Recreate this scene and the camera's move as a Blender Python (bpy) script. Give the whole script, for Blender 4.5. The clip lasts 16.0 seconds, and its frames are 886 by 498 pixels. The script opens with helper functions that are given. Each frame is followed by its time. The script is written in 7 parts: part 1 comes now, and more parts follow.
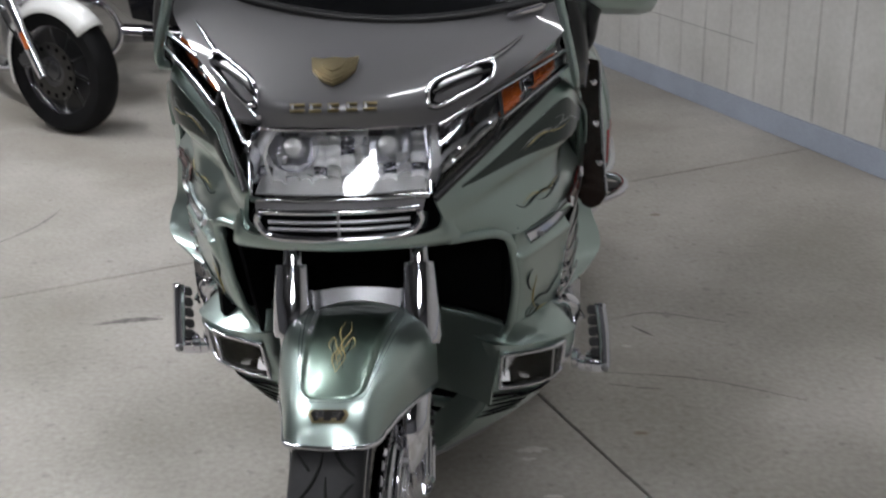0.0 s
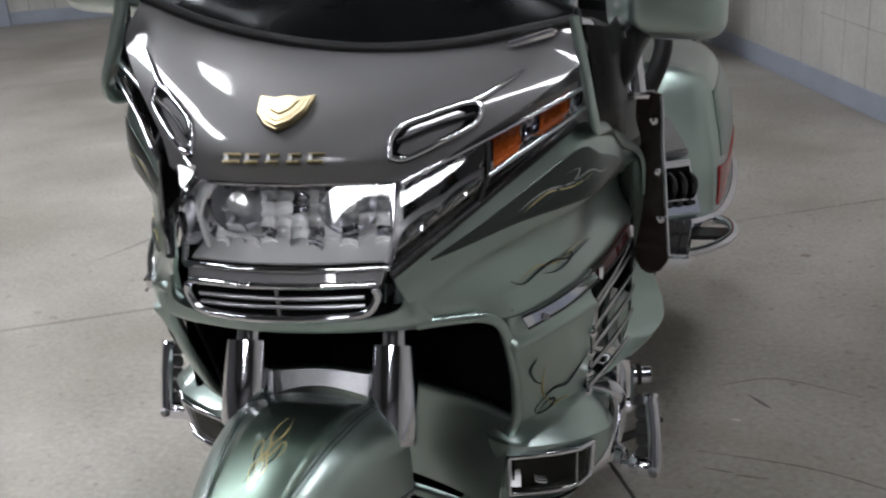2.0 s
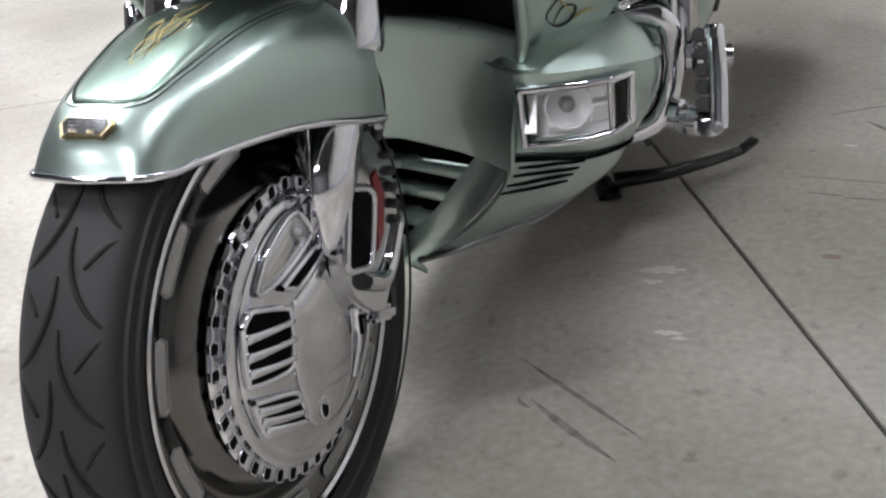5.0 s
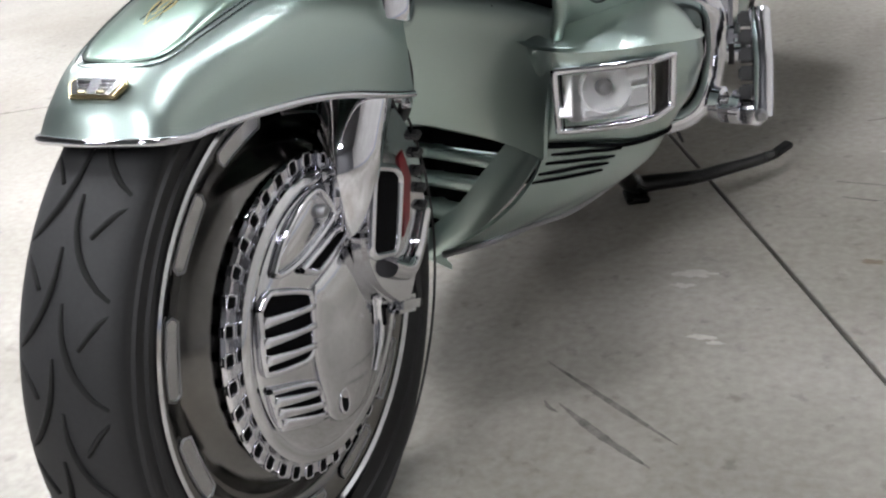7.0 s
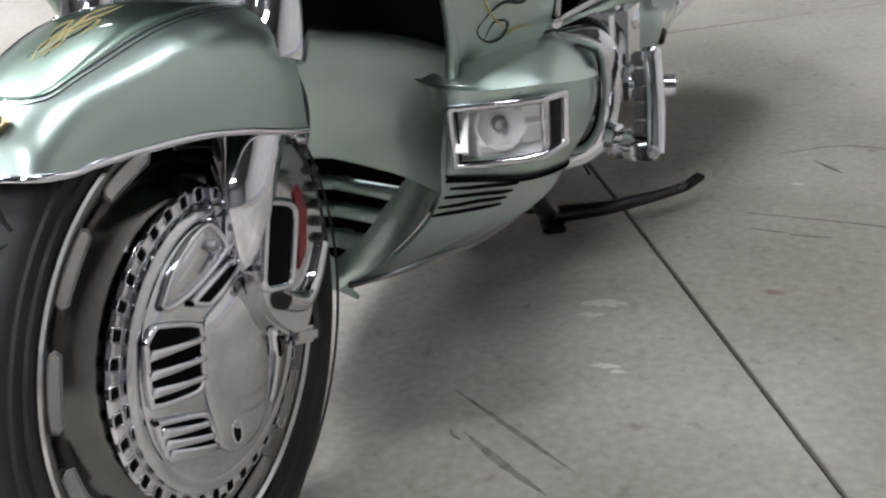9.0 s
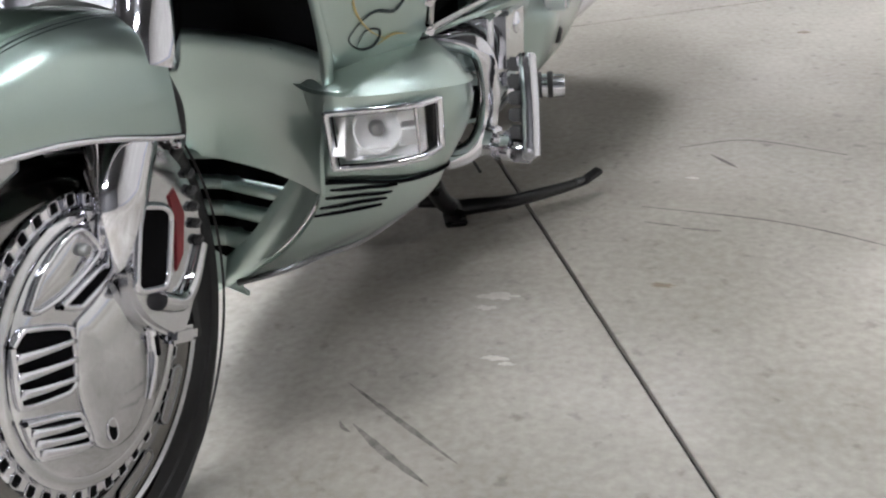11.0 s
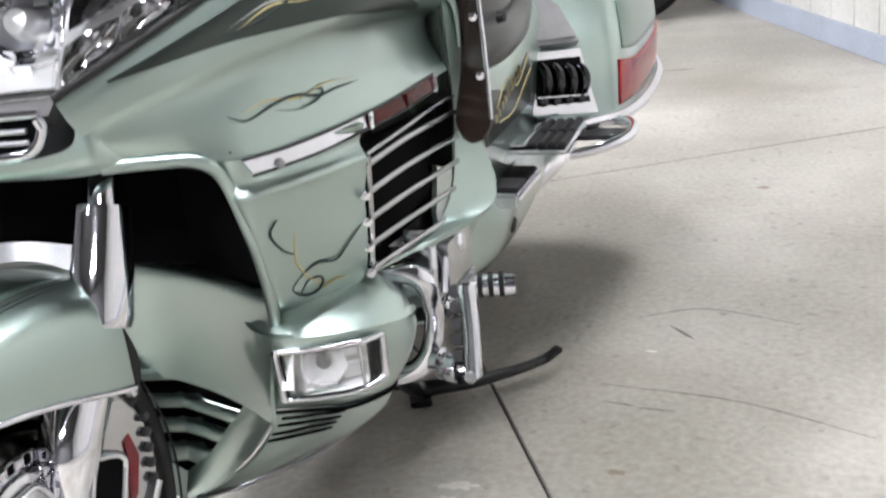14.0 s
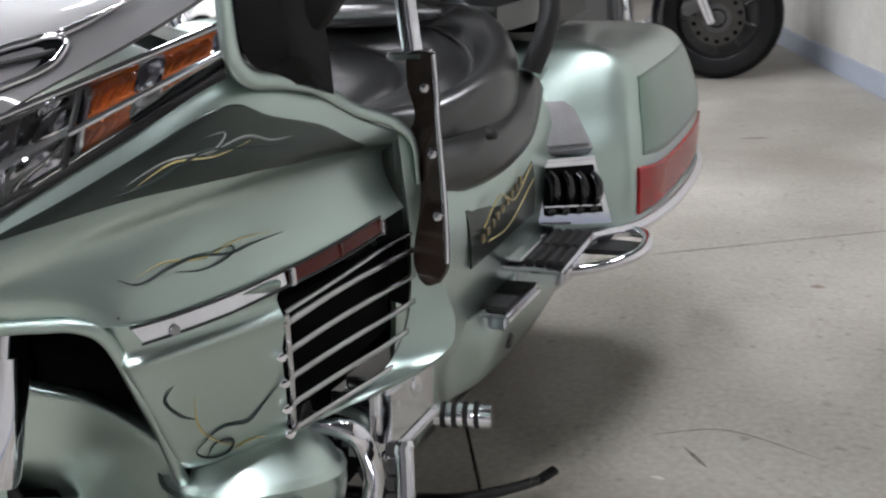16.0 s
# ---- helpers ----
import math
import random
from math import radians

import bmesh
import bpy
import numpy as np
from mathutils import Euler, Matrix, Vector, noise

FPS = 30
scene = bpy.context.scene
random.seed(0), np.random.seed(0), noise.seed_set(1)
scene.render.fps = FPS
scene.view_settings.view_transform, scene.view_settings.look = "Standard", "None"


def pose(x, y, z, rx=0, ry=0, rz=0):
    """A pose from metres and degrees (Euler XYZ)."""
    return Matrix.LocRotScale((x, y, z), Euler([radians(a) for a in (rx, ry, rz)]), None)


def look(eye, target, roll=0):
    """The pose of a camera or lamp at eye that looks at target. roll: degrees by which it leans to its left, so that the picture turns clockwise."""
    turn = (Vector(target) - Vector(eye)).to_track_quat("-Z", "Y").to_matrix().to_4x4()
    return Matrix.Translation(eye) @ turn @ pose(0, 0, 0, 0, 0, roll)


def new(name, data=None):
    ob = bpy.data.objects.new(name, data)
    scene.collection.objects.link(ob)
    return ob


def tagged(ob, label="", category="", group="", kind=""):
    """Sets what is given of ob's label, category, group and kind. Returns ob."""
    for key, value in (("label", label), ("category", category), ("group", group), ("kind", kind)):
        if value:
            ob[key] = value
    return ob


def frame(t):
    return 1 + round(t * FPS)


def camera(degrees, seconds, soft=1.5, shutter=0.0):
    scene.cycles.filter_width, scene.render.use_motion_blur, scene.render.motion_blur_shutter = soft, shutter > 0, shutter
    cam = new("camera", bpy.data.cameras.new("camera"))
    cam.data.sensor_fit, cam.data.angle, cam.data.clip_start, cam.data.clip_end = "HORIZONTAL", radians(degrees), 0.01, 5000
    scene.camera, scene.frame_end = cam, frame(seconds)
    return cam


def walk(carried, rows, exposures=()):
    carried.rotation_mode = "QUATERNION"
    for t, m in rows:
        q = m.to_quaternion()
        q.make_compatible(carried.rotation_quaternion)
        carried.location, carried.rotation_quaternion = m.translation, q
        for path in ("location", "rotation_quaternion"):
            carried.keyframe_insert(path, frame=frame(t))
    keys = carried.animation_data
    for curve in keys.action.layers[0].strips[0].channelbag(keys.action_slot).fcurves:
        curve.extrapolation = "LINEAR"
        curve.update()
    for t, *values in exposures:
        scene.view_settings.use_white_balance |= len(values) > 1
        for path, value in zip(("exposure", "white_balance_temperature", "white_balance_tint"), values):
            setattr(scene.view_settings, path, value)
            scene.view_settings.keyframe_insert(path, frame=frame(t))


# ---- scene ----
cam = camera(44.0, 16.0, soft=2.2, shutter=0.5)
PATH = [
    (0, (0.232, -1.551, 1.447), (0.161, 0.304, 0.705), -2.2),
    (0.5, (0.328, -1.458, 1.438), (0.118, 0.413, 0.763), -4.0),
    (1, (0.436, -1.375, 1.442), (0.090, 0.496, 0.826), -4.7),
    (1.5, (0.503, -1.272, 1.417), (0.077, 0.576, 0.779), -5.6),
    (2, (0.536, -1.140, 1.408), (0.088, 0.669, 0.682), -4.2),
    (2.5, (0.578, -1.018, 1.381), (0.105, 0.757, 0.592), -3.1),
    (3, (0.629, -0.933, 1.319), (-0.031, 0.773, 0.512), -5.3),
    (3.5, (0.682, -0.892, 1.212), (-0.082, 0.766, 0.394), -7.1),
    (4, (0.644, -0.892, 1.097), (-0.067, 0.770, 0.242), -7.4),
    (4.5, (0.630, -0.907, 0.997), (-0.048, 0.742, 0.089), -8.7),
    (6.8, (0.591, -0.870, 0.869), (-0.119, 0.784, -0.003), -8.4),
    (7, (0.586, -0.869, 0.865), (-0.117, 0.793, 0.001), -8.1),
    (7.5, (0.593, -0.866, 0.860), (-0.104, 0.806, 0.013), -7.7),
    (8, (0.604, -0.863, 0.864), (-0.075, 0.819, 0.020), -7.5),
    (8.5, (0.624, -0.865, 0.868), (-0.023, 0.833, 0.032), -7.1),
    (9, (0.655, -0.866, 0.880), (0.032, 0.840, 0.042), -6.6),
    (9.5, (0.690, -0.869, 0.893), (0.093, 0.846, 0.055), -6.3),
    (10, (0.721, -0.869, 0.913), (0.154, 0.850, 0.062), -5.7),
    (10.2, (0.737, -0.864, 0.919), (0.171, 0.851, 0.061), -5.6),
    (12.3, (0.752, -0.890, 0.893), (0.314, 0.847, 0.003), -5.9),
    (12.5, (0.755, -0.892, 0.897), (0.319, 0.848, 0.015), -6.2),
    (13, (0.760, -0.880, 0.929), (0.319, 0.890, 0.109), -6.4),
    (13.5, (0.783, -0.855, 1.009), (0.309, 0.935, 0.251), -6.2),
    (14, (0.836, -0.855, 1.085), (0.304, 0.938, 0.375), -6.4),
    (14.5, (0.893, -0.849, 1.155), (0.320, 0.937, 0.459), -5.8),
    (15, (0.909, -0.794, 1.192), (0.345, 0.998, 0.504), -3.9),
    (15.5, (0.906, -0.709, 1.211), (0.340, 1.076, 0.508), -2.3),
    (16, (0.994, -0.634, 1.195), (0.284, 1.114, 0.528), -4.6),
]
EXPOSURES = [(0, -0.96), (1, -0.94), (1.5, -0.90), (2.5, -1.0), (3.5, -0.80), (4.5, -0.20), (7, 0.10), (10, 0.02), (12.3, 1.08), (12.5, 1.08), (13.5, 1.0), (14.5, 0.62), (15.5, 0.20), (16, 0.12)]
walk(cam, [(t, look(eye, target, roll)) for t, eye, target, roll in PATH], EXPOSURES)
# ---- world: a dim indoor fill, the hall is lit by its ceiling lights ----
world = bpy.data.worlds.new("hall_world")
scene.world = world
world.use_nodes = True
world.node_tree.nodes["Background"].inputs[0].default_value = (0.5, 0.53, 0.56, 1)
world.node_tree.nodes["Background"].inputs[1].default_value = 0.004
ROOM = Matrix.Rotation(radians(21.4), 4, "Z")
CEIL = 3.3
LIGHT_POWER = 86.0


# ---- materials ----
def material(name, color, rough=0.5, metal=0.0, coat=0.0, var=0.12, scale=8.0, fine=120.0, bump=0.0, color2=None, spec=0.5, rvar=0.1):
    m = bpy.data.materials.new(name)
    m.use_nodes = True
    nt = m.node_tree
    b = nt.nodes["Principled BSDF"]
    tc = nt.nodes.new("ShaderNodeTexCoord")
    n1 = nt.nodes.new("ShaderNodeTexNoise")
    n1.inputs["Scale"].default_value = scale
    n1.inputs["Detail"].default_value = 6
    n2 = nt.nodes.new("ShaderNodeTexNoise")
    n2.inputs["Scale"].default_value = fine
    n2.inputs["Detail"].default_value = 3
    nt.links.new(tc.outputs["Object"], n1.inputs["Vector"])
    nt.links.new(tc.outputs["Object"], n2.inputs["Vector"])
    mx = nt.nodes.new("ShaderNodeMix")
    mx.data_type = "FLOAT"
    mx.inputs[0].default_value = 0.35
    nt.links.new(n1.outputs["Fac"], mx.inputs[2])
    nt.links.new(n2.outputs["Fac"], mx.inputs[3])
    ramp = nt.nodes.new("ShaderNodeValToRGB")
    c2 = color2 or tuple(c * (1 + var) for c in color)
    c1 = tuple(c * (1 - var) for c in color) if not color2 else color
    ramp.color_ramp.elements[0].position, ramp.color_ramp.elements[1].position = 0.35, 0.65
    ramp.color_ramp.elements[0].color = (*c1, 1)
    ramp.color_ramp.elements[1].color = (*c2, 1)
    nt.links.new(mx.outputs[0], ramp.inputs[0])
    nt.links.new(ramp.outputs[0], b.inputs["Base Color"])
    rr = nt.nodes.new("ShaderNodeMapRange")
    rr.inputs[3].default_value, rr.inputs[4].default_value = max(0.02, rough * (1 - rvar)), min(1, rough * (1 + rvar))
    nt.links.new(n1.outputs["Fac"], rr.inputs[0])
    nt.links.new(rr.outputs[0], b.inputs["Roughness"])
    b.inputs["Metallic"].default_value = metal
    b.inputs["Coat Weight"].default_value = coat
    b.inputs["Coat Roughness"].default_value = 0.05
    b.inputs["Specular IOR Level"].default_value = spec
    if bump:
        bp = nt.nodes.new("ShaderNodeBump")
        bp.inputs["Strength"].default_value = bump
        bp.inputs["Distance"].default_value = 0.002
        nt.links.new(mx.outputs[0], bp.inputs["Height"])
        nt.links.new(bp.outputs[0], b.inputs["Normal"])
    return m


def thin_glass(name, color, ior):
    """A thin clear sheet: see-through, with a glossy reflection by Fresnel."""
    m = bpy.data.materials.new(name)
    m.use_nodes = True
    nt = m.node_tree
    nt.nodes.clear()
    out = nt.nodes.new("ShaderNodeOutputMaterial")
    mix = nt.nodes.new("ShaderNodeMixShader")
    tr = nt.nodes.new("ShaderNodeBsdfTransparent")
    gl = nt.nodes.new("ShaderNodeBsdfGlossy")
    fr = nt.nodes.new("ShaderNodeFresnel")
    fr.inputs["IOR"].default_value = ior
    tr.inputs["Color"].default_value = (*color, 1)
    gl.inputs["Roughness"].default_value = 0.02
    nt.links.new(fr.outputs[0], mix.inputs[0])
    nt.links.new(tr.outputs[0], mix.inputs[1])
    nt.links.new(gl.outputs[0], mix.inputs[2])
    nt.links.new(mix.outputs[0], out.inputs[0])
    return m


def lamp_material(name, color, strength):
    m = bpy.data.materials.new(name)
    m.use_nodes = True
    b = m.node_tree.nodes["Principled BSDF"]
    b.inputs["Base Color"].default_value = (0.8, 0.8, 0.8, 1)
    b.inputs["Emission Color"].default_value = (*color, 1)
    b.inputs["Emission Strength"].default_value = strength
    return m


PAINT_MID = material("deep_green_paint", (0.15, 0.225, 0.195), 0.32, 1.0, 0.6, 0.05, 3, 900)
PAINT = material("green_metallic_paint", (0.41, 0.50, 0.465), 0.34, 1.0, 0.9, 0.05, 3, 900)
PAINT_FIELD = material("fender_green_paint", (0.27, 0.365, 0.31), 0.32, 1.0, 0.8, 0.05, 3, 900)
PAINT_DARK = material("dark_green_paint", (0.055, 0.068, 0.062), 0.30, 0.9, 0.4, 0.06, 4, 900)
HOOD = material("smoke_grey_paint", (0.100, 0.097, 0.101), 0.45, 0.25, 1.0, 0.05, 4, 700)
CHROME = material("chrome", (0.79, 0.79, 0.84), 0.07, 1.0, 0, 0.04, 12, 300, rvar=0.5)
CHROME_WORN = material("worn_chrome", (0.66, 0.66, 0.685), 0.09, 1.0, 0, 0.08, 14, 260, rvar=0.4)
STEEL = material("grey_metal", (0.30, 0.30, 0.31), 0.35, 0.9, 0, 0.12, 20, 300)
ALLOY = material("dark_alloy", (0.10, 0.10, 0.105), 0.30, 0.85, 0.1, 0.12, 20, 300)
BLACK = material("black_plastic", (0.012, 0.012, 0.013), 0.36, 0, 0, 0.3, 20, 400, 0.05, spec=0.35)
BLACK_METAL = material("black_painted_steel", (0.010, 0.010, 0.011), 0.28, 0, 0.3, 0.3, 20, 400)
BLACK_CHROME = material("black_chrome", (0.030, 0.030, 0.034), 0.12, 1.0, 0.6, 0.2, 20, 300)
# for matt black parts, and for shade painted into openings and hidden depths
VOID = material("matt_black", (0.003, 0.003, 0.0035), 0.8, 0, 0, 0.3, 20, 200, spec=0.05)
RUBBER = material("black_rubber", (0.018, 0.018, 0.019), 0.65, 0, 0, 0.25, 25, 300, 0.15)
POLISHED = material("polished_dark_alloy", (0.17, 0.165, 0.16), 0.17, 1.0, 0.2, 0.12, 18, 260, rvar=0.4)
TYRE = material("tyre_rubber", (0.014, 0.014, 0.0155), 0.66, 0, 0, 0.3, 14, 260, 0.25)
TYRE_DARK = material("dark_tyre_rubber", (0.006, 0.006, 0.0065), 0.6, 0, 0, 0.3, 14, 260, 0.2, spec=0.12)
BOWL = material("bright_lamp_bowl", (0.93, 0.93, 0.94), 0.42, 0.25, 0, 0.03, 30, 300, rvar=0.4)
SILVER = material("lamp_reflector_silver", (0.91, 0.91, 0.91), 0.22, 0.6, 0, 0.03, 30, 300, rvar=0.4)
SMOKED = material("smoked_brown_plastic", (0.022, 0.015, 0.012), 0.25, 0, 0.3, 0.2, 20, 300)
DASH = material("matt_black_plastic", (0.005, 0.005, 0.0055), 0.25, 0, 0, 0.3, 20, 300, 0.05, spec=0.1)
GROOVE = material("tyre_groove_dark", (0.006, 0.006, 0.006), 0.9, 0, 0, 0.2, 20, 200)
LEATHER = material("black_vinyl", (0.008, 0.008, 0.0085), 0.30, 0, 0.35, 0.25, 12, 500, 0.10, spec=0.9)
GOLD = material("gold_plate", (0.36, 0.30, 0.18), 0.32, 1.0, 0, 0.10, 40, 400)
AMBER_BACK = material("amber_plastic", (0.52, 0.115, 0.022), 0.12, 0, 1.0, 0.2, 60, 300)
RED = material("red_lens", (0.30, 0.010, 0.012), 0.12, 0, 0, 0.12, 30, 300, spec=0.3)
RED_DARK = material("dark_red_lens", (0.065, 0.008, 0.007), 0.12, 0, 0, 0.2, 30, 300, spec=0.25)
RED_SATIN = material("red_anodised_metal", (0.20, 0.012, 0.020), 0.35, 0.3, 0.2, 0.15, 30, 300)
SATIN = material("satin_chrome", (0.46, 0.46, 0.47), 0.14, 1.0, 0, 0.08, 14, 260, rvar=0.4)
LENS = thin_glass("clear_lens", (0.97, 0.97, 0.97), 1.45)
SCREEN = thin_glass("windshield_acrylic", (0.80, 0.82, 0.83), 1.45)
PIN_BLACK = material("black_pinstripe", (0.02, 0.03, 0.03), 0.35, 0, 0, 0.2, spec=0.25)
PIN_GREY = material("silver_pinstripe", (0.27, 0.285, 0.28), 0.35, 0.2, 0, 0.2, spec=0.25)
PIN_GOLD = material("gold_pinstripe", (0.50, 0.42, 0.20), 0.35, 0.2, 0, 0.2, spec=0.25)


# ---- mesh helpers ----
def raw(name, verts, faces, mat, parent=None, label="", smooth=True):
    me = bpy.data.meshes.new(name)
    me.from_pydata([tuple(v) for v in verts], [], faces)
    me.materials.append(mat)
    if smooth:
        me.polygons.foreach_set("use_smooth", [True] * len(me.polygons))
    me.update()
    ob = new(name, me)
    if parent:
        ob.parent = parent
    if label:
        ob["label"] = label
    return ob


def part(name, bm, mat, parent=None, label="", smooth=False, sharp=0.7):
    bmesh.ops.recalc_face_normals(bm, faces=bm.faces)
    me = bpy.data.meshes.new(name)
    bm.to_mesh(me)
    bm.free()
    me.materials.append(mat)
    if smooth:
        me.polygons.foreach_set("use_smooth", [True] * len(me.polygons))
        me.set_sharp_from_angle(angle=sharp)
    ob = new(name, me)
    if parent:
        ob.parent = parent
    if label:
        ob["label"] = label
    return ob


def cr(p, n):
    """Catmull-Rom through the points p, n samples."""
    p = np.array(p, float)
    k = len(p)
    q = np.vstack([2 * p[0] - p[1], p, 2 * p[-1] - p[-2]])
    out = []
    for s in np.linspace(0, k - 1, n):
        i = min(int(s), k - 2)
        t = s - i
        a, b, c, d = q[i], q[i + 1], q[i + 2], q[i + 3]
        out.append(0.5 * (2 * b + (c - a) * t + (2 * a - 5 * b + 4 * c - d) * t * t + (3 * b - a - 3 * c + d) * t ** 3))
    return np.array(out)


def lin(p, n):
    p = np.array(p, float)
    s = np.linspace(0, len(p) - 1, n)
    return np.stack([np.interp(s, range(len(p)), p[:, k]) for k in range(p.shape[1])], 1)


def grid(rows, nu, nv, straight=False):
    """Rows of control points to a smooth grid of nu x nv points."""
    f = lin if straight else cr
    a = np.array([f(r, nv) for r in rows])
    return np.stack([cr(a[:, j], nu) for j in range(nv)], 1)


def sheet_data(g, thick):
    nu, nv = g.shape[:2]
    du, dv = np.gradient(g, axis=0), np.gradient(g, axis=1)
    n = np.cross(du, dv)
    n /= np.linalg.norm(n, axis=2, keepdims=True) + 1e-9
    v = np.vstack([g.reshape(-1, 3), (g - n * thick).reshape(-1, 3)])
    o = nu * nv
    f = []
    for i in range(nu - 1):
        for j in range(nv - 1):
            a, b, c, d = i * nv + j, (i + 1) * nv + j, (i + 1) * nv + j + 1, i * nv + j + 1
            f.append((a, b, c, d))
            f.append((o + d, o + c, o + b, o + a))
    rim = [i * nv for i in range(nu)] + [(nu - 1) * nv + j for j in range(1, nv)] + [i * nv + nv - 1 for i in range(nu - 2, -1, -1)] + [j for j in range(nv - 2, 0, -1)]
    for a, b in zip(rim, rim[1:] + rim[:1]):
        f.append((b, a, o + a, o + b))
    return v, f


CORE = (0.012, 1.0, 0.62)


def outward(g, core=CORE):
    """The grid's unit normals, pointing away from the core."""
    n = np.cross(np.gradient(g, axis=0), np.gradient(g, axis=1))
    n /= np.linalg.norm(n, axis=2, keepdims=True) + 1e-9
    return n if (n * (g - np.array(core))).sum() > 0 else -n


def on(g, n, u, v, d=0.0015):
    """A place d outside the grid, by its own coordinates 0 to 1."""
    i, j = min(max(u, 0), 1) * (g.shape[0] - 1), min(max(v, 0), 1) * (g.shape[1] - 1)
    i0, j0 = min(int(i), g.shape[0] - 2), min(int(j), g.shape[1] - 2)
    a, b = i - i0, j - j0
    P = lambda q: (q[i0, j0] * (1 - a) + q[i0 + 1, j0] * a) * (1 - b) + (q[i0, j0 + 1] * (1 - a) + q[i0 + 1, j0 + 1] * a) * b
    return P(g) + P(n) * d


def skin(name, g, thick, mat, parent, label="", core=CORE):
    raw_n = np.cross(np.gradient(g, axis=0), np.gradient(g, axis=1))
    flip = (raw_n * outward(g, core)).sum() < 0
    v, f = sheet_data(g, -thick if flip else thick)
    return raw(name, v, [tuple(reversed(x)) for x in f] if flip else f, mat, parent, label)


def sheet(name, rows, nu, nv, thick, mat, parent=None, label="", straight=False, flip=False, core=CORE):
    g = grid(rows, nu, nv, straight)
    ob = skin(name, g, thick, mat, parent, label, core)
    ob.data.set_sharp_from_angle(angle=0.9)
    return ob


CX = 0.012


def mirrored(ob, name=None, label="", parent=None):
    """The other side's copy of a part, with its sub-parts, mirrored across the bike's middle; the bike leans a little to its left."""
    me = ob.data.copy()
    co = np.empty(len(me.vertices) * 3)
    me.vertices.foreach_get("co", co)
    co = co.reshape(-1, 3)
    mid = np.interp(co[:, 1], (0.08, 0.22, 0.45, 0.60), (0.004, 0.038, 0.045, 0.025))
    co[:, 2] += 0.15 * (co[:, 0] - mid)
    co[:, 0] = 2 * mid - co[:, 0]
    me.vertices.foreach_set("co", co.ravel())
    me.flip_normals()
    o = new(name or ob.name.split(".")[0], me)
    o.parent = parent or ob.parent
    if label or "label" in ob:
        o["label"] = label or ob["label"]
    for c in ob.children:
        mirrored(c, parent=o)
    return o


def tube_data(pts, radius, seg=12, samples=None, caps=True, flat=1.0):
    p = cr(pts, samples) if samples else np.array(pts, float)
    n = len(p)
    r = np.interp(np.linspace(0, 1, n), np.linspace(0, 1, len(radius)), radius) if isinstance(radius, (list, tuple)) else [radius] * n
    t = np.gradient(p, axis=0)
    t /= np.linalg.norm(t, axis=1, keepdims=True) + 1e-9
    ref = np.array([0, 0, 1.0]) if abs(t[0][2]) < 0.9 else np.array([1.0, 0, 0])
    v, f = [], []
    a = np.cross(t[0], ref)
    a /= np.linalg.norm(a)
    for i in range(n):
        a = a - t[i] * (a @ t[i])
        a /= np.linalg.norm(a) + 1e-9
        b = np.cross(t[i], a)
        for k in range(seg):
            w = 2 * math.pi * k / seg
            v.append(p[i] + r[i] * (math.cos(w) * a + flat * math.sin(w) * b))
    for i in range(n - 1):
        for k in range(seg):
            f.append((i * seg + k, i * seg + (k + 1) % seg, (i + 1) * seg + (k + 1) % seg, (i + 1) * seg + k))
    if caps:
        f.append(tuple(range(seg - 1, -1, -1)))
        f.append(tuple((n - 1) * seg + k for k in range(seg)))
    return v, f


def tube(name, pts, radius, mat, parent=None, label="", seg=12, samples=None, flat=1.0):
    v, f = tube_data(pts, radius, seg, samples, True, flat)
    ob = raw(name, v, f, mat, parent, label)
    ob.data.set_sharp_from_angle(angle=0.9)
    return ob


def lathe(name, profile, mat, parent=None, label="", seg=48, m=Matrix(), closed=False, sharp=0.6):
    """Turns (radius, height) about the local z axis."""
    v, f = [], []
    k = len(profile)
    for i in range(seg):
        w = 2 * math.pi * i / seg
        v += [m @ Vector((r * math.cos(w), r * math.sin(w), h)) for r, h in profile]
    for i in range(seg):
        j = (i + 1) % seg
        for s in range(k if closed else k - 1):
            e = (s + 1) % k
            f.append((i * k + s, j * k + s, j * k + e, i * k + e))
    ob = raw(name, v, f, mat, parent, label)
    ob.data.set_sharp_from_angle(angle=sharp)
    return ob


def block(name, size, mat, parent=None, label="", m=Matrix(), bevel=0.004, seg=2, taper=None, smooth=True):
    bm = bmesh.new()
    bmesh.ops.create_cube(bm, size=1)
    for v in bm.verts:
        k = 1.0
        if taper and v.co.z > 0:
            v.co.x *= taper[0]
            v.co.y *= taper[1]
        v.co = Vector((v.co.x * size[0], v.co.y * size[1], v.co.z * size[2]))
    if bevel:
        bmesh.ops.bevel(bm, geom=bm.edges[:], offset=bevel, segments=seg, affect="EDGES", clamp_overlap=True)
    bmesh.ops.transform(bm, matrix=m, verts=bm.verts)
    return part(name, bm, mat, parent, label, smooth)


def plate(name, outline, m, thick, mat, parent=None, label="", bevel=0.0):
    """A flat plate: an outline in local x, y, raised by thick along local z."""
    bm = bmesh.new()
    vs = [bm.verts.new((x, y, 0)) for x, y in outline]
    face = bm.faces.new(vs)
    ex = bmesh.ops.extrude_face_region(bm, geom=[face])
    bmesh.ops.translate(bm, verts=[g for g in ex["geom"] if isinstance(g, bmesh.types.BMVert)], vec=(0, 0, thick))
    if bevel:
        top = [e for e in bm.edges if all(abs(v.co.z - thick) < 1e-6 for v in e.verts)]
        bmesh.ops.bevel(bm, geom=top, offset=bevel, segments=2, affect="EDGES", clamp_overlap=True)
    bmesh.ops.transform(bm, matrix=m, verts=bm.verts)
    return part(name, bm, mat, parent, label, True)


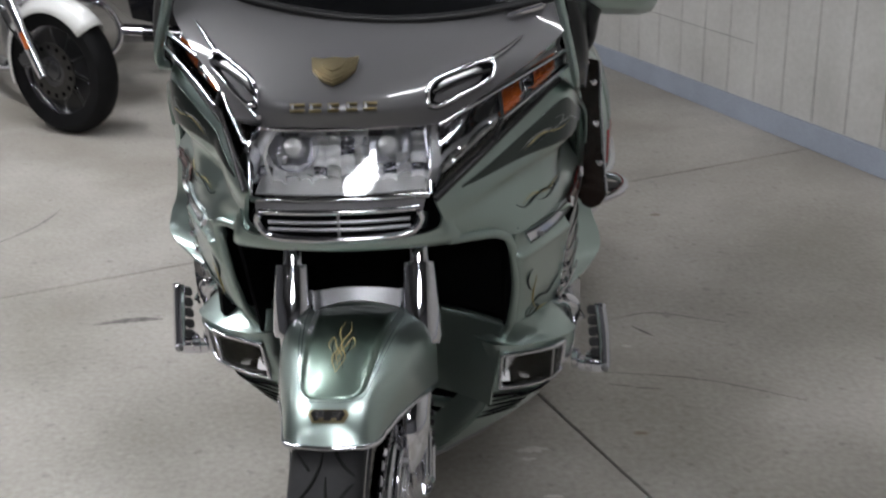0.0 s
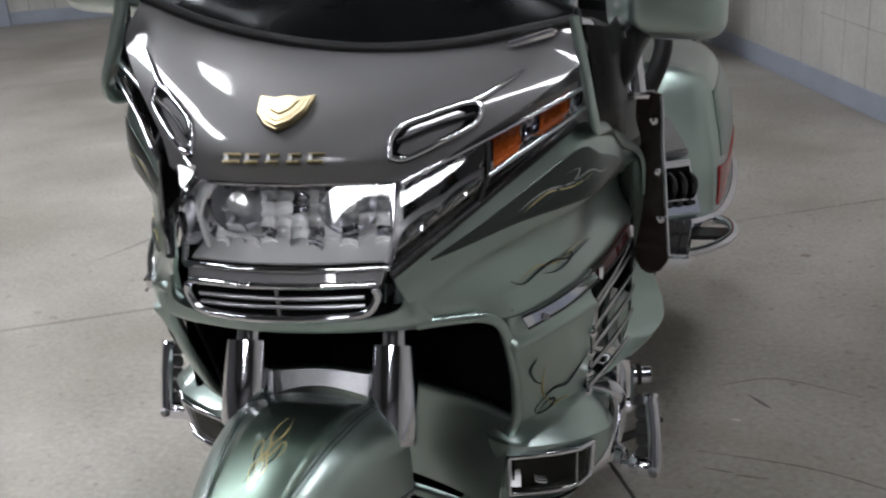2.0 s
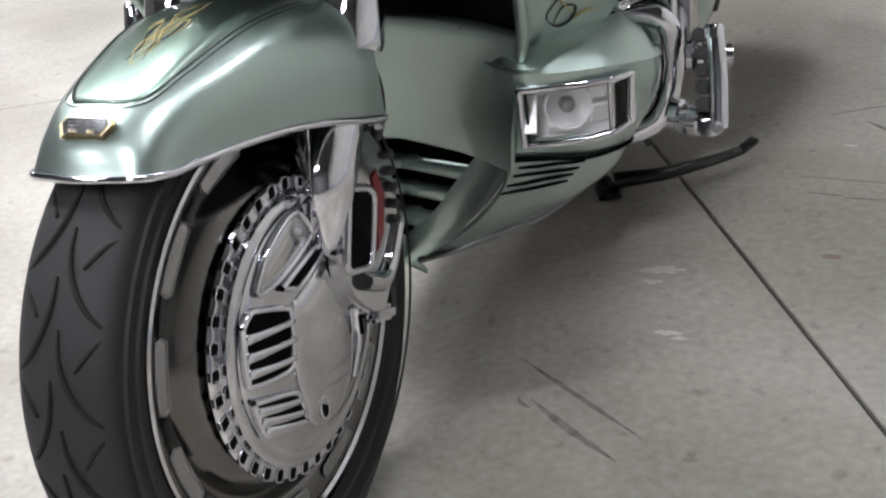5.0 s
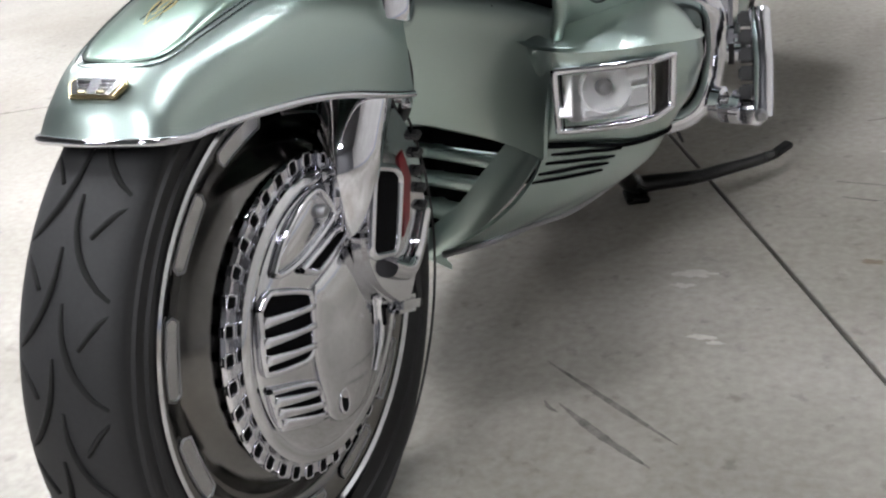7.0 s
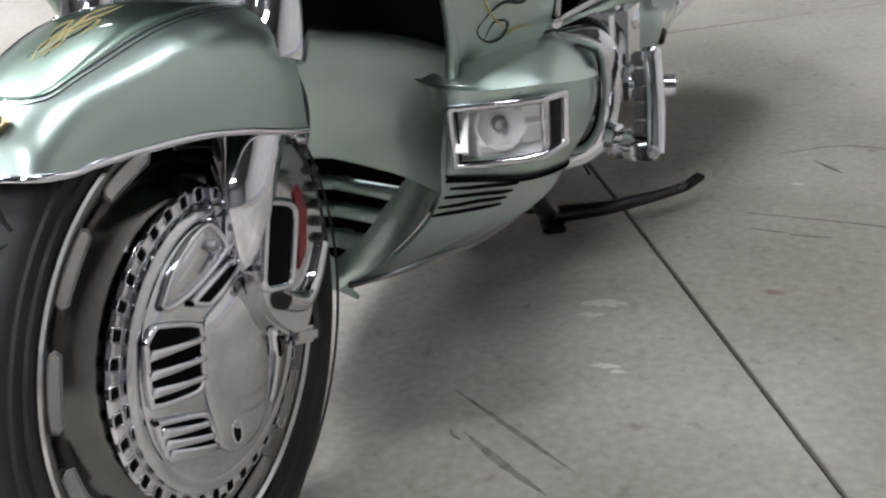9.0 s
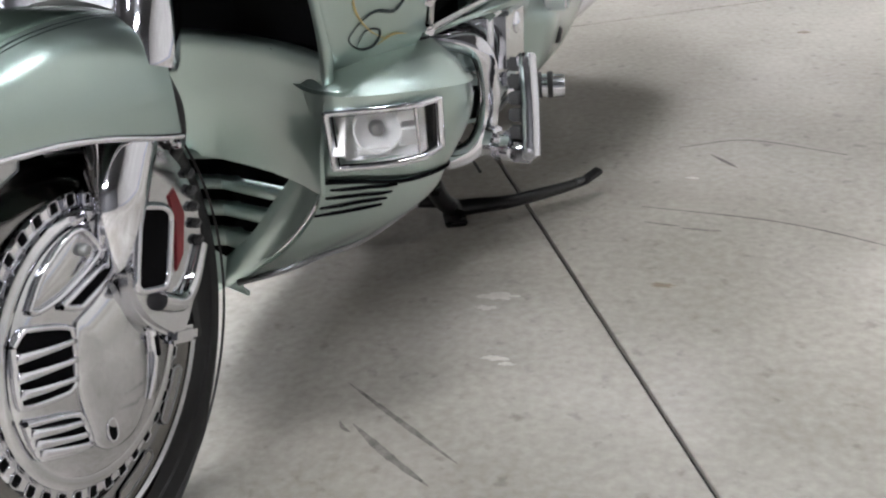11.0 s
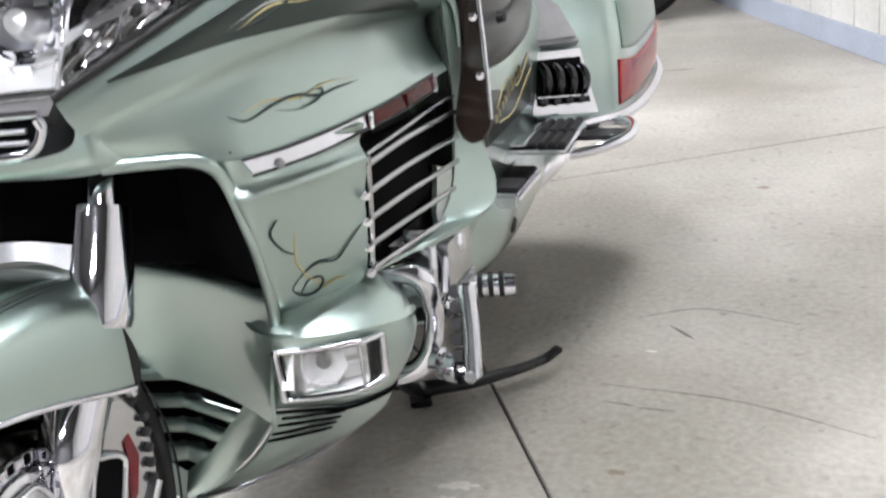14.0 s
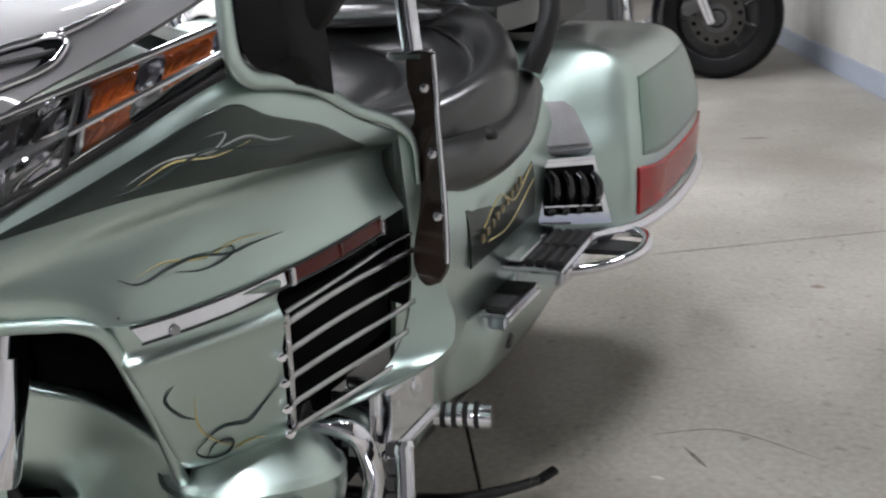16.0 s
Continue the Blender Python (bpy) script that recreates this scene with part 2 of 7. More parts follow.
def bulged(name, outline, m, thick, rise, mat, parent=None, label=""):
    """A plate with a rounded edge and a gently domed face."""
    c = np.mean(np.array(outline), 0)
    k = len(outline)
    v, f = [], []
    for s, h in ((1.0, 0.0), (1.0, thick * 0.6), (0.985, thick * 0.88), (0.95, thick), (0.85, thick + rise * 0.28), (0.7, thick + rise * 0.52), (0.5, thick + rise * 0.76), (0.3, thick + rise * 0.92), (0.12, thick + rise * 0.99)):
        v += [tuple(m @ Vector((c[0] + (x - c[0]) * s, c[1] + (y - c[1]) * s, h))) for x, y in outline]
    for j in range(8):
        f += [(j * k + i, j * k + (i + 1) % k, (j + 1) * k + (i + 1) % k, (j + 1) * k + i) for i in range(k)]
    f += [tuple(8 * k + i for i in range(k)), tuple(range(k - 1, -1, -1))]
    bm = bmesh.new()
    vs = [bm.verts.new(p) for p in v]
    for q in f:
        bm.faces.new([vs[i] for i in q])
    return part(name, bm, mat, parent, label, True, 0.9)


def rounded(w, h, r, n=5):
    out = []
    for cx, cy, a0 in ((w / 2 - r, h / 2 - r, 0), (-w / 2 + r, h / 2 - r, 90), (-w / 2 + r, -h / 2 + r, 180), (w / 2 - r, -h / 2 + r, 270)):
        out += [(cx + r * math.cos(radians(a0 + 90 * k / n)), cy + r * math.sin(radians(a0 + 90 * k / n))) for k in range(n + 1)]
    return out


def frame_of(origin, xdir, zdir):
    """A pose with local x along xdir and local z near zdir."""
    x = Vector(xdir).normalized()
    z = Vector(zdir)
    z = (z - x * z.dot(x)).normalized()
    y = z.cross(x)
    m = Matrix((x, y, z)).transposed().to_4x4()
    m.translation = origin
    return m


def cut(ob, inside):
    """Takes away the faces whose middle is inside, to leave an opening."""
    bm = bmesh.new()
    bm.from_mesh(ob.data)
    gone = [f for f in bm.faces if inside(f.calc_center_median())]
    bmesh.ops.delete(bm, geom=gone, context="FACES")
    bm.to_mesh(ob.data)
    bm.free()
    return ob


def even(rows, du, dv):
    """Rows of control points drawn to a fair surface, of degree du across the rows and dv along them."""
    a = np.array(rows, float)
    u, v = np.meshgrid(np.linspace(-1, 1, a.shape[0]), np.linspace(-1, 1, a.shape[1]), indexing="ij")
    basis = np.stack([(u ** i * v ** j).ravel() for i in range(du + 1) for j in range(dv + 1)], 1)
    k = np.linalg.lstsq(basis, a.reshape(-1, 3), rcond=None)[0]
    return (basis @ k).reshape(a.shape)


def empty(name, loc=(0, 0, 0)):
    ob = new(name)
    ob.location = loc
    return ob
# ---- the hall: floor slabs, walls, ceiling, lights ----
def floor_material():
    m = material("concrete", (0.272, 0.252, 0.220), 0.50, 0, 0, 0.1, 1.7, 60, 0.12, color2=(0.455, 0.432, 0.396), rvar=0.3, spec=0.28)
    nt = m.node_tree
    b = nt.nodes["Principled BSDF"]
    ramp = [n for n in nt.nodes if n.type == "VALTORGB"][0]
    tc = [n for n in nt.nodes if n.type == "TEX_COORD"][0]
    st = nt.nodes.new("ShaderNodeTexNoise")
    st.inputs["Scale"].default_value, st.inputs["Detail"].default_value, st.inputs["Roughness"].default_value = 0.9, 8, 0.6
    sp = nt.nodes.new("ShaderNodeTexNoise")
    sp.inputs["Scale"].default_value, sp.inputs["Detail"].default_value = 26, 4
    nt.links.new(tc.outputs["Object"], st.inputs["Vector"])
    nt.links.new(tc.outputs["Object"], sp.inputs["Vector"])
    r2 = nt.nodes.new("ShaderNodeMapRange")
    r2.inputs[1].default_value, r2.inputs[2].default_value, r2.inputs[3].default_value, r2.inputs[4].default_value = 0.3, 0.7, 0.74, 1.10
    nt.links.new(st.outputs["Fac"], r2.inputs[0])
    r3 = nt.nodes.new("ShaderNodeMapRange")
    r3.inputs[1].default_value, r3.inputs[2].default_value, r3.inputs[3].default_value, r3.inputs[4].default_value = 0.62, 0.72, 1.0, 0.72
    nt.links.new(sp.outputs["Fac"], r3.inputs[0])
    mu = nt.nodes.new("ShaderNodeMath")
    mu.operation = "MULTIPLY"
    nt.links.new(r2.outputs[0], mu.inputs[0])
    nt.links.new(r3.outputs[0], mu.inputs[1])
    vm = nt.nodes.new("ShaderNodeVectorMath")
    vm.operation = "SCALE"
    nt.links.new(ramp.outputs[0], vm.inputs[0])
    nt.links.new(mu.outputs[0], vm.inputs["Scale"])
    bn = nt.nodes.new("ShaderNodeTexNoise")
    bn.inputs["Scale"].default_value, bn.inputs["Detail"].default_value, bn.inputs["Distortion"].default_value = 0.75, 7, 0.8
    nt.links.new(tc.outputs["Object"], bn.inputs["Vector"])
    br = nt.nodes.new("ShaderNodeMapRange")
    br.inputs[1].default_value, br.inputs[2].default_value, br.inputs[3].default_value, br.inputs[4].default_value = 0.46, 0.66, 0.0, 0.55
    nt.links.new(bn.outputs["Fac"], br.inputs[0])
    bm_ = nt.nodes.new("ShaderNodeMix")
    bm_.data_type = "RGBA"
    bm_.inputs[7].default_value = (0.205, 0.180, 0.146, 1)
    nt.links.new(br.outputs[0], bm_.inputs[0])
    nt.links.new(vm.outputs[0], bm_.inputs[6])
    nt.links.new(bm_.outputs[2], b.inputs["Base Color"])
    return m


CONCRETE = floor_material()
JOINT = material("joint_filler", (0.035, 0.032, 0.03), 0.9, 0, 0, 0.3, 30, 200)
WALL = material("white_panel_board", (0.42, 0.41, 0.385), 0.6, 0, 0, 0.1, 3, 40, 0.1, color2=(0.54, 0.53, 0.505))
WALL_PLAIN = material("grey_wall_paint", (0.12, 0.12, 0.125), 0.6, 0, 0, 0.1, 3, 40)
WALL_GROOVE = material("panel_groove", (0.33, 0.32, 0.30), 0.8, 0, 0, 0.15, 20, 100)
SKIRT = material("blue_grey_skirting", (0.30, 0.33, 0.39), 0.5, 0, 0, 0.1, 5, 80)
CEILING = material("dark_ceiling", (0.07, 0.07, 0.073), 0.8, 0, 0, 0.08, 3, 60)
SCUFF = material("rubber_scuff", (0.15, 0.14, 0.13), 0.7, 0, 0, 0.5, 40, 200)
SPOT = material("pale_spot", (0.52, 0.50, 0.47), 0.6, 0, 0, 0.15, 30, 200)
STAIN = material("brown_stain", (0.20, 0.16, 0.12), 0.6, 0, 0, 0.2, 30, 200)

floor = block("floor", (26, 26, 0.2), JOINT, None, m=pose(0, 2, -0.112), bevel=0)
tagged(floor, "worn grey concrete floor with sawn joints", "floor", kind="structure")
SLAB = Matrix.Rotation(radians(25.2), 4, "Z")
JA, JB, GAP = 0.768, 2.14, 0.0035
a_lines = [-11.2, -7.2, -3.24, JA, 4.75, 8.75]
b_lines = [-9.9, -5.9, -1.86, JB, 6.14, 10.14, 13]
for a0, a1 in zip(a_lines, a_lines[1:]):
    for b0, b1 in zip(b_lines, b_lines[1:]):
        block("slab", (a1 - a0 - 2 * GAP, b1 - b0 - 2 * GAP, 0.012), CONCRETE, floor, m=SLAB @ pose((a0 + a1) / 2, (b0 + b1) / 2, -0.006), bevel=0.002, seg=1)

U0, V0, UL, VF = 2.745, 8.9, -7.2, -6.5   # right wall, back wall, left wall, front wall in the hall's own axes


def wall(name, p0, p1, height, grooves, label):
    """A panelled wall from p0 to p1 in the hall's axes, inner face towards its left side."""
    d = Vector((p1[0] - p0[0], p1[1] - p0[1], 0))
    ln = d.length
    d.normalize()
    inn = Vector((-d.y, d.x, 0))
    ob = block(name, (ln + 0.3, 0.15, height), WALL_GROOVE, None, m=ROOM @ frame_of(Vector((*p0, height / 2)) + d * ln / 2 - inn * 0.075, d, (0, 0, 1)), bevel=0)
    tagged(ob, label, "wall", kind="structure")
    return ob, d, inn, ln


def panelled(name, p0, p1, n_from, n_to, step, label):
    ob, d, inn, ln = wall(name, p0, p1, CEIL, True, label)
    base = Vector((*p0, 0))
    s = n_from
    while s < n_to:
        w = min(step, n_to - s) - 0.006
        for z0, z1 in ((0.0, 1.22), (1.224, 2.44), (2.444, CEIL)):
            q = block("panel", (w, 0.012, z1 - z0), WALL, ob, m=ROOM @ frame_of(base + d * (s + step / 2) + inn * 0.004 + Vector((0, 0, (z0 + z1) / 2)), d, (0, 0, 1)), bevel=0.0015, seg=1)
        s += step
    sk = block("skirting", (ln, 0.02, 0.112), SKIRT, ob, m=ROOM @ frame_of(base + d * ln / 2 + inn * 0.018 + Vector((0, 0, 0.056)), d, (0, 0, 1)), bevel=0.004)
    return ob


panelled("wall_right", (U0, VF), (U0, V0), -0.1158, 15.5, 0.2184, "white grooved panel wall with blue-grey skirting")
panelled("wall_back", (U0, V0), (UL, V0), 0.0, 9.9, 0.2184, "white grooved panel wall behind parked motorcycles")
# left and front walls are unseen, added dark for chrome contrast and deeper shadows
wl, *_ = wall("wall_left", (UL, V0), (UL, VF), CEIL, False, "unseen side wall added to close the hall, dark to cut bounce")
wf, *_ = wall("wall_front", (UL, VF), (U0, VF), CEIL, False, "unseen end wall added to close the hall, dark to cut bounce")
wl.data.materials[0] = WALL_PLAIN
wf.data.materials[0] = WALL_PLAIN
post = block("door_trim", (0.14, 0.06, 2.3), SKIRT, None, m=ROOM @ pose(-2.30, V0 - 0.05, 1.15), bevel=0.006)
tagged(post, "blue-grey painted upright door trim on the wall", "trim", kind="structure")
# ceiling is out of view, darkened to hold back bounced light
ceiling = block("ceiling", (U0 - UL + 0.4, V0 - VF + 0.4, 0.12), CEILING, None, m=ROOM @ pose((U0 + UL) / 2, (V0 + VF) / 2, CEIL + 0.06), bevel=0)
tagged(ceiling, "unseen hall ceiling, kept dark to cut bounce", "ceiling", kind="structure")

TUBE_LIGHT = lamp_material("fluorescent_diffuser", (0.97, 0.985, 1.03), LIGHT_POWER)


def ceiling_light(u, v, w, ln, turn):
    e = empty("ceiling_light", ROOM @ Vector((u, v, CEIL)))
    e.rotation_euler = (0, 0, radians(21.4 + turn))
    tagged(e, "white rectangular fluorescent ceiling light, switched on", "ceiling light", group="ceiling lights")
    block("housing", (w + 0.08, ln + 0.08, 0.06), CEILING, e, m=pose(0, 0, -0.03), bevel=0.01)
    block("diffuser", (w, ln, 0.02), TUBE_LIGHT, e, m=pose(0, 0, -0.07), bevel=0.004)
    return e


LIGHTS = ((-0.52, 1.72, 0.20, 0.66, -38), (0.72, -0.50, 0.84, 0.14, 0), (1.62, 1.00, 0.075, 1.22, 0), (-1.0, 3.5, 0.36, 1.22, 0), (0.90, 5.4, 0.03, 1.22, 0),
          (-1.7, 1.1, 0.34, 1.22, 0), (-3.4, -1.6, 0.15, 1.22, 0), (-1.6, 4.8, 0.24, 1.22, 0), (-4.6, 6.2, 0.30, 1.22, 0), (-1.0, -2.2, 0.14, 1.22, 0), (-1.5, -4.1, 1.22, 0.40, 0))
for u, v, w, ln, turn in LIGHTS:
    ceiling_light(u, v, w, ln, turn)


# floor marks: thin rubber scuffs, pale chips and stains lying on the slabs
def scuff(pts, w, mat=SCUFF, label="dark rubber scuff on the concrete floor"):
    p = np.array(pts, float)
    n = 24
    c = cr(np.column_stack([p, np.zeros(len(p))]), n)
    t = np.gradient(c, axis=0)
    t /= np.linalg.norm(t, axis=1, keepdims=True)
    s = np.column_stack([-t[:, 1], t[:, 0], np.zeros(n)])
    ww = w * np.sin(np.linspace(0.12, math.pi - 0.12, n)) * (0.7 + 0.3 * np.random.rand(n))
    up = np.array([0, 0, 0.0006])
    v = np.vstack([c + s * ww[:, None] + up, c - s * ww[:, None] + up, c + up * 2.5])
    f = [(i, i + 1, 2 * n + i + 1, 2 * n + i) for i in range(n - 1)] + [(2 * n + i, 2 * n + i + 1, n + i + 1, n + i) for i in range(n - 1)]
    ob = raw("floor_scuff", v, f, mat)
    tagged(ob, label, "scuff mark", kind="structure")
    ob["kind"] = "structure"
    return ob


def spot(x, y, r, mat=SPOT, label="pale chip in the concrete floor"):
    v, f = [(x, y, 0.0012)], []
    n = 18
    for i in range(n):
        q = r * random.uniform(0.5, 1.2)
        v.append((x + q * math.cos(i * 6.283 / n) * 1.8, y + q * math.sin(i * 6.283 / n) * 0.7, 0.0006))
    f = [(0, 1 + i, 1 + (i + 1) % n) for i in range(n)]
    ob = raw("floor_spot", v, f, mat)
    tagged(ob, label, "floor mark", kind="structure")


scuff([(0.212, 0.346), (0.28, 0.285), (0.358, 0.225)], 0.0075)
scuff([(0.169, 0.449), (0.28, 0.36), (0.385, 0.277)], 0.0055)
scuff([(0.19, 0.35), (0.20, 0.335), (0.215, 0.325)], 0.004)
scuff([(0.672, 1.41), (0.70, 1.375), (0.728, 1.34)], 0.006)
scuff([(0.55, 1.13), (0.82, 1.073), (1.059, 0.954)], 0.003)
scuff([(0.63, 1.037), (0.67, 1.032), (0.705, 1.029)], 0.005)
scuff([(0.56, 1.06), (0.60, 1.05), (0.63, 1.045)], 0.003)
scuff([(-0.98, 1.50), (-0.87, 1.53), (-0.769, 1.533)], 0.02)
scuff([(-1.60, 2.2), (-1.50, 2.4), (-1.468, 2.606)], 0.007)
scuff([(0.5, 3.99), (0.57, 3.998), (0.63, 4.01)], 0.012)
scuff([(0.87, 2.361), (0.89, 2.362), (0.91, 2.36)], 0.014, STAIN)
scuff([(0.60, 1.45), (0.75, 1.50), (0.95, 1.42)], 0.003)
for x, y, r in ((0.378, 0.545, 0.012), (0.342, 0.742, 0.02), (0.33, 0.70, 0.012), (-2.267, 3.819, 0.02), (0.64, 1.28, 0.008), (0.40, 0.53, 0.008)):
    spot(x, y, r)
spot(0.617, 0.808, 0.014, STAIN, "small brown stain on the concrete floor")
# ---- the touring motorcycle ----
bike = empty("touring_motorcycle")
NX = 0.003
tagged(bike, "pale green metallic touring motorcycle with chrome trim on concrete floor", "motorcycle")


def both(ob):
    return mirrored(ob)


# upper fairing: the smoke-grey nose between headlight and windshield
hood_rows = [
    [(-0.262, 0.366, 1.190), (-0.13, 0.357, 1.142), (0.04, 0.352, 1.112), (0.22, 0.350, 1.114), (0.366, 0.350, 1.138)],
    [(-0.285, 0.338, 1.142), (-0.13, 0.292, 1.108), (0.03, 0.275, 1.088), (0.22, 0.285, 1.090), (0.382, 0.336, 1.098)],
    [(-0.245, 0.278, 1.092), (-0.12, 0.206, 1.068), (0.02, 0.188, 1.057), (0.19, 0.202, 1.056), (0.325, 0.275, 1.060)],
    [(-0.175, 0.205, 1.028), (-0.11, 0.161, 1.022), (0.008, 0.146, 1.016), (0.14, 0.160, 1.013), (0.225, 0.205, 1.008)],
    [(-0.152, 0.170, 0.984), (-0.09, 0.150, 0.984), (0.003, 0.142, 0.982), (0.11, 0.150, 0.979), (0.168, 0.170, 0.976)],
]
hood_rows = even(hood_rows, 3, 2)
hood = sheet("nose_panel", hood_rows, 34, 40, 0.006, HOOD, bike, "glossy smoke-grey nose panel", flip=True)
# emblem and raised letters as plain shapes
em = frame_of((NX - 0.003, 0.199, 1.0640), (1, 0, 0.0), (0.03, -0.42, 0.9)) @ Matrix.Diagonal((1.08, 1.35, 0.8, 1.0))
plate("emblem", [(-0.036, 0.022), (-0.016, 0.018), (0, 0.022), (0.016, 0.018), (0.036, 0.022), (0.032, -0.004), (0.016, -0.022), (0, -0.030), (-0.016, -0.022), (-0.032, -0.004)], em @ pose(0, 0, -0.002), 0.010, GOLD, hood, "gold shield-shaped emblem", 0.003)
plate("emblem_field", [(-0.028, 0.014), (0, 0.014), (0.028, 0.014), (0.024, -0.004), (0.012, -0.016), (0, -0.022), (-0.012, -0.016), (-0.024, -0.004)], em @ pose(0, 0, 0.0075), 0.002, GOLD, hood, "dull gold field of the emblem", 0.001)
plate("emblem_wing", [(-0.020, 0.010), (0.0, 0.002), (0.020, 0.010), (0.014, -0.004), (0.0, -0.012), (-0.014, -0.004)], em @ pose(0, 0, 0.009), 0.003, GOLD, hood, "gold relief", 0.001)
for i, w in enumerate((0.024, 0.020, 0.018, 0.018, 0.022)):
    q = frame_of((NX - 0.058 + i * 0.029, 0.136 + 0.0008 * (i - 2) ** 2, 1.016), (1, 0, 0), (0, -0.62, 0.78))
    for dy in (-0.0055, 0.0055):
        plate("letter_bar", rounded(w, 0.0042, 0.0018, 2), q @ pose(0, dy, 0), 0.005, GOLD, hood, "gold and chrome raised bar", 0.001)
    plate("letter_bar", rounded(0.0045, 0.013, 0.0018, 2), q @ pose(-w * 0.3, 0, 0), 0.005, SILVER, hood, "gold and chrome raised bar", 0.001)
# air vents beside the emblem
def nose_vent(side):
    g = grid(hood_rows, 34, 40)
    n = outward(g)

    def put(P, d, plain=False):
        """The place on the nose panel nearest P, raised by d."""
        if side < 0 and not plain:
            s = (P[0] - 0.15) / 0.106
            P = (-0.125 - 0.080 * s, P[1] - 0.002 + 0.018 * s, P[2] + 0.008 + 0.015 * s)
        k = ((g - np.array(P)) ** 2).sum(2).argmin()
        i, j = divmod(int(k), g.shape[1])
        return Vector(np.array(P) + n[i, j] * (d - float((np.array(P) - g[i, j]) @ n[i, j])))

    ring = [(0.150, 0.166, 1.010), (0.152, 0.176, 1.030), (0.168, 0.190, 1.050), (0.205, 0.212, 1.061), (0.244, 0.236, 1.067), (0.262, 0.236, 1.060), (0.256, 0.214, 1.043), (0.215, 0.190, 1.024), (0.172, 0.170, 1.007)]
    c = [put(p, 0.002) for p in cr([(*p,) for p in ring + ring[:1]], 44)[:-1]]
    mid = sum((Vector(p) for p in c), Vector()) / len(c)
    m0 = put(tuple(mid), -0.004, True)
    k = len(c)
    body = raw("air_vent", [m0] + c + [p - Vector((0, 0.004, -0.002)) * 0 + Vector((0, 0, -0.006)) for p in c], [(0, 1 + i, 1 + (i + 1) % k) for i in range(k)] + [(1 + i, 1 + k + i, 1 + k + (i + 1) % k, 1 + (i + 1) % k) for i in range(k)], VOID, bike, "black nose air vent with chrome rim", False)
    v, f = tube_data([put(tuple(p), 0.003, True) for p in c + c[:1]], 0.0042, 8, None, False)
    raw("vent_trim", v, f, CHROME, body, "chrome vent trim")
    v, f = tube_data([put(p, 0.003) for p in ((0.252, 0.240, 1.066), (0.280, 0.268, 1.078), (0.311, 0.304, 1.090))], [0.005, 0.004, 0.001], 8, 12)
    raw("vent_trim", v, f, CHROME, body, "chrome trim running out to a tip")
    v, f = tube_data([put(p, 0.004) for p in ((0.160, 0.178, 1.026), (0.205, 0.200, 1.043), (0.255, 0.226, 1.052))], 0.0032, 8, 12)
    raw("vent_slat", v, f, BLACK, body, "black slat")
    return body


nose_vent(1)
nose_vent(-1)

# headlight: chrome bowl, bulbs' reflectors, clear lens
hb = lambda x, s: (x, 0.118 + 0.9 * x * x + 0.042 * s, 0.872 + 0.100 * s)
head = sheet("headlight", [[(x + NX, hb(x, s)[1] + 0.075, hb(x, s)[2]) for x in (-0.143, -0.07, 0, 0.07, 0.143)] for s in (1, 0.5, 0)], 10, 20, 0.004, BOWL, bike, "wide chrome multi-reflector headlight", flip=True)
for x, s, r in ((-0.078, 0.62, 0.040), (0.078, 0.62, 0.040)):
    m = frame_of((NX + x, hb(x, s)[1] + 0.050, hb(x, s)[2]), (1, 0, 0), (0, -0.92, 0.38))
    lathe("reflector_bowl", [(0.004, -0.02), (r * 0.45, -0.016), (r * 0.8, -0.004), (r, 0.014), (r * 1.05, 0.016), (r * 1.05, 0.008)], CHROME, head, "round chrome reflector", 28, m)
    lathe("bulb_shield", [(0.0, 0.026), (0.014, 0.023), (0.019, 0.012), (0.019, -0.014)], SILVER, head, "bright bulb shield", 18, m)
# pleated reflector between and round the bowls, and the flat shelf under them
for k in range(12):
    for j in range(6):
        x0, x1 = -0.138 + 0.276 * k / 12, -0.138 + 0.276 * (k + 1) / 12
        s0, s1 = 0.08 + 0.15 * j, 0.08 + 0.15 * (j + 1)
        if min(math.hypot((x0 + x1) / 2 - q, ((s0 + s1) / 2 - 0.62) * 0.1) for q in (-0.078, 0.078)) < 0.030:
            continue
        deep, tip = random.uniform(0.005, 0.011), random.uniform(-0.010, 0.010)
        rows = [[(NX + x, hb(x, s)[1] + 0.034 + deep * math.sin(math.pi * (x - x0) / (x1 - x0)) + deep * math.sin(math.pi * (s - s0) / (s1 - s0)) + tip * (x - x0) / (x1 - x0), hb(x, s)[2]) for x in np.linspace(x0 + 0.0006, x1 - 0.0006, 5)] for s in np.linspace(s0 + 0.006, s1 - 0.006, 5)]
        sheet("facet", rows, 6, 6, 0.002, random.choice((CHROME, SILVER, BOWL, BOWL)), head)
sheet("shelf", [[(x + NX, hb(x, 0.10)[1] + 0.004, hb(x, 0.10)[2] - 0.006) for x in (-0.140, -0.07, 0, 0.07, 0.140)], [(x + NX, hb(x, 0.10)[1] + 0.060, hb(x, 0.10)[2] + 0.010) for x in (-0.135, -0.07, 0, 0.07, 0.135)]], 4, 20, 0.003, SILVER, head, "flat chrome shelf under the reflectors", core=(0, 0.15, 0.7))
for sx in (-1, 1):
    block("end_plate", (0.006, 0.05, 0.085), CHROME, head, m=pose(NX + sx * 0.140, hb(0.14, 0.5)[1] + 0.030, hb(0.14, 0.5)[2], -22, 0, sx * 12), bevel=0.002)
sheet("headlight_lens", [[(x + NX, hb(x, s)[1], hb(x, s)[2]) for x in (-0.145, -0.07, 0, 0.07, 0.145)] for s in (1, 0.5, 0)], 8, 24, 0.004, LENS, bike, "clear headlight lens", flip=True).visible_shadow = False
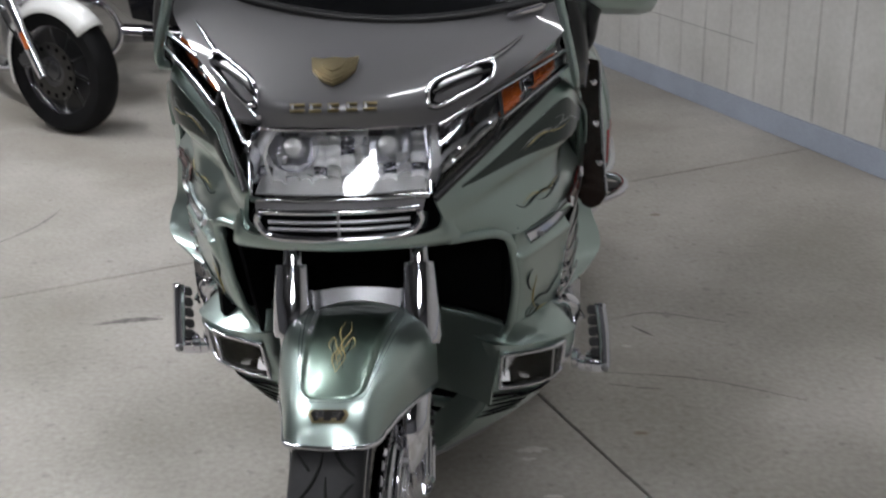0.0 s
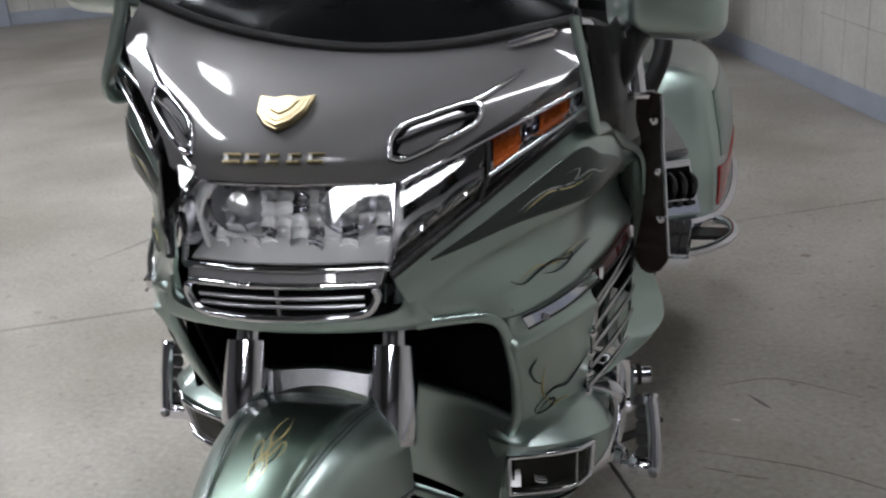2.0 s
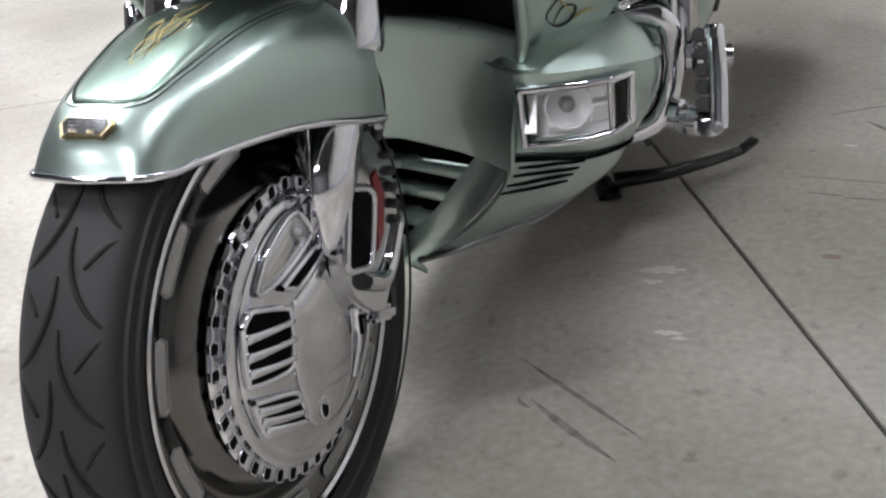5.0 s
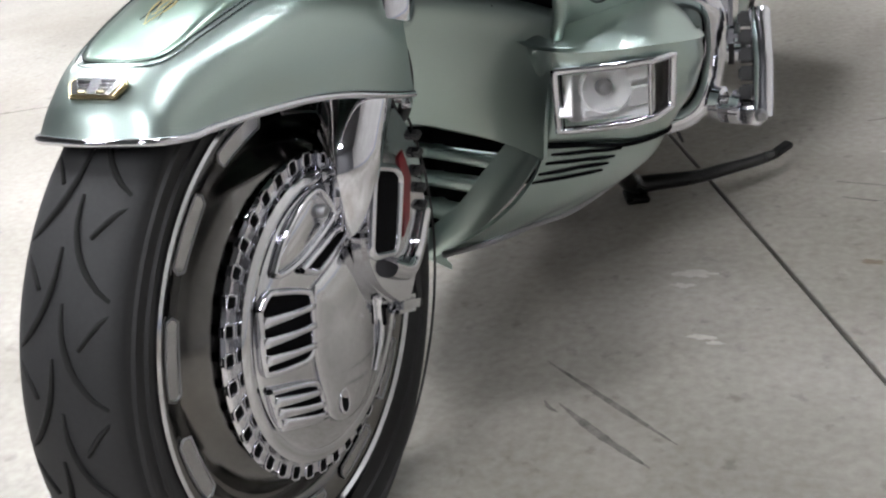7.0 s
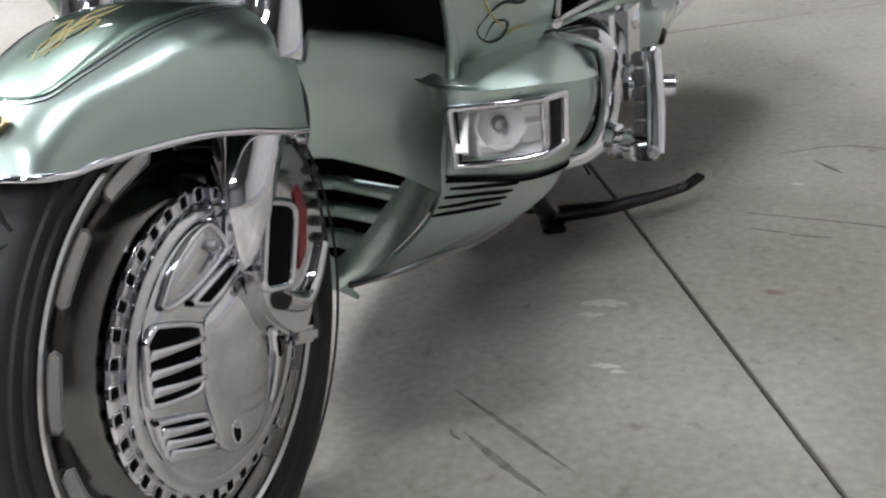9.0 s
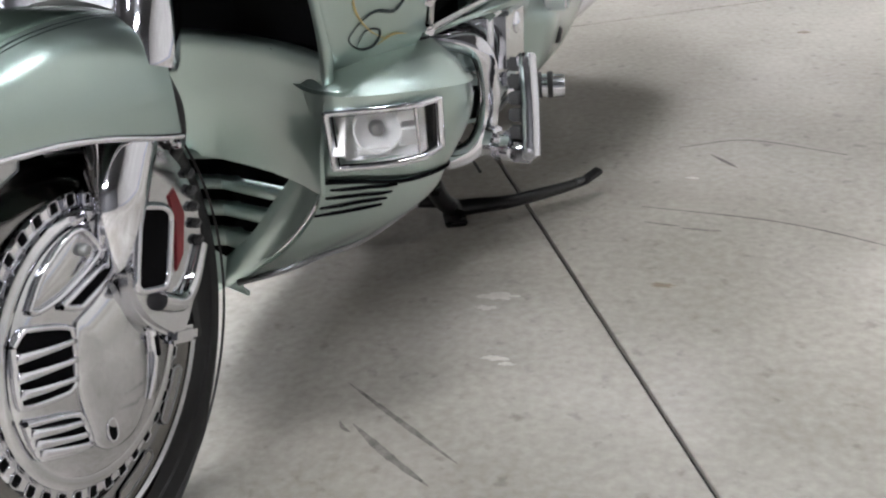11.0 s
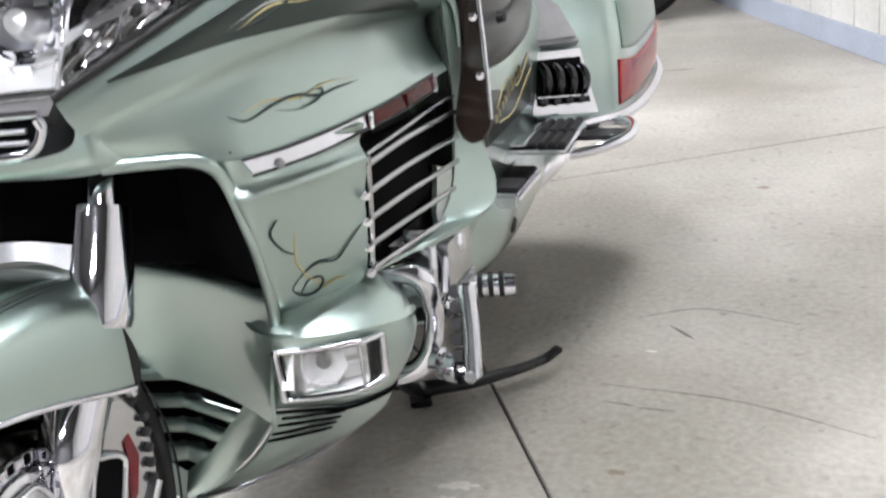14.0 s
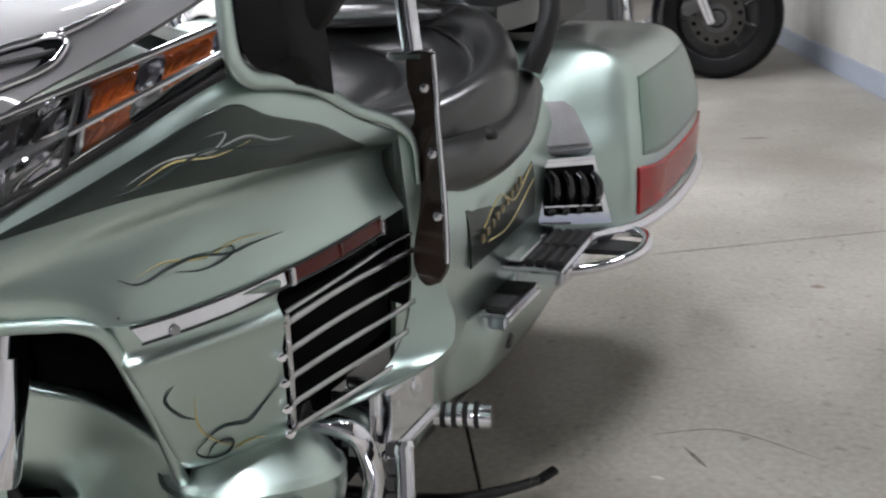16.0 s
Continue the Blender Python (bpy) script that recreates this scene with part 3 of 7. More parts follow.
rimpts = [(x + NX, hb(x, s)[1] - 0.002, hb(x, s)[2]) for x, s in ((-0.148, 1.03), (-0.07, 1.03), (0, 1.03), (0.07, 1.03), (0.148, 1.03))]
tube("headlight_trim", rimpts, 0.004, CHROME, bike, "chrome strip over the headlight", 8, 20)
for sx in (-1, 1):
    tube("headlight_trim", [(sx * 0.148 + NX, hb(0.148, s)[1] - 0.002, hb(0.148, s)[2]) for s in (1.03, 0.5, -0.02)], 0.004, CHROME, bike, "chrome strip at the headlight's side", 8)
tube("lens_edge", [(x + NX, hb(x, 0)[1] - 0.003, hb(x, 0)[2] - 0.002) for x in (-0.145, -0.07, 0, 0.07, 0.145)], 0.006, CHROME_WORN, bike, "ribbed chrome edge under the lens", 8, 24)
band = [[(x + NX, 0.112 + 0.9 * x * x, 0.868) for x in (-0.140, -0.07, 0, 0.07, 0.140)], [(x + NX, 0.100 + 0.9 * x * x, 0.852) for x in (-0.136, -0.07, 0, 0.07, 0.136)]]
sheet("headlight_band", band, 4, 24, 0.02, HOOD, bike, "dark grey band under the headlight", flip=True)

# corner lamps with amber turn signals, running back from the headlight
def corner_lamp():
    top = lambda s: np.array((0.163, 0.160, 0.974)) * (1 - s) + np.array((0.388, 0.342, 1.056)) * s
    bot = lambda s: np.array((0.158, 0.100, 0.874)) * (1 - s) + np.array((0.372, 0.338, 1.008)) * s
    mid = lambda s: (top(s) + bot(s)) / 2 + np.array((0.012, -0.020, 0.0)) * (1 - 0.5 * s)
    back = np.array((-0.016, 0.035, 0.0))
    body = sheet("corner_lamp", [[top(s) + back for s in (0, 0.33, 0.66, 1)], [mid(s) + back for s in (0, 0.33, 0.66, 1)], [bot(s) + back for s in (0, 0.33, 0.66, 1)]], 6, 16, 0.004, SILVER, bike, "chrome corner lamp with amber signal")
    P = lambda s, r, d: (top(s) * (1 - r) + bot(s) * r) + back * d + (mid(s) - (top(s) + bot(s)) / 2) * (1 - abs(2 * r - 1))
    for s0, s1, a, b in ((0.49, 0.66, 0.12, 0.42), (0.75, 0.94, 0.12, 0.42), (0.49, 0.66, 0.58, 0.86), (0.76, 0.92, 0.58, 0.84)):
        cell = sheet("amber_cell", [[P(s, r, 0.45 + 0.25 * math.sin(math.pi * (r - a) / (b - a))) for s in np.linspace(s0, s1, 5)] for r in np.linspace(a, b, 4)], 8, 20, 0.006, AMBER_BACK, body, "amber signal insert")
        for k in range(4):
            s = s0 + (s1 - s0) * (k + 0.5) / 4
            tube("amber_rib", [tuple(P(s, a + 0.02, 0.43)), tuple(P(s + 0.01, (a + b) / 2, 0.62)), tuple(P(s, b - 0.02, 0.43))], 0.0022, AMBER_BACK, cell, "", 6)
    for s0, s1, a, b in ((0.03, 0.24, 0.08, 0.42), (0.25, 0.45, 0.08, 0.42), (0.03, 0.22, 0.58, 0.92), (0.24, 0.45, 0.58, 0.90), (0.46, 0.487, 0.10, 0.90), (0.665, 0.745, 0.12, 0.44), (0.665, 0.755, 0.56, 0.86), (0.94, 0.99, 0.12, 0.84)):
        sheet("reflector", [[P(s, r, 0.35 + 0.50 * math.sin(math.pi * (s - s0) / (s1 - s0)) * math.sin(math.pi * (0.15 + 0.7 * (r - a) / (b - a)))) for s in np.linspace(s0, s1, 6)] for r in np.linspace(a, b, 5)], 12, 16, 0.003, CHROME, body, "curved chrome reflector")
    sheet("lens", [[top(s) for s in (0, 0.33, 0.66, 1)], [mid(s) for s in (0, 0.33, 0.66, 1)], [bot(s) for s in (0, 0.33, 0.66, 1)]], 8, 16, 0.003, LENS, body, "clear wrap-around lens").visible_shadow = False
    tube("trim", [top(s) + (0.004, -0.004, 0.004) for s in (0, 0.5, 1)], 0.004, CHROME, body, "chrome edge trim", 8)
    tube("trim", [mid(s) + (0.002, -0.003, 0.0) for s in (0.45, 0.7, 1)], 0.0035, CHROME, body, "chrome divider", 8)
    tube("trim", [bot(s) + (0.002, -0.002, -0.002) for s in (0, 0.5, 1)], 0.005, BLACK, body, "black seal", 8)
    tube("divider", [top(0.46) + (0.001, -0.003, 0), mid(0.46) + (0.001, -0.003, 0), bot(0.46) + (0.001, -0.003, 0)], 0.003, BLACK, body, "", 8)
    return body


both(corner_lamp())

# chrome-trimmed lower grille
gr = sheet("lower_grille", [[(x + NX, 0.106 + 0.9 * x * x, 0.856) for x in (-0.13, -0.06, 0, 0.06, 0.13)], [(x + NX, 0.092 + 0.9 * x * x, 0.818) for x in (-0.115, -0.06, 0, 0.06, 0.115)]], 4, 24, 0.006, VOID, bike, "black lower grille with chrome surround", flip=True)
tube("surround", [(x + NX, 0.090 + 0.9 * x * x, z) for x, z in ((-0.130, 0.852), (-0.132, 0.838), (-0.112, 0.816), (-0.05, 0.811), (0, 0.810), (0.05, 0.811), (0.112, 0.816), (0.132, 0.838), (0.130, 0.852))], 0.0065, CHROME, gr, "chrome grille surround", 10, 50)
tube("surround", [(x + NX, 0.094 + 0.9 * x * x, 0.856) for x in (-0.13, -0.06, 0, 0.06, 0.13)], 0.005, CHROME, gr, "chrome grille top strip", 8, 20)
for z in (0.828, 0.840):
    tube("slat", [(x + NX, 0.091 + 0.9 * x * x, z) for x in (-0.115, -0.05, 0, 0.05, 0.115)], 0.003, STEEL, gr, "", 6, 16)
block("slat", (0.004, 0.008, 0.04), STEEL, gr, m=pose(NX, 0.092, 0.836), bevel=0.001)

# lip under the grille, body colour, with the top edge of the radiator opening
lip_rows = [
    [(-0.160, 0.118, 0.858), (-0.142, 0.106, 0.819), (NX, 0.084, 0.805), (0.150, 0.104, 0.815), (0.172, 0.116, 0.852)],
    [(-0.172, 0.125, 0.836), (-0.155, 0.110, 0.801), (NX, 0.086, 0.793), (0.165, 0.108, 0.797), (0.188, 0.124, 0.830)],
    [(-0.182, 0.150, 0.811), (-0.162, 0.130, 0.788), (NX, 0.110, 0.783), (0.175, 0.128, 0.784), (0.205, 0.150, 0.805)],
]
sheet("nose_lip", lip_rows, 10, 40, 0.006, PAINT, bike, flip=True)

# side fairing, upper: from the lamps back to the cockpit edge and down to the chrome strip
def side_upper():
    cols = [
        [(0.160, 0.102, 0.870), (0.166, 0.104, 0.852), (0.172, 0.110, 0.835), (0.176, 0.114, 0.825), (0.178, 0.118, 0.812), (0.178, 0.128, 0.797)],
        [(0.222, 0.168, 0.909), (0.232, 0.164, 0.884), (0.236, 0.166, 0.860), (0.234, 0.168, 0.842), (0.238, 0.164, 0.812), (0.236, 0.168, 0.780)],
        [(0.298, 0.254, 0.958), (0.310, 0.248, 0.928), (0.312, 0.246, 0.885), (0.302, 0.248, 0.858), (0.304, 0.224, 0.812), (0.302, 0.204, 0.774)],
        [(0.372, 0.338, 1.004), (0.386, 0.330, 0.975), (0.388, 0.330, 0.906), (0.366, 0.330, 0.872), (0.360, 0.315, 0.815), (0.366, 0.310, 0.772)],
        [(0.402, 0.440, 0.972), (0.414, 0.436, 0.955), (0.414, 0.440, 0.898), (0.386, 0.440, 0.868), (0.384, 0.430, 0.815), (0.402, 0.425, 0.772)],
        [(0.418, 0.530, 0.920), (0.426, 0.530, 0.908), (0.424, 0.540, 0.878), (0.398, 0.540, 0.858), (0.402, 0.530, 0.812), (0.424, 0.530, 0.772)],
        [(0.432, 0.612, 0.882), (0.436, 0.616, 0.872), (0.428, 0.620, 0.858), (0.410, 0.620, 0.845), (0.414, 0.620, 0.810), (0.434, 0.620, 0.772)],
    ]
    ob = sheet("side_fairing", cols, 44, 30, 0.005, PAINT, bike)
    # dark painted panel, laid on the upper flank
    g = grid(cols, 44, 30)
    n = outward(g)
    at = lambda u, v, d=0.0022: on(g, n, u, v, d)
    low = [(0.10, 0.13), (0.21, 0.245), (0.30, 0.315), (0.42, 0.39), (0.53, 0.43), (0.67, 0.468), (0.84, 0.456)]
    up = [(0.10, 0.11), (0.23, 0.14), (0.36, 0.155), (0.485, 0.19), (0.56, 0.265), (0.70, 0.31), (0.84, 0.40)]
    rows = []
    for l, h in zip(cr([(*p, 0) for p in low], 80), cr([(*p, 0) for p in up], 80)):
        rows.append([at(*(np.array(h[:2]) * (1 - r) + np.array(l[:2]) * r), 0.0025) for r in np.linspace(0, 1, 20)])
    skin("dark_panel", np.array(rows), 0.0012, PAINT_DARK, ob, "dark green painted panel")
    def swirl(pts, w, mt):
        q = cr([(*p, 0) for p in pts], 26)
        c = np.array([at(min(max(a, 0), 1), min(max(b, 0), 1)) for a, b, _ in q])
        v, f = tube_data(c, [w * 0.2, w, w * 0.8, w * 0.2], 5)
        raw("pinstripe", v, f, mt, ob, "hand-painted pinstripe")
    swirl([(0.30, 0.77), (0.34, 0.81), (0.39, 0.775), (0.44, 0.765), (0.50, 0.80), (0.55, 0.80), (0.62, 0.815)], 0.0022, PIN_BLACK)
    swirl([(0.40, 0.80), (0.45, 0.83), (0.50, 0.81), (0.505, 0.775), (0.47, 0.77), (0.45, 0.79)], 0.0014, PIN_BLACK)
    swirl([(0.33, 0.78), (0.38, 0.75), (0.45, 0.78), (0.52, 0.76), (0.60, 0.79)], 0.0013, PIN_GOLD)
    swirl([(0.28, 0.27), (0.35, 0.30), (0.43, 0.29), (0.50, 0.33), (0.62, 0.36)], 0.0018, PIN_BLACK)
    swirl([(0.30, 0.26), (0.37, 0.25), (0.44, 0.30), (0.47, 0.27), (0.43, 0.25)], 0.0013, PIN_GREY)
    swirl([(0.42, 0.31), (0.50, 0.30), (0.55, 0.33), (0.60, 0.33)], 0.0014, PIN_GREY)
    swirl([(0.31, 0.29), (0.38, 0.27), (0.45, 0.32), (0.54, 0.31)], 0.0011, PIN_GOLD)
    return ob


both(side_upper())
# pale edge trim from the lamp up to the windshield
both(tube("edge_trim", [(0.372, 0.350, 1.150), (0.386, 0.334, 1.085), (0.397, 0.316, 1.030), (0.402, 0.334, 1.002), (0.410, 0.390, 0.986), (0.415, 0.450, 0.966), (0.424, 0.532, 0.922), (0.440, 0.606, 0.888), (0.450, 0.634, 0.855), (0.450, 0.640, 0.800)], [0.014, 0.014, 0.014, 0.012, 0.010, 0.009, 0.009, 0.009, 0.007, 0.005], PAINT, bike, "pale painted edge trim", 12, 60, 0.55))

# side fairing, lower: chrome strip, reflector, front panel and louvred grille
def side_lower():
    cols = [
        [(0.278, 0.192, 0.778), (0.2782, 0.2036, 0.748), (0.2806, 0.2018, 0.738), (0.2870, 0.1970, 0.729), (0.2854, 0.2022, 0.716), (0.286, 0.216, 0.68), (0.284, 0.240, 0.62), (0.278, 0.264, 0.575), (0.262, 0.304, 0.540)],
        [(0.304, 0.204, 0.773), (0.3012, 0.2096, 0.748), (0.3036, 0.2078, 0.738), (0.3100, 0.2030, 0.729), (0.3084, 0.2082, 0.716), (0.308, 0.222, 0.68), (0.304, 0.246, 0.62), (0.297, 0.272, 0.572), (0.280, 0.312, 0.540)],
        [(0.366, 0.300, 0.770), (0.3572, 0.2996, 0.748), (0.3596, 0.2978, 0.738), (0.3660, 0.2930, 0.729), (0.3644, 0.2982, 0.716), (0.358, 0.300, 0.68), (0.350, 0.312, 0.62), (0.338, 0.332, 0.570), (0.312, 0.356, 0.538)],
        [(0.398, 0.352, 0.769), (0.3872, 0.3556, 0.748), (0.3896, 0.3538, 0.738), (0.3960, 0.3490, 0.729), (0.3944, 0.3542, 0.716), (0.386, 0.352, 0.68), (0.380, 0.358, 0.62), (0.366, 0.372, 0.570), (0.338, 0.394, 0.536)],
    ]
    ob = sheet("front_flank", cols, 26, 60, 0.005, PAINT, bike)
    def swirl(pts, w, mt):
        g = grid([[c[0]] + c[4:] for c in cols], 26, 26)
        n = outward(g)
        c = [on(g, n, a, b, 0.0012) for a, b, _ in cr([(*p, 0) for p in pts], 26)]
        v, f = tube_data(np.array(c), [w * 0.2, w, w * 0.8, w * 0.2], 5)
        raw("pinstripe", v, f, mt, ob, "hand-painted pinstripe")
    swirl([(0.42, 0.34), (0.36, 0.42), (0.40, 0.50), (0.46, 0.54)], 0.0022, PIN_BLACK)
    swirl([(0.46, 0.66), (0.56, 0.62), (0.68, 0.64), (0.80, 0.58), (0.95, 0.52)], 0.0022, PIN_BLACK)
    swirl([(0.44, 0.78), (0.50, 0.70), (0.58, 0.72), (0.54, 0.80), (0.46, 0.80), (0.40, 0.72), (0.50, 0.64)], 0.0017, PIN_BLACK)
    swirl([(0.48, 0.44), (0.46, 0.58), (0.52, 0.70), (0.62, 0.78)], 0.0016, PIN_GOLD)
    swirl([(0.56, 0.80), (0.66, 0.76), (0.80, 0.78)], 0.0016, PIN_GOLD)
    # step ridge under the strip
    return ob


both(side_lower())


def strip():
    ob = sheet("chrome_strip", [[(0.309, 0.198, 0.772), (0.334, 0.236, 0.771), (0.364, 0.292, 0.772), (0.394, 0.368, 0.775)], [(0.316, 0.204, 0.756), (0.338, 0.240, 0.756), (0.367, 0.294, 0.757), (0.396, 0.366, 0.761)]], 4, 20, 0.006, CHROME, bike, "bevelled chrome strip")
    tube("strip_edge", [(0.309, 0.196, 0.774), (0.334, 0.234, 0.773), (0.364, 0.290, 0.774), (0.394, 0.366, 0.777), (0.416, 0.448, 0.780), (0.432, 0.550, 0.782)], 0.0018, BLACK, ob, "black upper seal of the strip", 6, 24)
    tube("strip_edge", [(0.316, 0.202, 0.754), (0.338, 0.238, 0.754), (0.367, 0.292, 0.755), (0.397, 0.364, 0.759), (0.419, 0.448, 0.759), (0.435, 0.550, 0.761)], 0.0016, BLACK, ob, "black lower seal of the strip", 6, 24)
    for x, y, z in ((0.336, 0.233, 0.758), (0.390, 0.352, 0.766)):
        lathe("screw", [(0, 0.004), (0.005, 0.003), (0.006, 0)], STEEL, ob, "", 12, frame_of((x, y, z), (0, 0, 1), (0.8, -0.6, 0)))
    sheet("side_reflector", [[(0.398, 0.372, 0.776), (0.416, 0.450, 0.778), (0.432, 0.550, 0.780)], [(0.400, 0.372, 0.759), (0.418, 0.450, 0.761), (0.434, 0.550, 0.763)]], 4, 14, 0.006, RED_DARK, ob, "dark red side reflector")
    for s in (0.0, 0.5, 1.0):
        x, y = 0.404 + 0.034 * s, 0.372 + 0.178 * s
        block("reflector_end", (0.006, 0.008, 0.020), CHROME if s != 0.5 else RED_DARK, ob, m=pose(x - 0.003, y, 0.768), bevel=0.001)
    return ob


both(strip())


def side_grille():
    # recessed opening, its shade put in as near-black, with four chrome louvres
    ob = sheet("side_grille", [[(0.375, 0.362, 0.735), (0.395, 0.48, 0.728), (0.405, 0.650, 0.715)], [(0.350, 0.380, 0.650), (0.372, 0.48, 0.645), (0.385, 0.650, 0.640)], [(0.335, 0.385, 0.565), (0.355, 0.48, 0.565), (0.380, 0.650, 0.585)]], 8, 14, 0.01, VOID, bike, "side grille opening, its shade put in as black, with chrome louvres")
    for k in range(5):
        z0 = 0.716 - 0.036 * k
        v, f = tube_data([(0.392 - 0.004 * k, 0.352 + 0.005 * k, z0), (0.412 - 0.002 * k, 0.45, z0 + 0.004), (0.428, 0.56, z0 - 0.001), (0.434, 0.645, z0 - 0.010)], [0.0034, 0.0030, 0.0030, 0.0034], 8, 20, True, 1.5)
        raw("louvre", v, f, SATIN, ob, "satin chrome louvre")
        if k:
            block("louvre_tip", (0.012, 0.020, 0.011), CHROME, ob, m=pose(0.391 - 0.004 * k, 0.345 + 0.005 * k, z0, 0, -12, 30), bevel=0.003)
    tube("grille_post", [(0.394, 0.358, 0.728), (0.390, 0.362, 0.690), (0.384, 0.368, 0.640), (0.374, 0.376, 0.575)], 0.0042, SATIN, ob, "satin chrome front post", 8, 16)
    tube("grille_edge", [(0.394, 0.356, 0.730), (0.414, 0.45, 0.735), (0.428, 0.56, 0.736), (0.434, 0.64, 0.730)], 0.003, SATIN, ob, "satin upper edge", 8, 16)
    return ob


both(side_grille())


def rear_trim():
    # pale panel behind the grille, sweeping down and out to the cowl's corner
    rows = [
        [(0.436, 0.618, 0.880), (0.446, 0.640, 0.870)],
        [(0.436, 0.624, 0.800), (0.452, 0.650, 0.796)],
        [(0.434, 0.634, 0.720), (0.456, 0.655, 0.715)],
        [(0.430, 0.628, 0.650), (0.468, 0.660, 0.640)],
        [(0.430, 0.596, 0.606), (0.482, 0.650, 0.600)],
        [(0.420, 0.540, 0.574), (0.478, 0.610, 0.570)],
        [(0.395, 0.440, 0.566), (0.420, 0.480, 0.564)],
        [(0.360, 0.378, 0.560), (0.370, 0.400, 0.556)],
    ]
    ob = sheet("rear_trim", rows, 40, 8, 0.008, PAINT, bike, "pale green trim panel behind the grille", flip=True)
    ob2 = sheet("cockpit_panel", [[(0.430, 0.612, 0.88), (0.428, 0.62, 0.80), (0.428, 0.63, 0.72), (0.424, 0.64, 0.62)], [(0.30, 0.68, 0.89), (0.30, 0.69, 0.80), (0.30, 0.70, 0.72), (0.30, 0.70, 0.62)]], 6, 10, 0.01, PAINT_DARK, bike, "dark inner panel of the fairing", flip=True)
    both(ob2)
    return ob


both(rear_trim())

# radiator bay: black box behind the fork, its near-black standing for shade, with cores
rad = block("radiator_bay", (0.50, 0.03, 0.26), VOID, bike, "radiator bay with its shade put in as black", m=pose(CX, 0.462, 0.68), bevel=0.004)
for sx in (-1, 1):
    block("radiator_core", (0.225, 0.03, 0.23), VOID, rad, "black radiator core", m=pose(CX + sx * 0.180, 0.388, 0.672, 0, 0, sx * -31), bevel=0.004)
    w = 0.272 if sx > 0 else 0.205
    sheet("bay_side", [[(CX + sx * w, 0.20, 0.785), (CX + sx * (w - 0.004), 0.25, 0.66), (CX + sx * (w - 0.010), 0.29, 0.535)], [(CX + sx * (w - 0.02), 0.44, 0.785), (CX + sx * (w - 0.02), 0.44, 0.66), (CX + sx * (w - 0.03), 0.44, 0.535)]], 4, 8, 0.006, VOID, rad, "bay side blacked in for shade", flip=sx > 0)
sheet("bay_roof", [[(-0.19, 0.20, 0.783), (CX, 0.13, 0.783), (0.295, 0.20, 0.783)], [(-0.18, 0.44, 0.783), (CX, 0.44, 0.783), (0.27, 0.44, 0.783)]], 4, 10, 0.004, VOID, rad, "bay roof blacked in for shade", flip=True)
# lip of the side fairing over the radiator opening
both(tube("opening_lip", [(0.178, 0.130, 0.790), (0.225, 0.158, 0.786), (0.262, 0.178, 0.780), (0.282, 0.196, 0.755), (0.290, 0.220, 0.68), (0.287, 0.245, 0.62), (0.280, 0.266, 0.570), (0.268, 0.290, 0.535)], 0.008, PAINT, bike, "rounded edge of the radiator opening", 10, 40))

# inner cowl below the opening: one dished panel right across, with a rounded upper lip
def inner_cowl():
    plan = ((0.268, 0.288), (0.222, 0.316), (0.165, 0.346), (0.105, 0.373), (0.045, 0.393), (-0.020, 0.402), (-0.085, 0.394), (-0.145, 0.366), (-0.200, 0.325))
    rows = []
    for z, back, pull in ((0.556, 0.030, 0.0), (0.567, 0.014, 0.0), (0.566, 0.003, 0.0), (0.555, -0.002, 0.0), (0.520, -0.003, 0.02), (0.480, -0.004, 0.05), (0.435, -0.002, 0.08), (0.392, 0.002, 0.10)):
        rows.append([(-0.02 + (x + 0.02) * (1 - pull), y + back, z + 0.15 * max(0.0, -0.02 - x) - 0.10 * max(0.0, x - 0.20)) for x, y in plan])
    return sheet("inner_cowl", rows, 28, 44, 0.006, PAINT, bike, "green inner cowl panel behind the wheel")


inner_cowl()
tube("cowl_seam", [(0.181, 0.3385, 0.560), (0.176, 0.342, 0.542), (0.200, 0.327, 0.524), (0.217, 0.317, 0.496), (0.223, 0.313, 0.468), (0.219, 0.316, 0.430), (0.223, 0.313, 0.394)], 0.0018, VOID, bike, "dark panel seam", 6, 40)


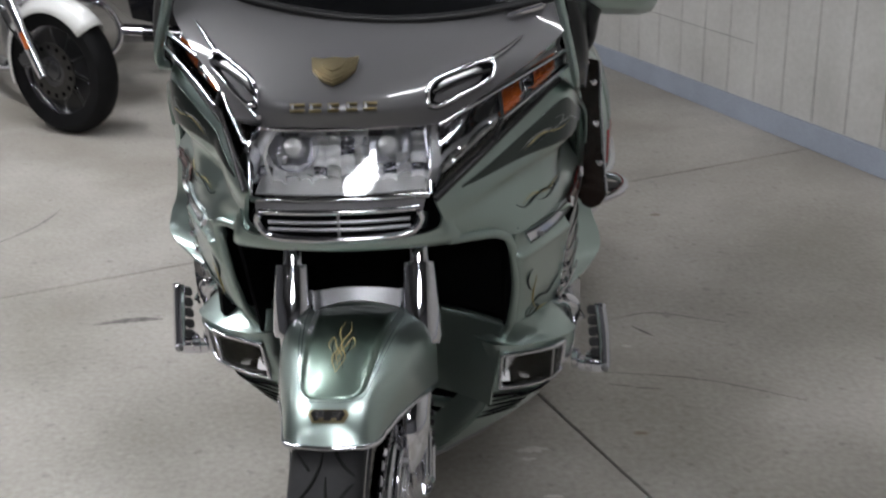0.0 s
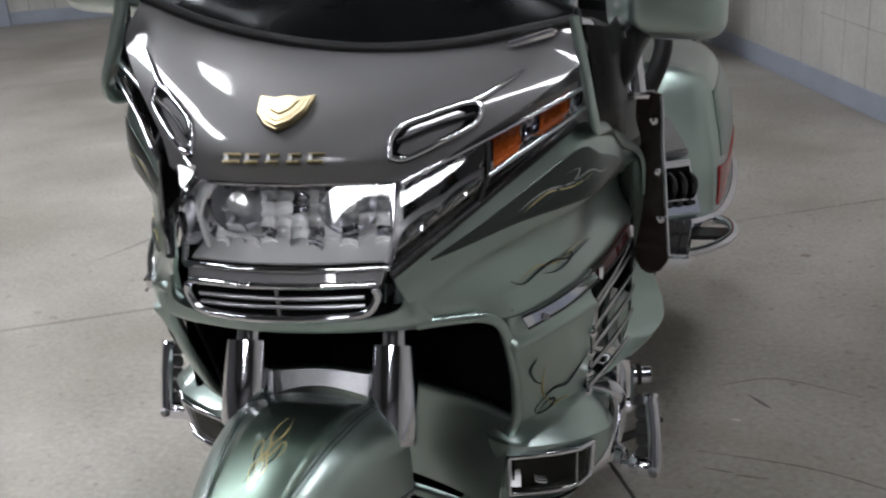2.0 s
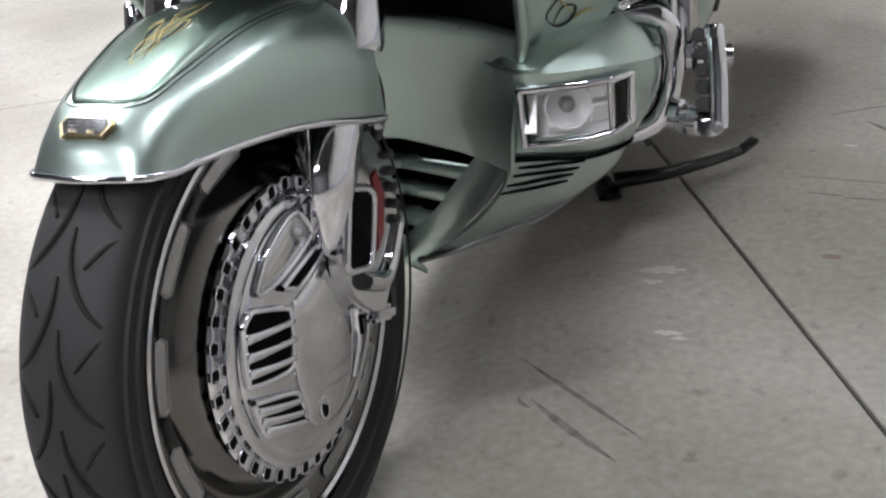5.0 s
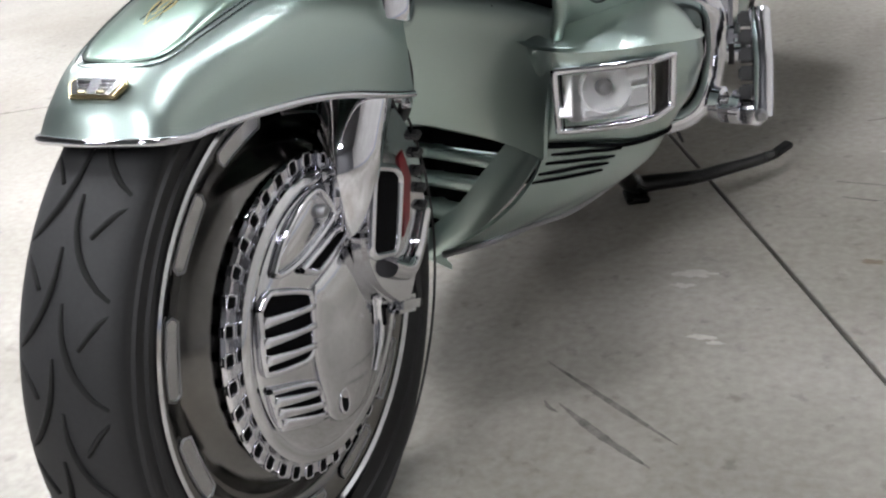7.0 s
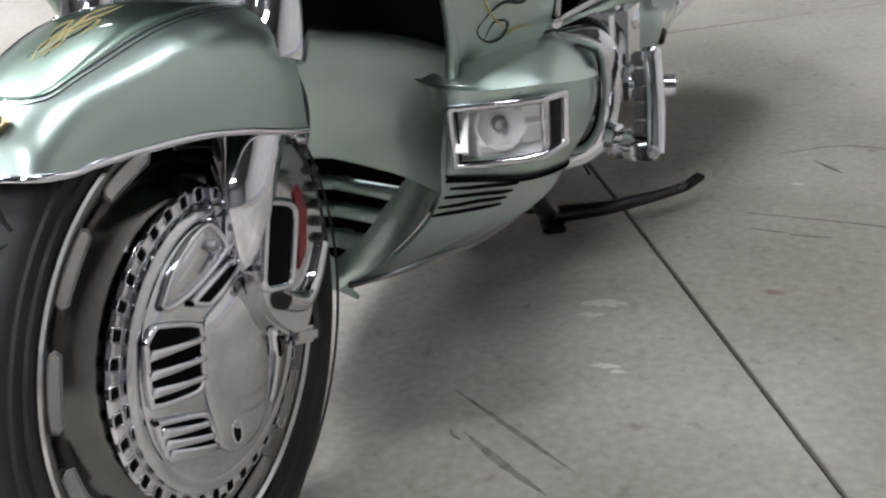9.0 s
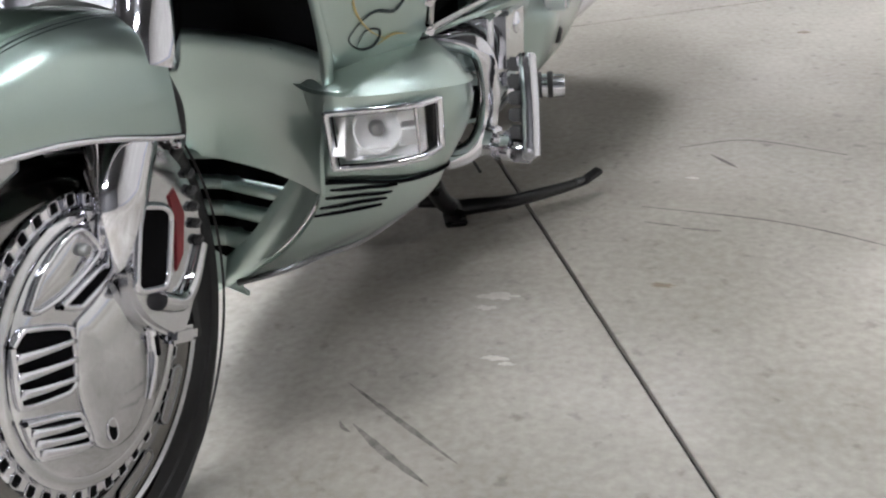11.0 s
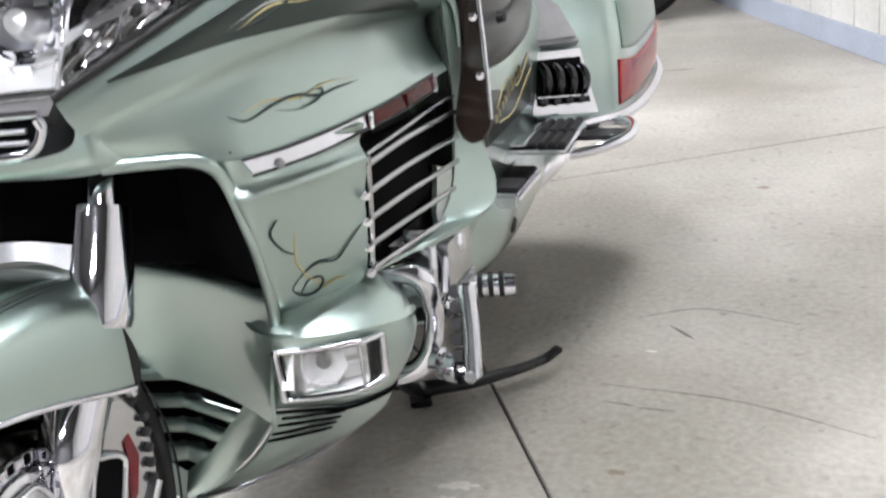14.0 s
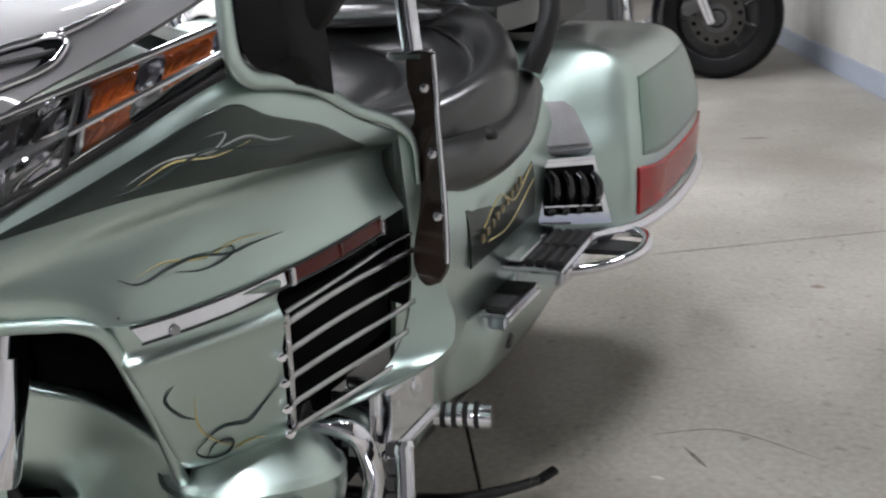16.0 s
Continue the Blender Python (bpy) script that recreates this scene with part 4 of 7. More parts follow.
# vented nose of the belly: a broad frame, three openings and the bars between them
def vent_panel():
    inner = [(0.186, 0.331, 0.396), (0.170, 0.337, 0.378), (0.138, 0.3465, 0.342), (0.103, 0.356, 0.300), (0.060, 0.372, 0.262), (0.030, 0.385, 0.235)]
    outer = [(0.240, 0.300, 0.398), (0.216, 0.306, 0.362), (0.184, 0.315, 0.322), (0.132, 0.333, 0.270), (0.073, 0.352, 0.227), (0.017, 0.376, 0.190)]
    lo = sheet("vent_frame", [[np.array(a), np.array(a) * 0.62 + np.array(b) * 0.38 + np.array((0.0, -0.003, 0.0)), np.array(a) * 0.25 + np.array(b) * 0.75 + np.array((0.0, -0.004, 0.0)), np.array(b)] for a, b in zip(inner, outer)], 30, 10, 0.010, PAINT, bike, "green vent frame")
    bars = (((0.182, 0.336, 0.396), (-0.010, 0.442, 0.392), (0.180, 0.337, 0.389), (-0.010, 0.440, 0.381)),
            ((0.166, 0.340, 0.366), (-0.010, 0.434, 0.348), (0.156, 0.343, 0.351), (-0.010, 0.431, 0.337)),
            ((0.134, 0.350, 0.330), (-0.008, 0.424, 0.312), (0.122, 0.354, 0.313), (-0.008, 0.421, 0.299)),
            ((0.098, 0.361, 0.287), (-0.004, 0.414, 0.277), (0.066, 0.373, 0.264), (-0.004, 0.410, 0.262)))
    for a, b, c, d in bars:
        rows = [[np.array(a) * (1 - k) + np.array(b) * k for k in (0, 0.33, 0.66, 1)], [np.array(c) * (1 - k) + np.array(d) * k for k in (0, 0.33, 0.66, 1)]]
        sheet("vent_bar", [[p + np.array((0.004, 0.009, 0.003)) for p in rows[0]], rows[0], rows[1], [p + np.array((0.004, 0.010, -0.002)) for p in rows[1]]], 12, 10, 0.003, PAINT, lo, "green vent bar", straight=True)
    # near-black sheet stands for the shade behind the vent openings
    bk = sheet("vent_back", [[(0.225, 0.345, 0.397), (0.12, 0.405, 0.395), (CX, 0.455, 0.394)], [(0.13, 0.375, 0.30), (0.07, 0.405, 0.30), (CX, 0.445, 0.30)], [(0.05, 0.395, 0.20), (0.03, 0.415, 0.20), (CX, 0.43, 0.20)]], 8, 8, 0.006, VOID, bike, "recess behind the vents, its shade put in as black")
    return lo, bk


for o in vent_panel():
    both(o)

# lower cowl with the rectangular lamp and cooling slots
def lower_cowl():
    cols = [
        [(0.258, 0.312, 0.556), (0.249, 0.300, 0.538), (0.246, 0.289, 0.524), (0.252, 0.290, 0.47), (0.250, 0.300, 0.43), (0.240, 0.304, 0.402)],
        [(0.292, 0.322, 0.556), (0.290, 0.303, 0.538), (0.295, 0.285, 0.521), (0.300, 0.297, 0.47), (0.296, 0.312, 0.43), (0.280, 0.322, 0.396)],
        [(0.336, 0.366, 0.553), (0.348, 0.345, 0.534), (0.364, 0.325, 0.515), (0.362, 0.331, 0.47), (0.354, 0.344, 0.43), (0.330, 0.356, 0.385)],
        [(0.362, 0.416, 0.548), (0.386, 0.404, 0.527), (0.406, 0.390, 0.503), (0.409, 0.394, 0.47), (0.396, 0.408, 0.43), (0.365, 0.420, 0.378)],
        [(0.346, 0.462, 0.530), (0.374, 0.458, 0.510), (0.389, 0.455, 0.489), (0.391, 0.458, 0.47), (0.377, 0.462, 0.43), (0.345, 0.475, 0.372)],
        [(0.300, 0.500, 0.515), (0.310, 0.499, 0.496), (0.318, 0.498, 0.480), (0.320, 0.498, 0.46), (0.312, 0.498, 0.42), (0.290, 0.500, 0.366)],
    ]
    mixed = lambda a, b, s: tuple(p * (1 - s) + q * s for p, q in zip(a, b))
    cols = [[(0.222, 0.346, 0.557), (0.212, 0.342, 0.541), (0.206, 0.332, 0.523), (0.222, 0.312, 0.470), (0.219, 0.314, 0.430), (0.221, 0.311, 0.400)]] + cols
    cols = [[c[0], c[1], mixed(c[1], c[2], 0.75), c[2], mixed(c[2], c[3], 0.12)] + c[3:] for c in cols]
    ob = sheet("lower_cowl", cols, 64, 64, 0.006, PAINT, bike, "green lower cowl")
    low = [
        [(0.240, 0.300, 0.396), (0.214, 0.314, 0.345), (0.160, 0.326, 0.287), (0.073, 0.350, 0.225)],
        [(0.282, 0.322, 0.390), (0.262, 0.340, 0.345), (0.215, 0.352, 0.292), (0.136, 0.360, 0.242)],
        [(0.330, 0.354, 0.380), (0.310, 0.372, 0.345), (0.265, 0.388, 0.300), (0.184, 0.388, 0.254)],
        [(0.362, 0.420, 0.372), (0.340, 0.430, 0.335), (0.300, 0.435, 0.300), (0.232, 0.425, 0.260)],
        [(0.345, 0.475, 0.368), (0.336, 0.478, 0.345), (0.322, 0.478, 0.320), (0.298, 0.475, 0.296)],
        [(0.295, 0.515, 0.362), (0.297, 0.520, 0.354), (0.298, 0.524, 0.346), (0.300, 0.528, 0.338)],
    ]
    ob2 = sheet("belly_cowl", low, 34, 22, 0.006, PAINT, bike, "green belly cowl with cooling slots")
    g = grid(low, 120, 80)
    n = outward(g)
    for k in range(4):
        a, b = np.array((0.248 - 0.009 * k, 0.300, 0.382 - 0.0147 * k)), np.array((0.322 - 0.008 * k, 0.346, 0.377 - 0.013 * k))
        pts = []
        for q in np.linspace(0, 1, 12):
            i, j = divmod(int(((g - (a * (1 - q) + b * q)) ** 2).sum(2).argmin()), g.shape[1])
            pts.append(g[i, j] + n[i, j] * 0.0004)
        v, f = tube_data(cr(pts[::3] + pts[-1:], 14), [0.0016, 0.0027, 0.0027, 0.0027, 0.0016], 8)
        raw("cooling_slot", v, f, VOID, ob2, "black cooling slot")
    tube("seam", [(0.240, 0.298, 0.399), (0.282, 0.319, 0.393), (0.330, 0.352, 0.382), (0.365, 0.419, 0.375), (0.347, 0.475, 0.371)], 0.0026, VOID, ob2, "dark seam", 6, 20)
    # keel trim along the lower edge of the belly
    tube("belly_edge", [(0.070, 0.349, 0.223), (0.136, 0.360, 0.240), (0.186, 0.390, 0.252), (0.234, 0.427, 0.259), (0.300, 0.477, 0.294)], 0.005, STEEL, ob2, "blue-grey lower edge", 8, 24)
    # wrap-round lamp let into an opening of the cowl
    up = np.array([(0.264, 0.279, 0.497), (0.300, 0.289, 0.497), (0.340, 0.304, 0.496), (0.368, 0.320, 0.495), (0.386, 0.345, 0.494)])
    dn = np.array([(0.259, 0.295, 0.420), (0.296, 0.306, 0.419), (0.338, 0.320, 0.420), (0.364, 0.333, 0.423), (0.381, 0.354, 0.430)])
    cut(ob, lambda c: 0.268 < c.x < 0.380 and 0.426 < c.z < 0.490 and c.y < 0.37)
    inner = np.array((-0.012, 0.034, 0.0))
    lerp = lambda k: up * (1 - k) + dn * k
    lampo = sheet("fog_lamp", [lerp(k) + inner * (0.25 + 3 * k * (1 - k)) for k in (0, 0.25, 0.5, 0.75, 1)], 14, 24, 0.004, BOWL, bike, "wrap-round fog lamp with chrome frame", core=(0.25, 0.6, 0.45))
    m = frame_of(tuple(lerp(0.45)[1] * 0.55 + lerp(0.45)[2] * 0.45 + inner * 0.75), (0.113, 0.050, -0.004), (0.35, -0.92, 0.12))
    bowl = lathe("reflector_bowl", [(0.010, -0.004), (0.017, 0.0), (0.024, 0.008), (0.028, 0.016), (0.030, 0.015), (0.030, 0.0)], BOWL, lampo, "round chrome reflector", 28, m)
    lathe("bulb", [(0.0, 0.016), (0.007, 0.014), (0.010, 0.006), (0.010, -0.006)], STEEL, bowl, "grey bulb cap", 16, m)
    for j, (dx, dy, w, h, ax) in enumerate(((-0.046, 0.000, 0.016, 0.058, -24), (0.040, 0.016, 0.034, 0.020, 10), (0.042, -0.012, 0.032, 0.026, 26), (-0.006, -0.026, 0.040, 0.012, 34), (-0.020, 0.026, 0.030, 0.010, -18))):
        block("facet", (w, h, 0.005), BOWL, lampo, m=m @ pose(dx, dy, 0.010, ax, dx * 400), bevel=0.001, seg=1)
    sheet("lens", [lerp(k) for k in (0, 0.5, 1)], 8, 30, 0.003, LENS, lampo, "clear lens").visible_shadow = False
    ring = [tuple(q) for q in up] + [tuple(q) for q in dn[::-1]]
    loop = lin([*ring, ring[0]], 81)
    v, f = tube_data(loop, 0.0046, 8, None, False)
    raw("lamp_frame", v, f, CHROME, lampo, "thin chrome lamp frame")
    inn = [tuple(q * 0.90 + lerp(0.5).mean(0) * 0.10 + np.array((0, -0.001, 0))) for q in np.array(ring)]
    v, f = tube_data(lin([*inn, inn[0]], 81), 0.0014, 6, None, False)
    raw("lamp_seal", v, f, VOID, lampo, "dark inner seal")
    tube("lens_rib", [tuple(lerp(k)[3] * 0.85 + lerp(k)[2] * 0.15 + np.array((0, -0.001, 0))) for k in (0.06, 0.5, 0.94)], 0.0022, CHROME, lampo, "bright rib in the lens", 6)
    return ob, ob2, lampo


for o in lower_cowl():
    both(o)
# ---- front wheel, fork, fender ----
WC = Vector((0.008, 0.002, 0.334))
STEER = Matrix.Translation(WC) @ Matrix.Rotation(radians(-4.0), 4, "Z")
AX = STEER @ Matrix.Rotation(radians(90), 4, "Y")   # local z along the axle towards the bike's left
TYRE_R = 0.303


def FACE(o):
    """A plane across the axle, o outboard of the middle: local x rearwards, y up."""
    return STEER @ Matrix(((0, 0, 1, o), (1, 0, 0, 0), (0, 1, 0, 0), (0, 0, 0, 1)))


def crown(x):
    return 0.238 + (TYRE_R - 0.238) * max(0.0, 1 - (abs(x) / 0.0665) ** 2.6) ** 0.42


def settle(ob):
    """The tyre's lower half bulges down to stand on the floor."""
    for v in ob.data.vertices:
        d = WC.z - v.co.z
        if d > 0:
            v.co.z -= (WC.z - TYRE_R) * (d / TYRE_R) ** 2
    return ob


def front_wheel():
    rim = lathe("front_wheel", [(0.060, 0.040), (0.125, 0.050), (0.140, 0.056), (0.155, 0.055), (0.170, 0.048), (0.182, 0.034), (0.190, 0.026), (0.196, 0.026), (0.199, 0.036), (0.203, 0.040), (0.228, 0.046), (0.236, 0.047), (0.240, 0.046), (0.234, 0.038), (0.226, 0.0), (0.232, -0.038), (0.240, -0.046), (0.232, -0.046), (0.211, -0.030), (0.196, -0.030), (0.150, -0.030), (0.060, -0.030)], POLISHED, bike, "dark alloy front wheel with polished rim edge", 96, AX)
    lathe("rim_edge", [(0.2335, 0.0480), (0.2370, 0.0520), (0.2405, 0.0505), (0.2400, 0.044)], CHROME_WORN, rim, "polished rim edge", 96, AX, True)
    for k in range(12):
        c = 18 + 30 * k
        def ring(r0, r1, w, o):
            out = []
            for a, r in [(c - w, r0), (c - w * 0.5, r0 - 0.001), (c, r0 - 0.0015), (c + w * 0.5, r0 - 0.001), (c + w, r0), (c + w + 1.0, (r0 + r1) / 2), (c + w, r1), (c + w * 0.5, r1), (c, r1), (c - w * 0.5, r1), (c - w, r1), (c - w - 1.0, (r0 + r1) / 2)]:
                out.append((-r * math.cos(radians(a)), r * math.sin(radians(a))))
            return out
        p = plate("rim_pocket", ring(0.2085, 0.2225, 8.6, 0), FACE(0.0432), 0.0028, SATIN, rim, "polished pocket in the rim")
        q = ring(0.2075, 0.2235, 9.0, 0)
        v, f = tube_data([tuple(FACE(0.046) @ Vector((*a, 0))) for a in q + q[:1]], 0.0013, 6, None, False)
        raw("pocket_lip", v, f, STEEL, p, "bright machined lip")
    lathe("hub", [(0.0, 0.075), (0.06, 0.075), (0.075, 0.06), (0.075, -0.06), (0.06, -0.075), (0, -0.075)], ALLOY, rim, "", 36, AX)
    prof = []
    for k in range(25):
        a = math.pi * k / 24
        prof.append((0.238 + (TYRE_R - 0.238) * math.sin(a) ** 0.62, 0.046 * math.cos(a) + 0.019 * math.sin(2 * a)))
    tyre = lathe("front_tyre", [(0.236, 0.046)] + prof + [(0.236, -0.046)], TYRE, bike, "black treaded front tyre", 120, AX, sharp=1.2)
    settle(tyre)
    for r, o in ((0.262, 0.0585), (0.285, 0.0645)):
        lathe("sidewall_bead", [(r - 0.002, o - 0.002), (r, o + 0.0008), (r + 0.002, o - 0.002)], TYRE, tyre, "", 96, AX)
    # tread: hooked cuts, each a long sweep to the shoulder and a short slant back
    for k in range(21):
        for sgn in (1, -1):
            w0 = 2 * math.pi * (k + (0.5 if sgn < 0 else 0)) / 21
            for pts, w in ((((0.004, -0.30), (0.006, -0.21), (0.016, -0.12), (0.032, -0.05), (0.050, 0.0)), 0.0032), (((0.049, 0.004), (0.037, 0.050), (0.022, 0.120)), 0.0027)):
                c = []
                for x, dw in cr([(*p, 0) for p in pts], 10)[:, :2]:
                    r = crown(x) + 0.0006
                    t = w0 + dw
                    c.append(tuple(AX @ Vector((r * math.cos(t), r * math.sin(t), sgn * x))))
                v, f = tube_data(c, [w * 0.5, w, w, w * 0.8], 5)
                settle(raw("tread_groove", v, f, GROOVE, tyre))
    return rim


front_wheel()


def disc_cover():
    A = AX
    ring = lathe("brake_disc", [(0.120, 0.060), (0.166, 0.060), (0.1685, 0.063), (0.166, 0.067), (0.120, 0.067)], CHROME, bike, "chrome brake disc ring with square slots", 80, A, True)
    for k in range(38):
        m = A @ Matrix.Rotation(2 * math.pi * k / 38, 4, "Z")
        block("slot", (0.013, 0.0125, 0.0095), VOID, ring, m=m @ pose(0.1618, 0, 0.0636), bevel=0.002, seg=1)
        v, f = tube_data([tuple(m @ Vector((0.1618 + x, y, 0.0676))) for x, y in rounded(0.0145, 0.0145, 0.003, 2) + rounded(0.0145, 0.0145, 0.003, 2)[:1]], 0.0010, 5, None, False)
        raw("slot_lip", v, f, CHROME, ring)
    body = lathe("disc_cover", [(0.153, 0.066), (0.152, 0.074), (0.149, 0.077), (0.143, 0.0785), (0.1375, 0.077), (0.134, 0.0795), (0.10, 0.083), (0.05, 0.086), (0.0, 0.087)], CHROME_WORN, bike, "chrome brake cover with louvred windows", 72, A)
    def H(y, z):
        return 0.0795 + 0.0065 * max(0, 1 - (math.hypot(y, z) / 0.138) ** 1.6)
    def window(pts, bars):
        F = STEER
        c = [Vector((H(*p) + 0.001, *p)) for p in pts]
        ctr = sum(c, Vector()) / len(c)
        bm = bmesh.new()
        fine = cr([tuple(p) for p in c + c[:1]], 6 * len(c) + 1)[:-1] * 0.35 + lin([tuple(p) for p in c + c[:1]], 6 * len(c) + 1)[:-1] * 0.65
        fc = bm.faces.new([bm.verts.new(p) for p in fine])
        ex = bmesh.ops.extrude_face_region(bm, geom=[fc])
        bmesh.ops.translate(bm, verts=[g for g in ex["geom"] if isinstance(g, bmesh.types.BMVert)], vec=(0.003, 0, 0))
        bmesh.ops.transform(bm, matrix=F, verts=bm.verts)
        w = part("window", bm, VOID, body, "black louvred window")
        loop = [tuple(F @ (Vector(p) + Vector((0.003, 0, 0)))) for p in list(fine) + list(fine[:1])]
        v, f = tube_data(loop, 0.0038, 8, None, False)
        raw("window_rim", v, f, CHROME, w, "chrome window rim")
        for a, b in bars:
            p, q = Vector((H(*a) + 0.005, *a)), Vector((H(*b) + 0.008, *b))
            v, f = tube_data([tuple(F @ p), tuple(F @ ((p + q) / 2 + Vector((0.002, 0, 0)))), tuple(F @ q)], [0.0042, 0.0030, 0.0022], 8, 10, True, 1.5)
            raw("louvre", v, f, CHROME, w, "chrome louvre")
        return w
    window([(-0.120, 0.072), (-0.100, 0.080), (-0.043, 0.050), (-0.058, -0.005), (-0.072, -0.010), (-0.132, 0.012)], [((-0.122, 0.060), (-0.045, 0.037)), ((-0.128, 0.042), (-0.050, 0.018)), ((-0.131, 0.025), (-0.056, -0.001))])
    window([(-0.132, -0.008), (-0.064, -0.041), (-0.058, -0.085), (-0.126, -0.052)], [((-0.132, -0.020), (-0.064, -0.051)), ((-0.131, -0.033), (-0.061, -0.068)), ((-0.128, -0.046), (-0.059, -0.082))])
    window([(-0.046, 0.076), (0.024, 0.085), (0.046, 0.077), (0.031, 0.069), (-0.020, 0.062)], [])
    leaf = [(-0.088, 0.094), (-0.062, 0.116), (-0.026, 0.132), (0.008, 0.136), (0.026, 0.116), (0.026, 0.098), (-0.033, 0.086), (-0.075, 0.087)]
    lf = bulged("leaf_panel", [tuple(p) for p in cr([(*p, 0) for p in leaf + leaf[:1]], 48)[:-1, :2]], FACE(0.0815), 0.0015, 0.004, CHROME_WORN, body, "smooth leaf-shaped panel")
    v, f = tube_data([tuple(FACE(0.0845) @ Vector((*p, 0))) for p in leaf + leaf[:1]], 0.0036, 8, 44, False)
    raw("leaf_rim", v, f, CHROME, lf, "raised chrome rim")
    # smooth rear plate joining the cover to the fork foot
    out = [(-0.034, 0.052), (-0.006, 0.056), (0.030, 0.064), (0.058, 0.062), (0.070, 0.036), (0.076, 0.000), (0.070, -0.046), (0.050, -0.088), (0.014, -0.114), (-0.024, -0.112), (-0.048, -0.094), (-0.054, -0.060), (-0.056, -0.030), (-0.052, 0.010)]
    pl = bulged("cover_plate", [tuple(p) for p in cr([(*p, 0) for p in out + out[:1]], 64)[:-1, :2]], FACE(0.081), 0.009, 0.008, CHROME_WORN, body, "smooth chrome plate")
    plate("drain_hole", [(0.009 * math.cos(a) * 0.7, 0.012 * math.sin(a)) for a in np.linspace(0, 2 * math.pi, 17)[:-1]], FACE(0.0915) @ pose(-0.028, -0.085, 0), 0.0022, VOID, pl, "dark oval drain hole")
    v, f = tube_data([tuple(FACE(0.0936) @ Vector((-0.028 + 0.0085 * math.cos(a), -0.085 + 0.0135 * math.sin(a), 0))) for a in np.linspace(0, 2 * math.pi, 22)], 0.0015, 6, None, False)
    raw("hole_lip", v, f, CHROME, pl)
    for y, z in ((0.004, 0.116),):
        lathe("bolt", [(0, 0.010), (0.005, 0.009), (0.007, 0.005), (0.007, 0)], STEEL, body, "", 14, FACE(0.085) @ pose(y, z, 0))
    # ridge from the fork foot down to the plate's rear edge
    tube("cover_ridge", [tuple(FACE(0.090) @ Vector(p)) for p in ((0.058, 0.050, 0.0), (0.072, 0.018, 0.002), (0.077, -0.020, 0), (0.068, -0.060, 0), (0.046, -0.094, -0.002))], 0.006, CHROME, body, "rounded chrome ridge", 10, 24)
    block("clip_slot", (0.005, 0.024, 0.004), VOID, body, "dark slot in the rear edge", m=FACE(0.0965) @ pose(0.074, -0.040, 0, 0, 0, -8), bevel=0.001)
    return ring, body


def across(ob, parent=None):
    """The copy of a wheel part on the wheel's other side, with its sub-parts."""
    me = ob.data.copy()
    me.transform(STEER @ Matrix.Diagonal((-1, 1, 1, 1)) @ STEER.inverted())
    me.flip_normals()
    o = new(ob.name.split(".")[0], me)
    o.parent = parent or ob.parent
    if "label" in ob:
        o["label"] = ob["label"]
    for c in ob.children:
        across(c, o)
    return o


for o in disc_cover():
    across(o)

# fork legs with their covers
def fork(x, z0, side):
    ax = lambda z: (x, 0.142 + (z - 0.596) * 0.47, z)
    lx = x - side * 0.022
    leg = tube("fork_leg", [(lx, 0.056, 0.388), (lx, 0.052, 0.425), (lx, 0.064, 0.478), (lx + side * 0.003, 0.098, 0.528), (lx + side * 0.010, 0.128, 0.575), ax(0.63)], [0.012, 0.025, 0.036, 0.037, 0.034, 0.028], CHROME, bike, "polished chrome fork slider", 32, 26)
    tube("fork_tube", [ax(0.60), ax(0.80)], 0.0205, CHROME, bike, "chrome fork tube", 20)
    cov = tube("fork_cover", [ax(z0), ax(z0 + 0.010), ax(z0 + 0.06), ax(0.712), ax(0.722)], [0.034, 0.037, 0.036, 0.034, 0.0335], CHROME, bike, "chrome fork cover", 30)
    return leg


fork(0.123, 0.596, 1)
fork(-0.096, 0.610, -1)
# fork brace over the fender
br = sheet("fork_brace", [[(-0.10, 0.205, 0.640), (-0.07, 0.195, 0.672), (CX, 0.190, 0.684), (0.10, 0.195, 0.672), (0.13, 0.205, 0.640)], [(-0.10, 0.185, 0.590), (-0.07, 0.180, 0.640), (CX, 0.178, 0.664), (0.10, 0.180, 0.640), (0.13, 0.185, 0.590)]], 6, 30, 0.03, STEEL, bike, "grey fork brace", flip=True)

